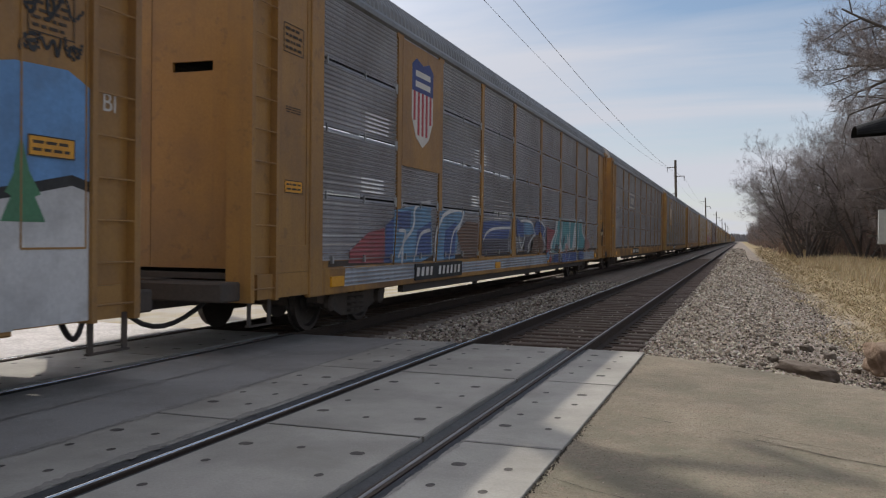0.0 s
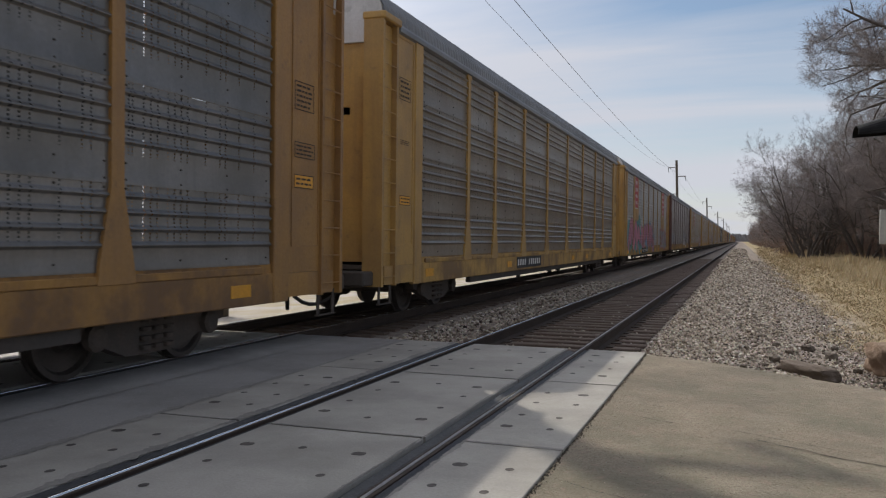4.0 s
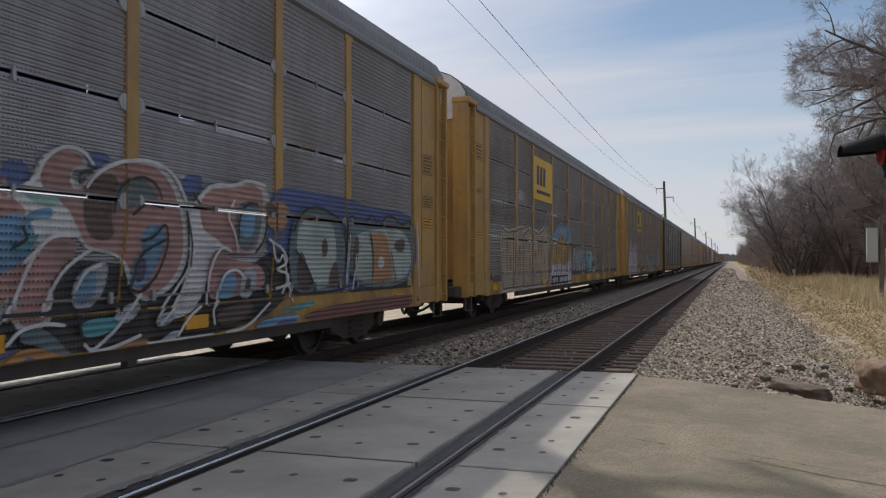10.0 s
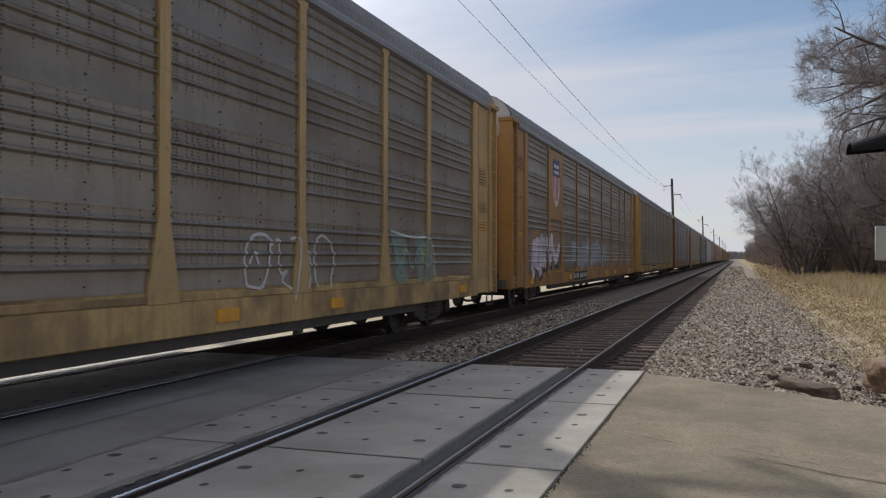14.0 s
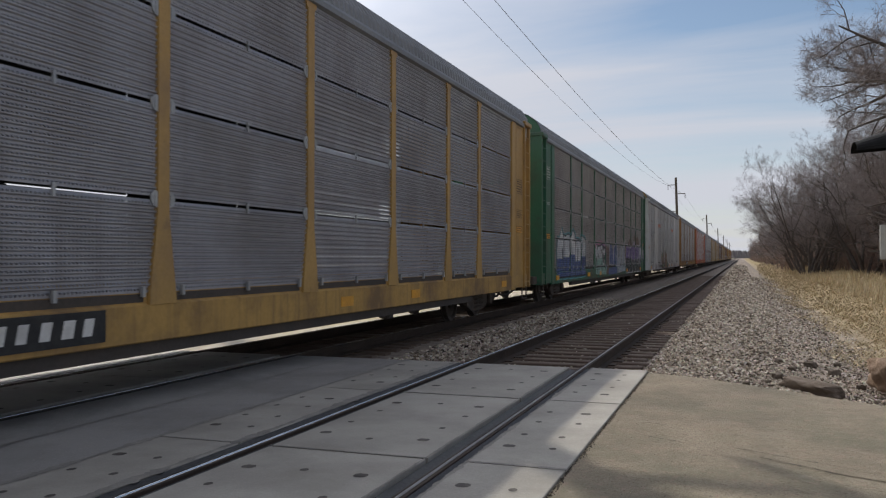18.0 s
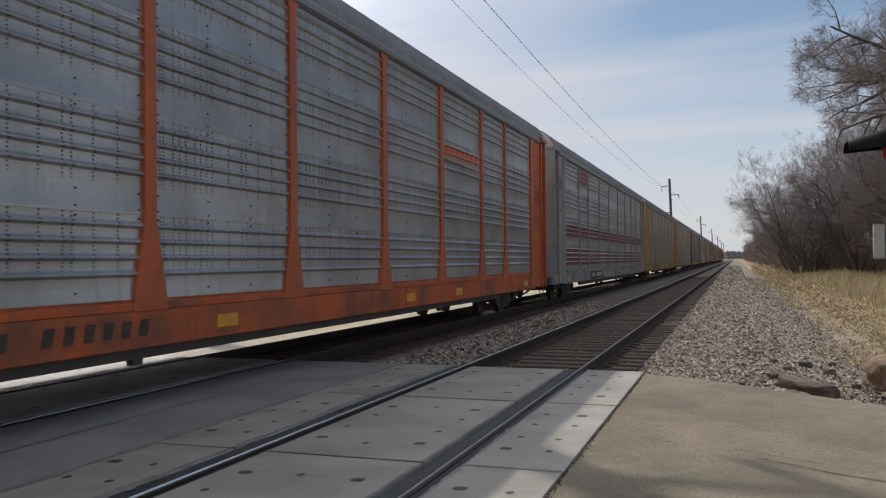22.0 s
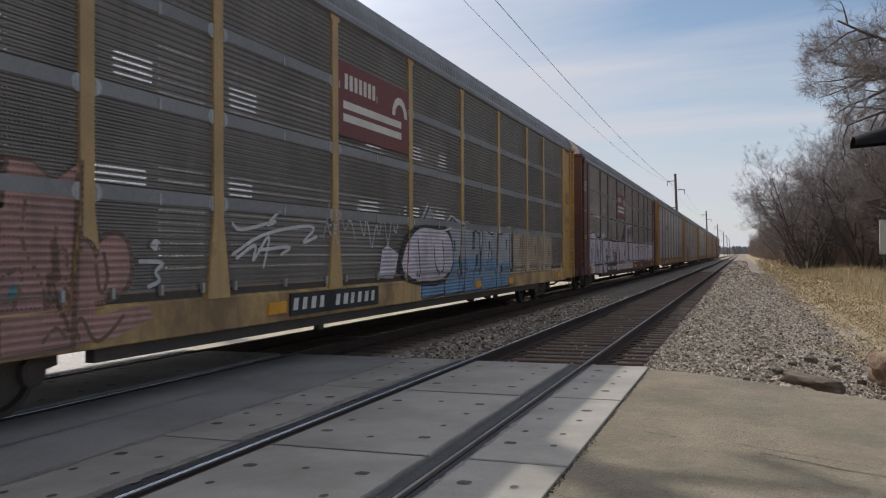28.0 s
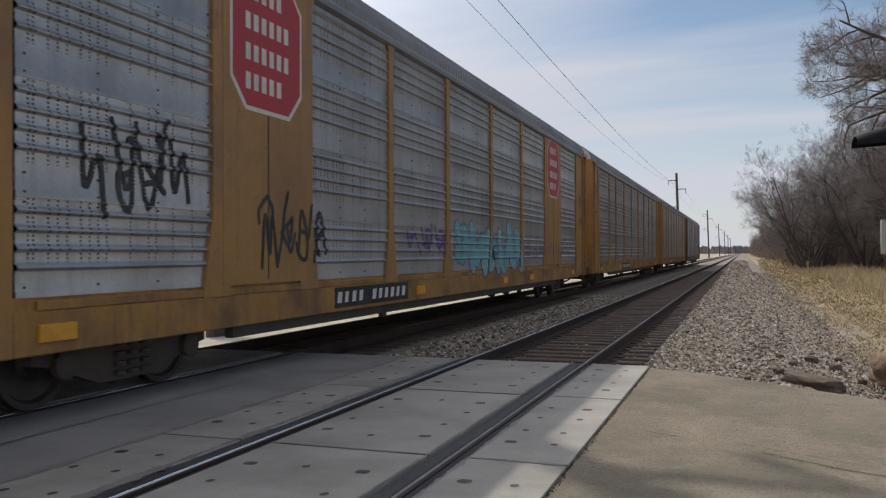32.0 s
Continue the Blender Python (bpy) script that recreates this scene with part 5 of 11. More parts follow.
def frame_meshes():
    """Centre sill with its deep middle, floor, cross-bearers, end platforms and brake gear, each a mesh."""
    out = []
    bm = bmesh.new()
    prof = [(0.45, 0.50), (6.2, 0.50), (7.6, 0.44), (PITCH - 7.6, 0.44), (PITCH - 6.2, 0.50), (PITCH - 0.45, 0.50), (PITCH - 0.45, 0.858), (0.45, 0.858)]
    a = [bm.verts.new((-0.33, y, z)) for y, z in prof]
    b = [bm.verts.new((0.33, y, z)) for y, z in prof]
    bm.faces.new(a)
    bm.faces.new(b[::-1])
    for i in range(len(prof)):
        j = (i + 1) % len(prof)
        bm.faces.new((a[i], b[i], b[j], a[j]))
    out.append(("centre_sill", mesh_of("centre_sill", bm, M_UNDER)))
    bm = bmesh.new()
    box(bm, -1.33, 0.80, 0.861, 1.33, PITCH - 0.80, 0.93)
    out.append(("floor_deck", mesh_of("floor_deck", bm, M_UNDER)))
    bm = bmesh.new()
    tube(bm, (0.75, 12.2, 0.60), (0.75, 13.6, 0.60), 0.19, 0.19, 14)
    out.append(("air_reservoir", mesh_of("air_reservoir", bm, M_UNDER)))
    bm = bmesh.new()
    tube(bm, (0.72, 9.0, 0.58), (0.72, 9.55, 0.58), 0.14, 0.14, 14)
    out.append(("brake_cylinder", mesh_of("brake_cylinder", bm, M_UNDER)))
    bm = bmesh.new()
    tube(bm, (0.45, 5.5, 0.47), (0.45, PITCH - 5.5, 0.47), 0.022, 0.022, 6)
    out.append(("brake_pipe", mesh_of("brake_pipe", bm, M_UNDER)))
    for e in (0.32, PITCH - 0.79):
        bm = bmesh.new()
        box(bm, -1.35, e, 0.62, 1.35, e + 0.47, 0.84)
        bmesh.ops.bevel(bm, geom=bm.edges[:], offset=0.02, segments=1, affect="EDGES")
        out.append(("end_platform", mesh_of("end_platform", bm, M_UNDER)))
    bm = bmesh.new()
    box(bm, 0.331, -0.05, 0.58, 1.33, 0.05, 0.859)
    bearer = mesh_of("cross_bearer", bm, M_UNDER)
    return out, bearer


def coupler_mesh(flip):
    bm = bmesh.new()
    s, o = (-1, PITCH) if flip else (1, 0)
    box(bm, -0.09, min(o + s * 0.1, o + s * 0.76), 0.60, 0.09, max(o + s * 0.1, o + s * 0.76), 0.80)
    box(bm, -0.20, min(o + s * -0.06, o + s * 0.16), 0.58, 0.02, max(o + s * -0.06, o + s * 0.16), 0.84)
    box(bm, 0.03, min(o + s * 0.02, o + s * 0.2), 0.56, 0.19, max(o + s * 0.02, o + s * 0.2), 0.84)
    return mesh_of("coupler", bm, M_TRUCK)


def hose_mesh(flip):
    """A sagging air hose at the car's end."""
    s, o = (-1, PITCH) if flip else (1, 0)
    pts = [Vector((0.75 - 0.5 * u, o + s * (0.9 * (1 - u)), 0.58 - 0.32 * 4 * u * (1 - u) * (0.6 + 0.4 * u))) for u in (0, 0.12, 0.25, 0.38, 0.5, 0.62, 0.75, 0.88, 1.0)]
    out = Tubes()
    out.add(pts, [0.03] * len(pts), 8)
    return raw_mesh("air_hose", out.v, out.f, M_RUBBER)


def step_mesh(flip):
    """A stirrup step below the corner."""
    bm = bmesh.new()
    f = (lambda y: PITCH - y) if flip else (lambda y: y)
    for y in (0.80, 1.24):
        y0, y1 = sorted((f(y - 0.035), f(y + 0.035)))
        box(bm, 1.395, y0, 0.33, 1.41, y1, 0.66)
    y0, y1 = sorted((f(0.76), f(1.28)))
    box(bm, 1.375, y0, 0.312, 1.43, y1, 0.329)
    return mesh_of("step", bm, M_TRUCK)


def truck_parts():
    bm = bmesh.new()
    prof = [(-1.22, 0.44), (-1.22, 0.60), (-0.85, 0.63), (-0.45, 0.60), (-0.33, 0.68), (0.33, 0.68), (0.45, 0.60), (0.85, 0.63), (1.22, 0.60), (1.22, 0.44), (0.98, 0.40), (0.42, 0.19), (-0.42, 0.19), (-0.98, 0.40)]
    a = [bm.verts.new((0.10, y, z)) for y, z in prof]
    b = [bm.verts.new((-0.06, y, z)) for y, z in prof]
    bm.faces.new(a)
    bm.faces.new(b[::-1])
    for i in range(len(prof)):
        j = (i + 1) % len(prof)
        bm.faces.new((a[i], b[i], b[j], a[j]))
    for y in (-0.18, 0.0, 0.18):
        for q in range(4):
            tube(bm, (0.13, y, 0.24 + 0.09 * q), (0.13, y, 0.28 + 0.09 * q), 0.06, 0.06, 10)
    for y in (-0.89, 0.89):
        disc_y(bm, 0.10, y, 0.42, [(0, 0.13), (0.07, 0.13), (0.09, 0.09)], 12)
    side = mesh_of("side_frame", bm, M_TRUCK)
    bm = bmesh.new()
    prof = [(-0.06, 0.30), (-0.055, 0.445), (-0.03, 0.445), (-0.028, 0.42), (0.06, 0.415), (0.062, 0.36), (0.02, 0.33), (0.015, 0.16), (0.06, 0.12), (0.06, 0.02)]
    disc_y(bm, 0, 0, 0, prof, 28)
    wheel = mesh_of("wheel", bm, M_WHEEL)
    bm = bmesh.new()
    tube(bm, (-0.95, 0, 0), (0.95, 0, 0), 0.08, 0.08, 12)
    return side, wheel, mesh_of("axle", bm, M_TRUCK)


SIDE_FRAME, WHEEL, AXLE = truck_parts()
bm_bolster = bmesh.new()
box(bm_bolster, -1.0, -0.16, 0.30, 1.0, 0.16, 0.50)
BOLSTER = mesh_of("bolster", bm_bolster, M_TRUCK)


def clip_poly(poly, y0, y1, z0, z1):
    """The part of a polygon of (y, z) inside a rectangle."""
    for axis, lim, keep in ((0, y0, 1), (0, y1, -1), (1, z0, 1), (1, z1, -1)):
        out = []
        for i, p in enumerate(poly):
            q = poly[i - 1]
            pin, qin = (p[axis] - lim) * keep >= 0, (q[axis] - lim) * keep >= 0
            if pin != qin:
                t = (lim - q[axis]) / (p[axis] - q[axis])
                out.append((q[0] + t * (p[0] - q[0]), q[1] + t * (p[1] - q[1])))
            if pin:
                out.append(p)
        poly = out
        if len(poly) < 3:
            return []
    return poly


def regions(style, grimy=False):
    out = []
    courses = [(WALL0 + 0.02 + 0.915 * i, WALL0 + 0.915 * (i + 1) - 0.04) for i in range(4)] if style == "fine" else [(WALL0 + 0.02, WALL1)]
    for n, (a, b) in enumerate(zip(POSTS, POSTS[1:])):
        if style == "boarded" and n in (1, 7):
            out.append((a + 0.085, b - 0.085, WALL0 + 0.02, WALL1, XP + 0.022))
        elif style == "fine":
            for z0, z1 in courses:
                out.append((a + 0.085, b - 0.085, z0, z1, XP + 0.001))
        else:
            for z0, z1 in RIBBED_SHEETS:
                out.append((a + 0.085, b - 0.085, z0, z1, XP + 0.001, sheet_profile(z0, z1)))
    for y in POSTS[1:-1]:
        out.append((y - 0.085, y + 0.085, WALL0, WALL1, XO))
        flare = 0.12 if style == "fine" else 0.17
        for z0, z1, k in ((WALL0, WALL0 + 0.2, 0.8), (WALL0 + 0.2, WALL0 + 0.4, 0.5), (WALL0 + 0.4, WALL0 + 0.6, 0.25)):
            out.append((y - 0.085 - flare * k, y - 0.085, z0, z1, XO))
            out.append((y + 0.085, y + 0.085 + flare * k, z0, z1, XO))
        out.append((y - 0.2, y + 0.2, SILL1 + 0.006, WALL0, XO))
        out.append((y - 0.2, y + 0.2, SILL0 + 0.02, SILL1, XS))
    out.append((1.32, 2.14, SILL1, 4.7, 1.452))
    out.append((PITCH - 2.14, PITCH - 1.32, SILL1, 4.7, 1.452))
    out.append((PITCH - 2.14, PITCH - 1.32, 0.63, SILL1, 1.4525))
    out.append((2.151, 2.50, SILL0, 4.7, 1.475))
    out.append((PITCH - 2.50, PITCH - 2.151, SILL0, 4.7, 1.475))
    for a, b in zip(POSTS, POSTS[1:]):
        out.append((a + 0.2, b - 0.2, SILL0 + 0.02, 0.86 if grimy else SILL1, XS))
        out.append((a + 0.2, b - 0.2, 0.86 if grimy else SILL1, WALL0, XS - 0.0285 if style == "fine" and not grimy else XS + 0.001))
    return out


REGIONS = []                       # where paint can lie on the car that is being built


def sprayed(name, root, polys, material, layer, label=""):
    """Flat paint shapes that lie on walls, posts and sill alike."""
    verts, faces = [], []
    for n, poly in enumerate(polys):
        low, high = min(p[1] for p in poly), max(p[1] for p in poly)
        near, far = min(p[0] for p in poly), max(p[0] for p in poly)
        for y0, y1, z0, z1, x, *section in REGIONS:
            if y0 > far or y1 < near or z0 > high or z1 < low:
                continue
            c = clip_poly(poly, y0, y1, z0, z1)
            if len(c) < 3:
                continue
            lift = x + 0.003 + 0.0012 * layer + (0.0001 * (n % 6) if len(poly) == 4 else 0.0006 + 0.0001 * (n % 6) if len(poly) == 9 else 0.0001 * (n % 8))
            slices = zip(section[0], section[0][1:]) if section else (((0, z0 - 1), (0, z1 + 1)),)
            for (d0, za), (d1, zb) in slices:
                if za > high or zb < low:
                    continue
                q = clip_poly(c, y0, y1, za, zb) if section else c
                if len(q) < 3:
                    continue
                base = len(verts)
                verts += [(lift + d0 + (d1 - d0) * (z - za) / (zb - za), y, z) for y, z in q]
                faces.append(tuple(range(base, base + len(q))))
    if not faces:
        return None
    me = raw_mesh(name, verts, faces, material)
    bm = bmesh.new()
    bm.from_mesh(me)
    bmesh.ops.triangulate(bm, faces=bm.faces)
    for f in bm.faces:
        if f.normal.x < 0:
            f.normal_flip()
    bm.to_mesh(me)
    bm.free()
    return tagged(place(name, me, root, (0, 0, 0), label), kind="stuff")


def spray_mat(name, c, ribs=True):
    """Sprayed paint over ribbed sheet, dusty, with the ribs showing through."""
    key = "spray_" + name + ("_ribbed" if ribs else "")
    if key in MATS:
        return MATS[key]
    m = worn(key, c, tuple(v * 0.5 + 0.04 for v in c), 0.6, grain=26, patch=1.8, amount=0.5, bump=0.05, streak=0.6)
    pierce(m, "fine" if ribs else "ribbed")
    if not ribs:
        return m
    nt = m.node_tree
    bsdf = nt.nodes["Principled BSDF"]
    tc = nt.nodes.new("ShaderNodeTexCoord")
    w = nt.nodes.new("ShaderNodeTexWave")
    w.bands_direction = "Z"
    w.inputs["Scale"].default_value = 0.314 / 0.0625
    nt.links.new(tc.outputs["Object"], w.inputs["Vector"])
    b = nt.nodes.new("ShaderNodeBump")
    b.inputs["Strength"].default_value, b.inputs["Distance"].default_value = 0.5, 0.02
    nt.links.new(w.outputs["Fac"], b.inputs["Height"])
    nt.links.new(b.outputs[0], bsdf.inputs["Normal"])
    return m


SPRAY = {"navyhaze": (0.085, 0.08, 0.125), "dusk": (0.10, 0.09, 0.115), "haze": (0.15, 0.21, 0.23), "moss": (0.235, 0.31, 0.26), "blue": (0.0732, 0.122, 0.329), "sky": (0.159, 0.342, 0.549), "red": (0.415, 0.0854, 0.0915), "white": (0.659, 0.659, 0.659), "black": (0.02, 0.02, 0.022), "pink": (0.671, 0.244, 0.366),
         "teal": (0.0854, 0.366, 0.403), "mint": (0.317, 0.537, 0.451), "grey": (0.415, 0.451, 0.5), "green": (0.0732, 0.244, 0.122), "orange": (0.488, 0.256, 0.11), "beige": (0.512, 0.403, 0.268),
         "brown": (0.195, 0.11, 0.0671), "lilac": (0.74, 0.66, 0.75), "purple": (0.171, 0.0976, 0.317), "salmon": (0.488, 0.256, 0.22), "cyan": (0.207, 0.512, 0.586), "magenta": (0.34, 0.10, 0.21), "pinkish": (0.68, 0.56, 0.58), "sage": (0.44, 0.52, 0.47), "rosedark": (0.30, 0.085, 0.12), "mauve": (0.36, 0.20, 0.34), "turquoise": (0.12, 0.47, 0.55), "azure": (0.12, 0.33, 0.68), "silver": (0.36, 0.40, 0.45), "rosered": (0.56, 0.105, 0.125), "ochrefill": (0.50, 0.22, 0.06), "gold": (0.549, 0.329, 0.0854), "tan": (0.40, 0.255, 0.15), "umber": (0.125, 0.078, 0.058), "rustred": (0.215, 0.072, 0.058), "grime": (0.19, 0.148, 0.118), "lime": (0.305, 0.634, 0.0976)}
for tone, (r, g, b) in SPRAY.items():          # all of it dulled by years of dust
    grey = (r + g + b) / 3
    SPRAY[tone] = tuple(0.94 * (v * 0.88 + grey * 0.12) for v in (r, g, b))


SPRAY_WORDS = {"navyhaze": "hazy navy", "dusk": "dusky grey", "haze": "pale teal haze", "moss": "moss green", "umber": "dark brown", "rustred": "rust red", "grime": "dirty brown", "rosered": "rose red", "rosedark": "dark rose red", "ochrefill": "ochre"}


def spray(c, solid=False):
    if solid:
        return worn("spray_line_" + c, SPRAY[c], tuple(v * 0.6 + 0.03 for v in SPRAY[c]), 0.6, grain=26, patch=2.5, amount=0.4, bump=0.05, streak=0.5)
    return spray_mat(c, SPRAY[c], not any(len(r) > 5 for r in REGIONS))


def ribbon(points, width, taper=1.0):
    """Quads and round ends along a line of (y, z)."""
    polys = []
    n = len(points) - 1
    for i in range(n):
        (ay, az), (by, bz) = points[i], points[i + 1]
        dy, dz = by - ay, bz - az
        ln = math.hypot(dy, dz) or 1e-6
        w0 = width * (1 + (taper - 1) * i / n)
        w1 = width * (1 + (taper - 1) * (i + 1) / n)
        ny, nz = -dz / ln, dy / ln
        polys.append([(ay + ny * w0, az + nz * w0), (ay - ny * w0, az - nz * w0), (by - ny * w1, bz - nz * w1), (by + ny * w1, bz + nz * w1)])
    for i in range(n + 1):
        w = width * (1 + (taper - 1) * i / n)
        polys.append([(points[i][0] + w * math.cos(t), points[i][1] + w * math.sin(t)) for t in (2 * math.pi * q / 9 for q in range(9))])
    return polys


def flowing_form(rng):
    """Loose strokes in a unit cell: a line that swings up and down, and at times a loop beside it."""
    n = rng.choice((3, 4, 4, 5))
    high = rng.random() < 0.5
    stroke = []
    for i in range(n):
        stroke.append((0.08 + 0.84 * (i + rng.uniform(-0.25, 0.25)) / (n - 1), rng.uniform(0.72, 1.0) if high else rng.uniform(0.0, 0.28)))
        high = not high
    out = [stroke]
    if rng.random() < 0.6:
        cy, cz, ry, rz = rng.uniform(0.35, 0.65), rng.uniform(0.35, 0.65), rng.uniform(0.2, 0.36), rng.uniform(0.22, 0.4)
        a0, a1 = rng.uniform(0, 6), rng.uniform(3.6, 5.6)
        out.append([(cy + ry * math.cos(a0 + a1 * q / 6), cz + rz * math.sin(a0 + a1 * q / 6)) for q in range(7)])
    if rng.random() < 0.5:
        out.append([(rng.uniform(0.1, 0.4), rng.uniform(0.4, 0.6)), (rng.uniform(0.6, 0.95), rng.uniform(0.35, 0.65))])
    return out


def piece(root, seed, y0, y1, z0, z1, fill, line, back=None, letters=5, fat=0.16, edge=0.05, shade=None, slant=0.0, fill2=None, shine=None):
    """A sprayed mural: cloud behind, then thick forms with an outline, each a layer of its own."""
    rng = random.Random(seed)
    w, h = (y1 - y0) / letters, z1 - z0
    thick, thin, hi, cloud, drop, alt = [], [], [], [], [], []
    for n in range(letters):
        form = flowing_form(rng)
        scale_w, up = w * rng.uniform(1.0, 1.2), rng.uniform(-0.06, 0.1) * h
        tall = h * rng.uniform(0.72, 0.9)
        for stroke in form:
            pts = []
            for u, v in stroke:
                y = y0 + n * w + u * scale_w + slant * v * h + rng.uniform(-0.06, 0.06) * w
                z = z0 + 0.1 * h + up + v * tall + rng.uniform(-0.05, 0.05) * h
                pts.append((y, z))
            pts = smooth_line(pts)
            t = rng.uniform(0.8, 1.25)
            thick += ribbon(pts, fat * t + edge)
            (alt if fill2 and rng.random() < 0.4 else thin).extend(ribbon(pts, fat * t))
            if shade:
                drop += ribbon([(y + 0.09, z - 0.10) for y, z in pts], fat * t + edge)
            if shine:
                hi += ribbon([(y - fat * 0.45, z + fat * 0.4) for y, z in pts[1:4]], 0.018)
    if back:
        for q in range(letters * 4):
            cy, cz, r = rng.uniform(y0, y1), rng.uniform(z0 + 0.25 * h, z1 - 0.1 * h), rng.uniform(0.22, 0.4) * h
            cloud.append([(cy + r * 1.3 * math.cos(t) * rng.uniform(0.85, 1.1), cz + r * math.sin(t)) for t in (2 * math.pi * i / 14 for i in range(14))])
        sprayed("graffiti_ground", root, cloud, spray(back), 0, "sprayed " + back + " cloud of paint")
    if shade:
        sprayed("graffiti_shade", root, drop, spray(shade), 1, "sprayed " + shade + " drop shade")
    sprayed("graffiti_outline", root, thick, spray(line), 2, "sprayed " + line + " outline")
    sprayed("graffiti_fill", root, thin, spray(fill), 3.2, "sprayed " + fill + " fill")
    if alt:
        sprayed("graffiti_fill", root, alt, spray(fill2), 4.4, "sprayed " + fill2 + " fill")
    if hi:
        sprayed("graffiti_shine", root, hi, spray(shine), 5.6, "thin " + shine + " highlights")


def block(root, seed, y0, y1, z0, z1, fill, line, letters=5, edge=0.045, fill2=None, back=None, rim=None, peak=0.15):
    """A mural of close-set blocky forms that fill a whole band, two-toned, with dark joints and small openings."""
    rng = random.Random(seed)
    w, h = (y1 - y0) / letters, z1 - z0
    outer, inner, low, gaps, spots, cloud = [], [], [], [], [], []
    for n in range(letters):
        a, b = y0 + n * w, y0 + (n + 1) * w
        s = rng.uniform(-0.12, 0.12) * w
        top = [rng.uniform(1 - peak, 1.0) for _ in range(4)]
        if rng.random() < 0.35:
            top[rng.randint(1, 2)] += peak * 1.2
        form = [(a - 0.04 * w, z0), (b - 0.10 * w, z0 + 0.02 * h), (b + 0.02 * w + s * 0.4, z0 + 0.45 * h), (b + s, z0 + top[3] * h), (a + 0.62 * w + s, z0 + top[2] * h), (a + 0.35 * w + s, z0 + top[1] * h), (a + 0.04 * w + s, z0 + top[0] * h), (a - 0.05 * w + s * 0.5, z0 + 0.5 * h)]
        cy, cz = a + w / 2, z0 + h / 2

        def grown(k):
            return [(y + math.copysign(k, y - cy), z + math.copysign(k, z - cz)) for y, z in form]

        outer.append(grown(edge))
        inner.append(form)
        if rim:
            cloud.append(grown(edge + 0.05))
        if fill2:
            cut = z0 + h * rng.uniform(0.35, 0.55)
            half = clip_poly(form, a - w, b + w, z0 - 1, cut)
            if half:
                low.append(half)
        # one or two slits and an opening
        for q in range(rng.choice((1, 2, 2))):
            py, pz = rng.uniform(a + 0.2 * w, b - 0.25 * w), z0 + h * rng.uniform(0.2, 0.62)
            pw, ph, k = w * rng.uniform(0.07, 0.16), h * rng.uniform(0.12, 0.3), rng.uniform(-0.08, 0.08)
            gaps.append([(py, pz), (py + pw, pz + 0.03), (py + pw + k, pz + ph), (py + k * 0.5, pz + ph * 0.9)])
            if q == 0:
                gaps += ribbon([(py, pz), (py + rng.uniform(-0.3, 0.3) * w, pz - 0.25 * h)], edge * 0.5)
            else:
                spots.append([(py + pw * 0.25, pz + ph * 0.15), (py + pw * 0.8, pz + ph * 0.2), (py + pw * 0.7 + k * 0.8, pz + ph * 0.75)])
        gaps += ribbon([(b - 0.04 * w, z0), (b + s * 0.8, z0 + 0.9 * h)], edge * 0.8)
    if back:
        shapes = []
        for q in range(letters * 2):
            cy, cz, r = rng.uniform(y0, y1), rng.uniform(z0 + 0.5 * h, z1 + 0.1 * h), rng.uniform(0.18, 0.32) * h
            shapes.append([(cy + r * 1.8 * math.cos(t) * rng.uniform(0.8, 1.1), cz + r * math.sin(t)) for t in (2 * math.pi * i / 14 for i in range(14))])
        sprayed("graffiti_ground", root, shapes, spray(back), 0, "sprayed " + back + " cloud of paint")
    if rim:
        sprayed("graffiti_rim", root, cloud, spray(rim), 1, "thin sprayed " + rim + " rim")
    sprayed("graffiti_outline", root, outer, spray(line), 2, "sprayed " + line + " outline")
    sprayed("graffiti_fill", root, inner, spray(fill), 3.2, "sprayed " + fill + " fill")
    if low:
        sprayed("graffiti_fill", root, low, spray(fill2), 4.4, "sprayed " + fill2 + " lower fill")
    sprayed("graffiti_line", root, gaps, spray(line), 5.6, "dark lines between the forms")
    if spots:
        sprayed("graffiti_spot", root, spots, spray(fill2 or fill), 6.8, "small sprayed highlights")


def smooth_line(pts):
    """Rounds a line by cutting its corners twice."""
    for _ in range(2):
        out = [pts[0]]
        for a, b in zip(pts, pts[1:]):
            out += [(a[0] * 0.75 + b[0] * 0.25, a[1] * 0.75 + b[1] * 0.25), (a[0] * 0.25 + b[0] * 0.75, a[1] * 0.25 + b[1] * 0.75)]
        pts = out + [pts[-1]]
    return pts


def tag(root, seed, y0, y1, z0, z1, colour, width=0.016, strokes=4):
    """A quick scrawl in thin lines."""
    rng = random.Random(seed)
    polys = []
    w = (y1 - y0) / strokes
    for n in range(strokes):
        for stroke in flowing_form(rng):
            polys += ribbon(smooth_line([(y0 + (n + u) * w + rng.uniform(-0.1, 0.1) * w, z0 + v * (z1 - z0) + rng.uniform(-0.08, 0.08) * (z1 - z0)) for u, v in stroke]), width)
    sprayed("graffiti_scrawl", root, polys, spray(colour), 3, "thin " + colour + " spray-can scrawl")


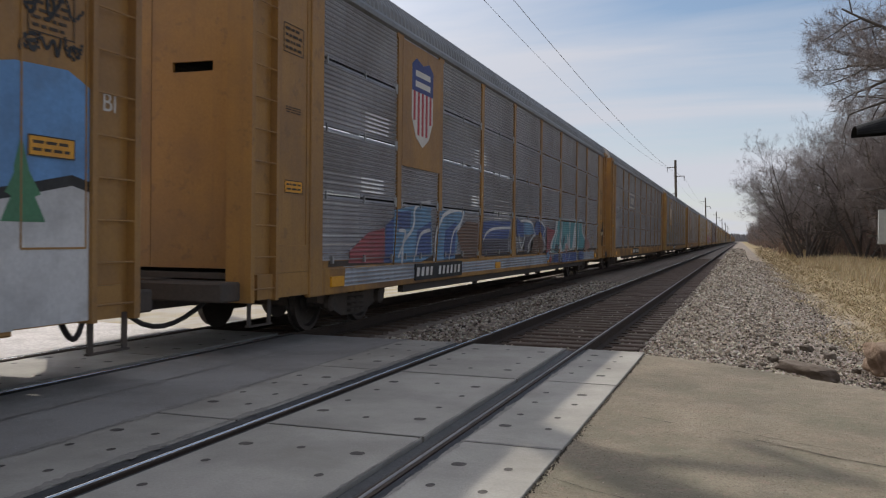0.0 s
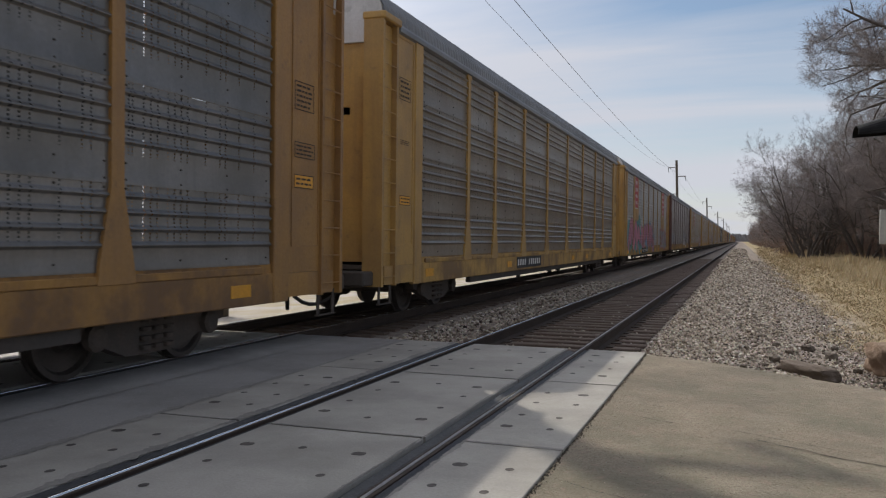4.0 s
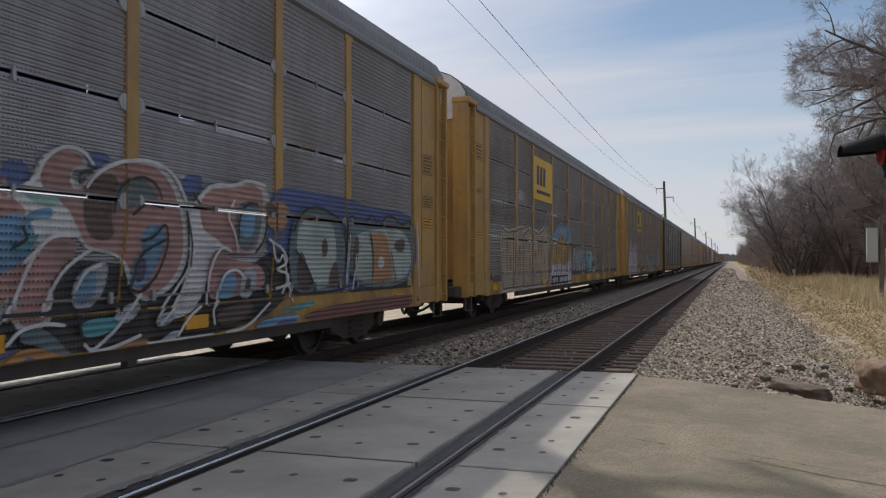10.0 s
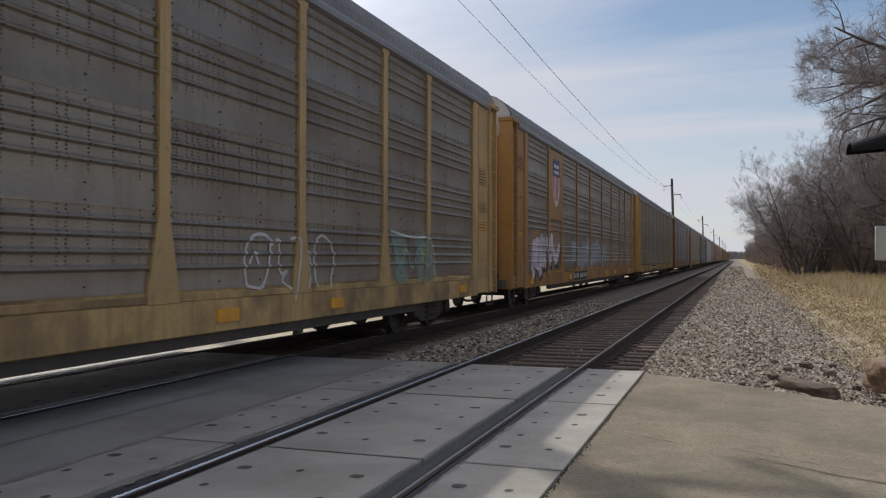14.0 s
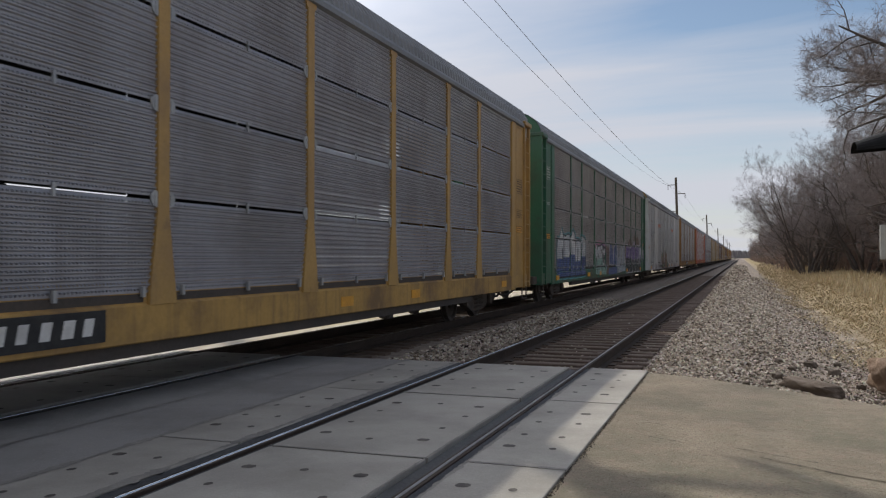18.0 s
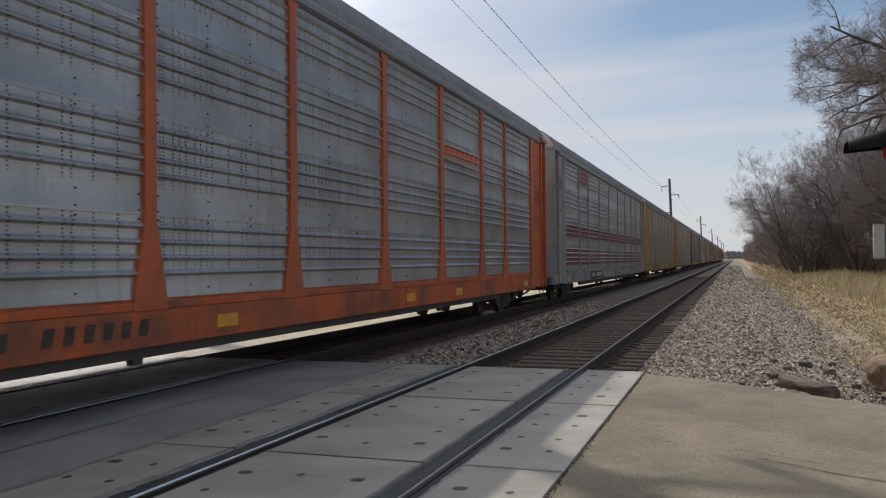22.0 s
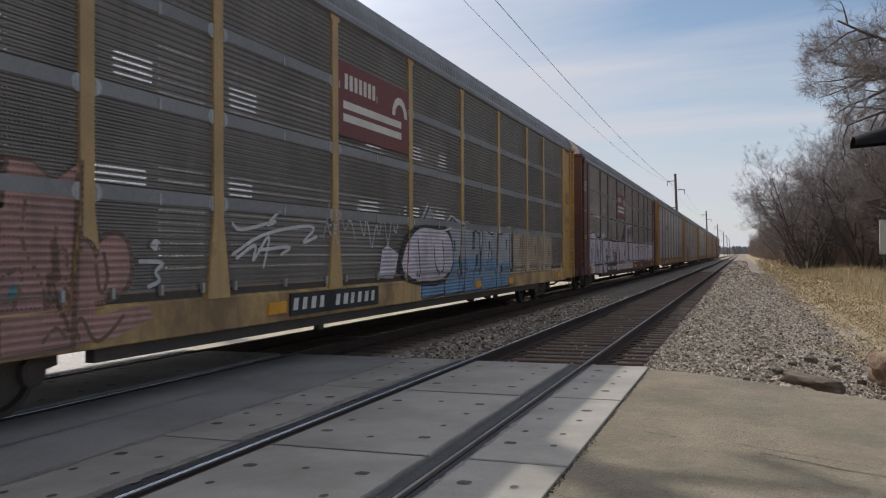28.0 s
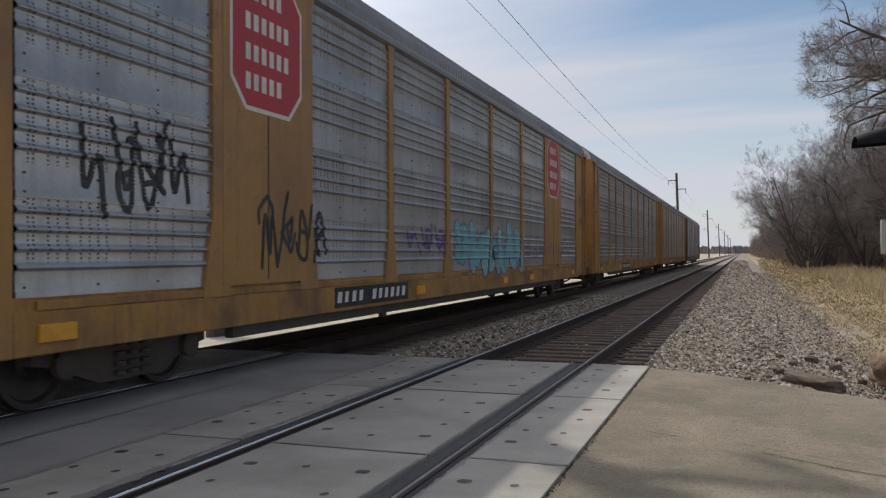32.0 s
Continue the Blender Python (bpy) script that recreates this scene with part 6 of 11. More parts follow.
def marks(root, y0, y1, z0, z1, count, material, x, seed=1, plate=None, rows=1, label="stencilled marks"):
    """Lettering that cannot be read, as upright bars; with a plate behind where there is one."""
    rng = random.Random(seed)
    if plate:
        bm = bmesh.new()
        box(bm, x - 0.02, y0, z0, x + 0.006, y1, z1)
        part("plate", bm, plate, root, "stencil plate on the side sill")
    bm = bmesh.new()
    rh = (z1 - z0) / rows
    for r in range(rows):
        w = (y1 - y0 - 0.1) / count
        for n in range(count):
            if n == count // 2 - 1 and count > 5 and rows == 1:
                continue
            a = y0 + 0.05 + n * w
            za, zb = z0 + rh * (r + 0.24), z0 + rh * (r + 0.78)
            lean = 0.22 * (zb - za) if rows == 1 else 0.0
            for v in box(bm, x + 0.0065, a, za, x + 0.0085, a + w * rng.uniform(0.42, 0.58), zb)[4:]:
                v.co.y += lean
    tagged(part("stencil", bm, material, root, label), kind="stuff")


def data_block(root, y0, y1, z0, z1, rows, material, x, seed, framed=True, back=None):
    """Small print that cannot be read: lines of short bars, with a thin frame and at times a coloured ground."""
    rng = random.Random(seed)
    if back:
        bm = bmesh.new()
        box(bm, x, y0, z0, x + 0.004, y1, z1)
        part("placard", bm, back, root, "small framed placard")
    bm = bmesh.new()
    if framed:
        t = 0.011
        for a, b, c, d in ((y0, y1, z0, z0 + t), (y0, y1, z1 - t, z1), (y0, y0 + t, z0 + t, z1 - t), (y1 - t, y1, z0 + t, z1 - t)):
            box(bm, x + 0.0045, a, c, x + 0.006, b, d)
    rh = (z1 - z0 - 0.05) / rows
    for r in range(rows):
        y, za = y0 + 0.045, z0 + 0.025 + rh * (r + 0.3)
        while y < y1 - 0.09:
            w = min(rng.uniform(0.04, 0.13), y1 - 0.045 - y)
            box(bm, x + 0.0045, y, za, x + 0.006, y + w, za + min(rh * 0.42, 0.035))
            y += w + 0.025
    tagged(part("stencil", bm, material, root, "small stencilled data block"), kind="stuff")


def flat_shape(name, root, pts, x, material, label="", thick=0.006):
    bm = bmesh.new()
    a = [bm.verts.new((x, y, z)) for y, z in pts]
    b = [bm.verts.new((x + thick, y, z)) for y, z in pts]
    bm.faces.new(b)
    bm.faces.new(a[::-1])
    for i in range(len(pts)):
        j = (i + 1) % len(pts)
        bm.faces.new((a[i], a[j], b[j], b[i]))
    return part(name, bm, material, root, label)


def rect(y0, y1, z0, z1):
    return [(y0, z0), (y1, z0), (y1, z1), (y0, z1)]


def flat_mat(name, c):
    return worn("sign_" + name, c, tuple(v * 0.7 + 0.02 for v in c), 0.5, grain=30, patch=1.5, amount=0.3, bump=0.04, streak=0.3)


RED, NAVY, PALE, SUN_Y = (0.42, 0.03, 0.045), (0.03, 0.05, 0.20), (0.66, 0.64, 0.60), (0.70, 0.46, 0.06)


def emblem(root, kind, bay, paint):
    """The railway's sign on one bay, in plain shapes of its colours."""
    y0, y1 = POSTS[bay] + 0.09, POSTS[bay + 1] - 0.09
    mid = (y0 + y1) / 2
    if kind in ("shield", "pale_shield"):
        flat_shape("sign_board", root, rect(y0, y1, 2.55, 4.62), XP + 0.004, paint_mat(paint), "painted board behind the emblem", 0.02)
        w = 0.52
        sh = [(mid - w, 4.30), (mid - w * 0.6, 4.42), (mid, 4.34), (mid + w * 0.6, 4.42), (mid + w, 4.30), (mid + w, 3.40), (mid + w * 0.6, 3.08), (mid, 2.92), (mid - w * 0.6, 3.08), (mid - w, 3.40)]
        flat_shape("emblem", root, sh, XP + 0.0245, flat_mat("pale", PALE), "shield-shaped emblem", 0.004)
        flat_shape("emblem_band", root, [(mid - w, 3.86), (mid + w, 3.86), (mid + w, 4.30), (mid + w * 0.6, 4.42), (mid, 4.34), (mid - w * 0.6, 4.42), (mid - w, 4.30)], XP + 0.0287, flat_mat("navy", NAVY), "dark blue band", 0.003)
        for z in (4.12, 3.94):
            flat_shape("emblem_letters", root, rect(mid - w * 0.7, mid + w * 0.7, z, z + 0.10), XP + 0.032, flat_mat("pale", PALE), "", 0.002)
        if kind == "shield":
            for i in range(5):
                yy = mid - w * 0.85 + i * w * 0.38
                flat_shape("emblem_stripe", root, rect(yy, yy + w * 0.17, 3.36 if i in (0, 4) else 3.12, 3.86), XP + 0.0287, flat_mat("red", RED), "red stripe", 0.003)
    elif kind == "box":
        flat_shape("sign_board", root, rect(y0 + 0.1, y1 - 0.1, 2.98, 3.68), XP + 0.004, flat_mat("pale", PALE), "small pale sign board", 0.01)
        flat_shape("sign_board", root, rect(y0 + 0.17, y1 - 0.17, 3.04, 3.62), XP + 0.0145, flat_mat("slate", (0.20, 0.20, 0.22)), "", 0.003)
        for i in range(3):
            flat_shape("emblem_letters", root, rect(mid - 0.62 + 0.45 * i, mid - 0.30 + 0.45 * i, 3.16, 3.50), XP + 0.018, flat_mat("pale", PALE), "", 0.003)
    elif kind in ("yellow_board", "plain_board"):
        z0 = 3.15 if kind == "yellow_board" else 2.98
        flat_shape("sign_board", root, rect(y0, y1, z0, 4.38), XP + 0.004, flat_mat("sun", SUN_Y) if kind == "yellow_board" else flat_mat("tan_board", (0.42, 0.24, 0.085)), "faded yellow sign board", 0.015)
        if kind == "yellow_board":
            for i in range(3):
                a = y0 + 0.32 + i * 0.44
                flat_shape("emblem_letters", root, [(a, 3.58), (a + 0.30, 3.58), (a + 0.36, 4.14), (a + 0.06, 4.14)], XP + 0.0195, flat_mat("ink", (0.03, 0.03, 0.04)), "dark slanted emblem form", 0.003)
            flat_shape("emblem_letters", root, rect(y0 + 0.32, y1 - 0.3, 3.34, 3.44), XP + 0.0195, flat_mat("ink", (0.03, 0.03, 0.04)), "", 0.003)
    elif kind == "red_board":
        flat_shape("sign_board", root, rect(y0, y1, 3.05, 4.64), XP + 0.004, flat_mat("rail_red", (0.24, 0.05, 0.055)), "red sign board with pale lettering", 0.015)
        for i, z in enumerate((4.2, 3.75, 3.3)):
            for q in range(8 - i):
                a = y0 + 0.2 + q * 0.2
                flat_shape("emblem_letters", root, rect(a, a + 0.12, z, z + 0.2), XP + 0.0195, flat_mat("pale", PALE), "", 0.003)
    elif kind == "maroon_board":
        flat_shape("sign_board", root, rect(y0, y1, 3.05, 4.10), XP + 0.004, flat_mat("oxide", (0.16, 0.035, 0.03)), "oxide red sign board with pale bars", 0.015)
        for q in range(7):
            a = y0 + 0.2 + q * 0.16
            flat_shape("emblem_letters", root, rect(a, a + 0.10, 3.72, 3.94), XP + 0.0195, flat_mat("pale", PALE), "", 0.003)
        for z in (3.44, 3.26):
            flat_shape("emblem_bar", root, rect(y0 + 0.15, y1 - 0.35, z, z + 0.11), XP + 0.0195, flat_mat("pale", PALE), "", 0.003)
        for q in range(7):
            a0, a1 = math.pi * q / 7, math.pi * (q + 1) / 7
            cy, cz = y1 - 0.42, 3.62
            flat_shape("emblem_arc", root, [(cy + r * math.cos(t), cz + r * math.sin(t)) for r, t in ((0.2, a0), (0.32, a0), (0.32, a1), (0.2, a1))], XP + 0.023, flat_mat("pale", PALE), "", 0.003)
    elif kind == "octagon":
        flat_shape("sign_board", root, rect(y0, y1, WALL0, WALL1), XP + 0.004, paint_mat(paint), "full-height painted panel", 0.02)
        flat_shape("seam", root, rect(mid - 0.012, mid + 0.012, WALL0 + 0.05, 3.0), XP + 0.0245, M_DARKMARK, "", 0.003)
        for s, c, x in ((0.80, PALE, 0.0245), (0.75, RED, 0.029)):
            h, k = s * 1.06, 0.62
            pts = [(mid - s * k, 3.85 - h), (mid + s * k, 3.85 - h), (mid + s, 3.85 - h * k), (mid + s, 3.85 + h * k), (mid + s * k, 3.85 + h), (mid - s * k, 3.85 + h), (mid - s, 3.85 + h * k), (mid - s, 3.85 - h * k)]
            pts = [(y, min(z, 4.66)) for y, z in pts]
            flat_shape("emblem", root, pts, XP + x, flat_mat("pale" if c == PALE else "red", c), "red eight-sided emblem with a pale rim", 0.004)
        for i, z in enumerate((4.35, 4.0, 3.65, 3.32)):
            for q in range(6 if i in (1, 2) else 5):
                a = mid - 0.5 + q * 0.17
                flat_shape("emblem_letters", root, rect(a, a + 0.1, z - 0.08, z + 0.11), XP + 0.0335, flat_mat("pale", PALE), "", 0.002)
    elif kind == "swoosh":
        c = flat_mat("orange", (0.60, 0.12, 0.03))
        for q in range(7):
            a = y0 + 0.12 + q * 0.325
            sprayed("emblem_letters", root, [[(a, 3.44), (a + 0.25, 3.44), (a + 0.33, 3.60), (a + 0.08, 3.60)]], c, 0, "orange slanted emblem form")
        sprayed("emblem_bar", root, [[(y0 + 0.15, 3.37), (y1 - 0.15, 3.385), (y1 - 0.15, 3.42), (y0 + 0.20, 3.41)]], flat_mat("pale_orange", (0.52, 0.22, 0.12)), 0)
        sprayed("emblem_bar", root, [[(y0 + 0.05, 3.31), (y0 + 1.5, 3.29), (y0 + 1.0, 3.33), (y0 + 0.05, 3.35)]], flat_mat("ink", (0.03, 0.03, 0.04)), 0)
    elif kind == "dark_bars":
        for q, (tall, wide) in enumerate(((0.34, 0.13), (0.24, 0.15), (0.24, 0.10), (0.24, 0.10), (0.24, 0.15), (0.24, 0.21), (0.24, 0.15), (0.24, 0.15))):
            a = y0 + 0.12 + q * 0.30
            sprayed("emblem_letters", root, [[(a, 3.14), (a + wide, 3.14), (a + wide + 0.03, 3.14 + tall), (a + 0.03, 3.14 + tall)]], flat_mat("ink", (0.03, 0.03, 0.04)), 0, "dark upright emblem form")
    elif kind == "stripes":
        c = flat_mat("stripe_red", (0.20, 0.035, 0.042))
        for b in range(9):
            a0, a1 = POSTS[b] + 0.10, POSTS[b + 1] - 0.10
            for z, h in ((1.18, 0.11), (1.32, 0.10), (1.46, 0.11), (1.62, 0.10), (2.15, 0.11), (2.30, 0.11), (2.44, 0.09)):
                sprayed("wall_stripe", root, [rect(a0, a1, z, z + h)], c, 0, "dark red stripe")
        flat_shape("sign_board", root, rect(POSTS[1] + 0.1, POSTS[2] - 0.1, 4.1, 4.6), XP + 0.004, c, "red name board", 0.006)


def end_flip(y):
    return PITCH - y


def autorack(spec, seed=0):
    """One enclosed car carrier: walls in bays, roof, ends, sills, trucks."""
    body, wall, style = spec["body"], spec["wall"], spec.get("style", "fine")
    mat_b = paint_mat(body)
    mat_e = paint_mat(spec.get("ends", body))
    mat_s = sill_mat(spec.get("sill", body))
    mat_w = wall_mat(wall, style)
    POSTS[:] = spec.get("posts", USUAL_POSTS)
    REGIONS[:] = regions("boarded" if spec.get("sign") == "octagon" or "smooth" in spec else style, spec.get("grimy", False))
    root = thing("autorack_car", (FAR_MID, 0, 0), spec["label"], "railway car", "cars of the train")
    pieces_under, bearer = shared("under", frame_meshes)
    for name, me in pieces_under:
        place(name, me, root)
    for y in POSTS[1:-1]:
        place("cross_bearer", bearer, root, (0, y, 0))
    for s in (1, -1):
        place("side_sill", shared(("sill", s, spec.get("sill", body)), lambda: sill_mesh(mat_s, s)), root)
        place("lower_rail", shared(("lower", s, body == "orange"), lambda: lower_rail_mesh(s, 0.475 if body == "orange" else 0.448)), root, (0, 0, 0), "dark lower rail below the painted sill")
        place("top_chord", shared(("chord", s), lambda: chord_mesh(s, M_ROOF)), root)
    place("roof", shared("roof", roof_mesh), root, (0, 0, 0), "ribbed grey sheet-metal roof")
    # walls
    slit = random.Random(100 + seed)
    levels = [(WALL0 + 0.915 * i, WALL0 + 0.915 * (i + 1) - (0.035 if i < 3 else 0)) for i in range(4)] if style == "fine" else list(RIBBED_SHEETS)
    for a, b in zip(POSTS, POSTS[1:]):
        w = b - a - 0.10
        for z0, z1 in levels:
            h = round(z1 - z0, 3)
            place("wall_panel", shared(("panel", round(w, 2), h, style, wall), lambda: rib_panel(w, 0, h, style, mat_w)), root, (XP, a + 0.05, z0))
        if style != "fine":
            continue
        # the wall beyond: here and there a slit or a broken sheet lets daylight through
        wide = b - a - 0.012
        pick = slit.choice((0, 1, 2, 3, 3, 4, 5, 6) if seed < 4 else (0, 0, 0, 1, 6, 6))
        pierced = slit.random() < 0.4
        # unpierced far sheets swap the wall colour for the dark interior one
        o = place("wall_panel", shared(("far", round(wide, 2), pick, wall, style, pierced), lambda: far_wall_mesh(wide, pick, mat_w if pierced else M_DARK_INSIDE)), root, (-XP, b, WALL0))
        o.rotation_euler = (0, 0, math.pi)
    if style != "fine":
        long = POSTS[-1] - POSTS[0]
        o = place("far_wall", shared(("far", long), lambda: far_wall_mesh(long, 0, M_DARK_INSIDE)), root, (-XP, POSTS[-1], WALL0), "wall on the far side, coloured dark as the unlit interior")
        o.rotation_euler = (0, 0, math.pi)
    place("wall_hardware", shared(("fixings", style, POSTS[1]), lambda: fixings_mesh(style)), root, (0, 0, 0), "rows of small steel clips" if style == "fine" else "rows of small dark bolts")["kind"] = "stuff"
    for a, b in zip(POSTS, POSTS[1:]):
        w = round(b - a - 0.50, 2)
        if spec.get("grimy"):
            place("foot_rail", shared(("foot", w, "grimy"), lambda: foot_mesh(w, M_GRIME, 0.10, 0.87, 1.036)), root, (XS + 0.001, (a + b) / 2, 0), "broad dark grimy rail under the wall sheet")
        elif style == "fine":
            place("foot_rail", shared(("foot", w), lambda: foot_mesh(w, M_UNDER, 0.012, 0.945, 1.036)), root, (XS - 0.0285, (a + b) / 2, 0), "dark grimy rail under the wall sheet")
        else:
            place("foot_rail", shared(("foot", w, body), lambda: foot_mesh(w, mat_s, 0.03, 0.93, 1.006)), root, (XS + 0.001, (a + b) / 2, 0))
    flare = 0.12 if style == "fine" else 0.17
    for y in POSTS[1:-1]:
        rusty = M_RUSTFOOT if wall == "bright" and body == "ochre" else None
        p = shared(("post", body, flare, rusty is None), lambda: post_mesh(mat_b, flare, WALL1, rusty))
        place("post", p, root, (XO, y, 0))
    for lev in (2.72,):
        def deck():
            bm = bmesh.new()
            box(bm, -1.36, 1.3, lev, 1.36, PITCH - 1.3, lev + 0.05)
            return mesh_of("inner_deck", bm, M_DARK_INSIDE)
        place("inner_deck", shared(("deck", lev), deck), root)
    # ends
    top = spec.get("cap", "white")
    ends = spec.get("ends", body)
    for flip in (False, True):
        turn = {(1, False): Matrix(), (1, True): Matrix.Translation((0, PITCH, 0)) @ Matrix.Diagonal((1, -1, 1, 1)),
                (-1, False): Matrix.Diagonal((-1, 1, 1, 1)), (-1, True): Matrix.Translation((0, PITCH, 0)) @ Matrix.Rotation(math.pi, 4, "Z")}
        for kind in CORNER:
            for s in (1, -1):
                if s < 0 and kind in ("plate_rim", "pillar_cap", "stile_inner", "stile_outer"):
                    continue
                ob = place(kind, shared((kind, ends), lambda: corner_mesh(mat_e, kind)), root)
                ob.matrix_basis = turn[s, flip]
                if kind == "pillar_back" and s > 0:
                    for q in range(11):
                        place("rung", shared(("rung", ends), lambda: rung_mesh(mat_e)), ob, (0, 0, 0.75 + 0.37 * q))
        for s in (1, -1):
            for kind in ("door_sheet", "door_hinge"):
                ob = place(kind, shared((kind, ends, s), lambda: door_mesh(mat_e, s, kind)), root)
                ob.matrix_basis = turn[1, flip]
            place("end_sill", shared(("end_sill", s, flip, ends), lambda: end_sill_mesh(s, flip, mat_e)), root)
        place("end_cap", shared(("cap", top, flip), lambda: end_cap_mesh(paint_mat(top), end_flip(0.82) if flip else 0.82)), root, (0, 0, 0), top + " rounded end above the doors")
        place("coupler", shared(("coupler", flip), lambda: coupler_mesh(flip)), root)
        place("air_hose", shared(("hose", flip), lambda: hose_mesh(flip)), root, (0, 0, 0), "sagging black air hose")
        place("step", shared(("step", flip), lambda: step_mesh(flip)), root)
        # trucks
        y = end_flip(4.25) if flip else 4.25
        tr = new("truck")
        tr.parent, tr.location = root, (0, y, 0)
        place("bolster", BOLSTER, tr)
        f1 = place("side_frame", SIDE_FRAME, tr, (1.02, 0, 0))
        f2 = place("side_frame", SIDE_FRAME, tr, (-1.02, 0, 0))
        f2.rotation_euler = (0, 0, math.pi)
        for d in (-0.89, 0.89):
            place("axle", AXLE, tr, (0, d, 0.422))
            for s in (1, -1):
                o = place("wheel", WHEEL, tr, (0.7525 * s, d, 0.422))
                o.rotation_euler = (0, 0, 0 if s > 0 else math.pi)
    # reflectors, plate and small stencils
    painted = "mural" in spec or "blocks" in spec or "pieces" in spec

    def reflector():
        bm = bmesh.new()
        box(bm, XS + 0.0005, -0.20, 0.68, XS + (0.026 if painted else 0.006), 0.20, 0.82)
        return mesh_of("reflector", bm, M_REFLECT)
    for y in spec.get("reflect", (2.95, 8.6, 11.3, 16.9, 19.6, 25.4)):
        if spec.get("plate") != "none" and -0.25 < y - spec.get("plate_y", 9.3) < spec.get("plate_len", 2.7) + 0.25:
            continue
        place("reflector", shared(("reflector", painted), reflector), root, (0, y, 0), "amber reflective strip")
    mark = M_WHITEMARK if body in ("maroon", "black", "green") else M_DARKMARK
    data_block(root, 1.45, 1.95, 3.62, 3.98, 4, mark, 1.452, 3)
    data_block(root, 1.47, 1.93, 2.86, 3.00, 3, mark, 1.452, 5, framed=False)
    data_block(root, 1.50, 1.95, 1.90, 2.06, 2, M_DARKMARK, 1.452, 6, back=M_REFLECT)
    data_block(root, PITCH - 2.0, PITCH - 1.50, 2.96, 3.32, 5, mark, 1.452, 7)
    if seed > 1:
        data_block(root, PITCH - 2.0, PITCH - 1.47, 2.36, 2.56, 3, M_DARKMARK, 1.452, 9)
    data_block(root, PITCH - 2.0, PITCH - 1.50, 1.98, 2.15, 2, M_DARKMARK, 1.452 + (0.012 if seed == 1 else 0.0), 10, back=M_REFLECT)
    if spec.get("plate") != "none":
        y = spec.get("plate_y", 9.3)
        plated = spec.get("plate", "black") == "black"
        span = spec.get("plate_len", 2.7)
        marks(root, y, y + span, SILL0 + 0.055, SILL1 - 0.01, 11 if span > 2 else 3, M_WHITEMARK if plated or body in ("maroon", "black") else M_DARKMARK, XS + (0.022 if "mural" in spec else 0.004), 21 + seed, M_BLACKPLATE if plated else None, label="stencilled reporting marks as plain bars")
    for n in spec.get("smooth", ()):
        def sheet(wide=POSTS[n + 1] - POSTS[n] - 0.16):
            bm = bmesh.new()
            extrude_profile(bm, [(0.004, WALL0 - 0.08), (0.019, WALL0 - 0.076), (0.019, WALL1 - 0.04), (0.004, WALL1 - 0.03)], 0, wide)
            for i in range(5):
                for z in (1.25, 2.77, 3.30, 3.52, 4.5):
                    tube(bm, (0.019, 0.16 + i * (wide - 0.32) / 4, z), (0.023, 0.16 + i * (wide - 0.32) / 4, z), 0.012, 0.01, 6)
            return mesh_of("smooth_panel", bm, mat_b)
        place("smooth_panel", sheet(), root, (XP, POSTS[n] + 0.08, 0), "smooth painted sheet with rows of bolts")
    for n in spec.get("slotted", ()):
        # slots are solid black bars; the dark inside them is put into colour
        bm = bmesh.new()
        y = POSTS[n] + 0.32
        while y < POSTS[n + 1] - 0.5:
            box(bm, XS - 0.01, y, 1.004, XS + 0.004, y + 0.17, 1.034)
            y += 0.34
        part("slot_row", bm, M_BLACKPLATE, root, "row of black bars drawn as shaded slots along the wall foot")
    if "checker" in spec:
        a, b = spec["checker"]
        flat_shape("strip", root, rect(a, b, 0.965, 1.065), XS + 0.002, flat_mat("tan", (0.42, 0.32, 0.20)), "red and white reflective strip", 0.004)
        for q in range(int((b - a) / 0.30)):
            flat_shape("strip_square", root, rect(a + 0.30 * q, a + 0.30 * q + 0.15, 0.968, 1.062), XS + 0.0062, flat_mat("strip_red", (0.34, 0.06, 0.035)), "", 0.003)
    if spec.get("strips"):
        for a, b in zip(POSTS, POSTS[1:]):
            for z in (1.90, 2.81, 3.73):
                flat_shape("joint_strip", root, rect(a + 0.09, b - 0.09, z - 0.02, z + 0.11), XP + 0.003, M_ROOF, "pale galvanised strip", 0.008)
    if "sign" in spec:
        for b in spec.get("bays", (1,)):
            emblem(root, spec["sign"], b, body)
    if "mural" in spec:
        m = Mural(root)
        MURALS[spec["mural"]](m)
        if spec["mural"] * 10 in MURALS and spec["mural"]:
            MURALS[spec["mural"] * 10](m)
        m.flush()
    for args in spec.get("pieces", ()):
        piece(root, **args)
    for args in spec.get("blocks", ()):
        block(root, **args)
    for args in spec.get("tags", ()):
        tag(root, **args)
    return root


def rack(body, wall, style="fine", words="", **more):
    names = {"yellow": "yellow", "ochre": "orange-yellow", "cream": "cream-yellow", "maroon": "maroon", "black": "black", "green": "dark green", "white": "white", "orange": "bright orange", "grey": "silver-grey"}
    label = names[body] + " autorack rail car " + (words or "with weathered ribbed walls")
    return dict(body=body, wall=wall, style=style, label=label, **more)


def P(seed, y0, y1, z0, z1, fill, line, **k):
    return dict(seed=seed, y0=y0, y1=y1, z0=z0, z1=z1, fill=fill, line=line, **k)


def T(seed, y0, y1, z0, z1, colour, **k):
    return dict(seed=seed, y0=y0, y1=y1, z0=z0, z1=z1, colour=colour, **k)


def round_form(pts):
    """Rounds a closed form by cutting its corners twice."""
    for _ in range(2):
        out = []
        for a, b in zip(pts, pts[1:] + pts[:1]):
            out += [(a[0] * 0.75 + b[0] * 0.25, a[1] * 0.75 + b[1] * 0.25), (a[0] * 0.25 + b[0] * 0.75, a[1] * 0.25 + b[1] * 0.75)]
        pts = out
    return pts


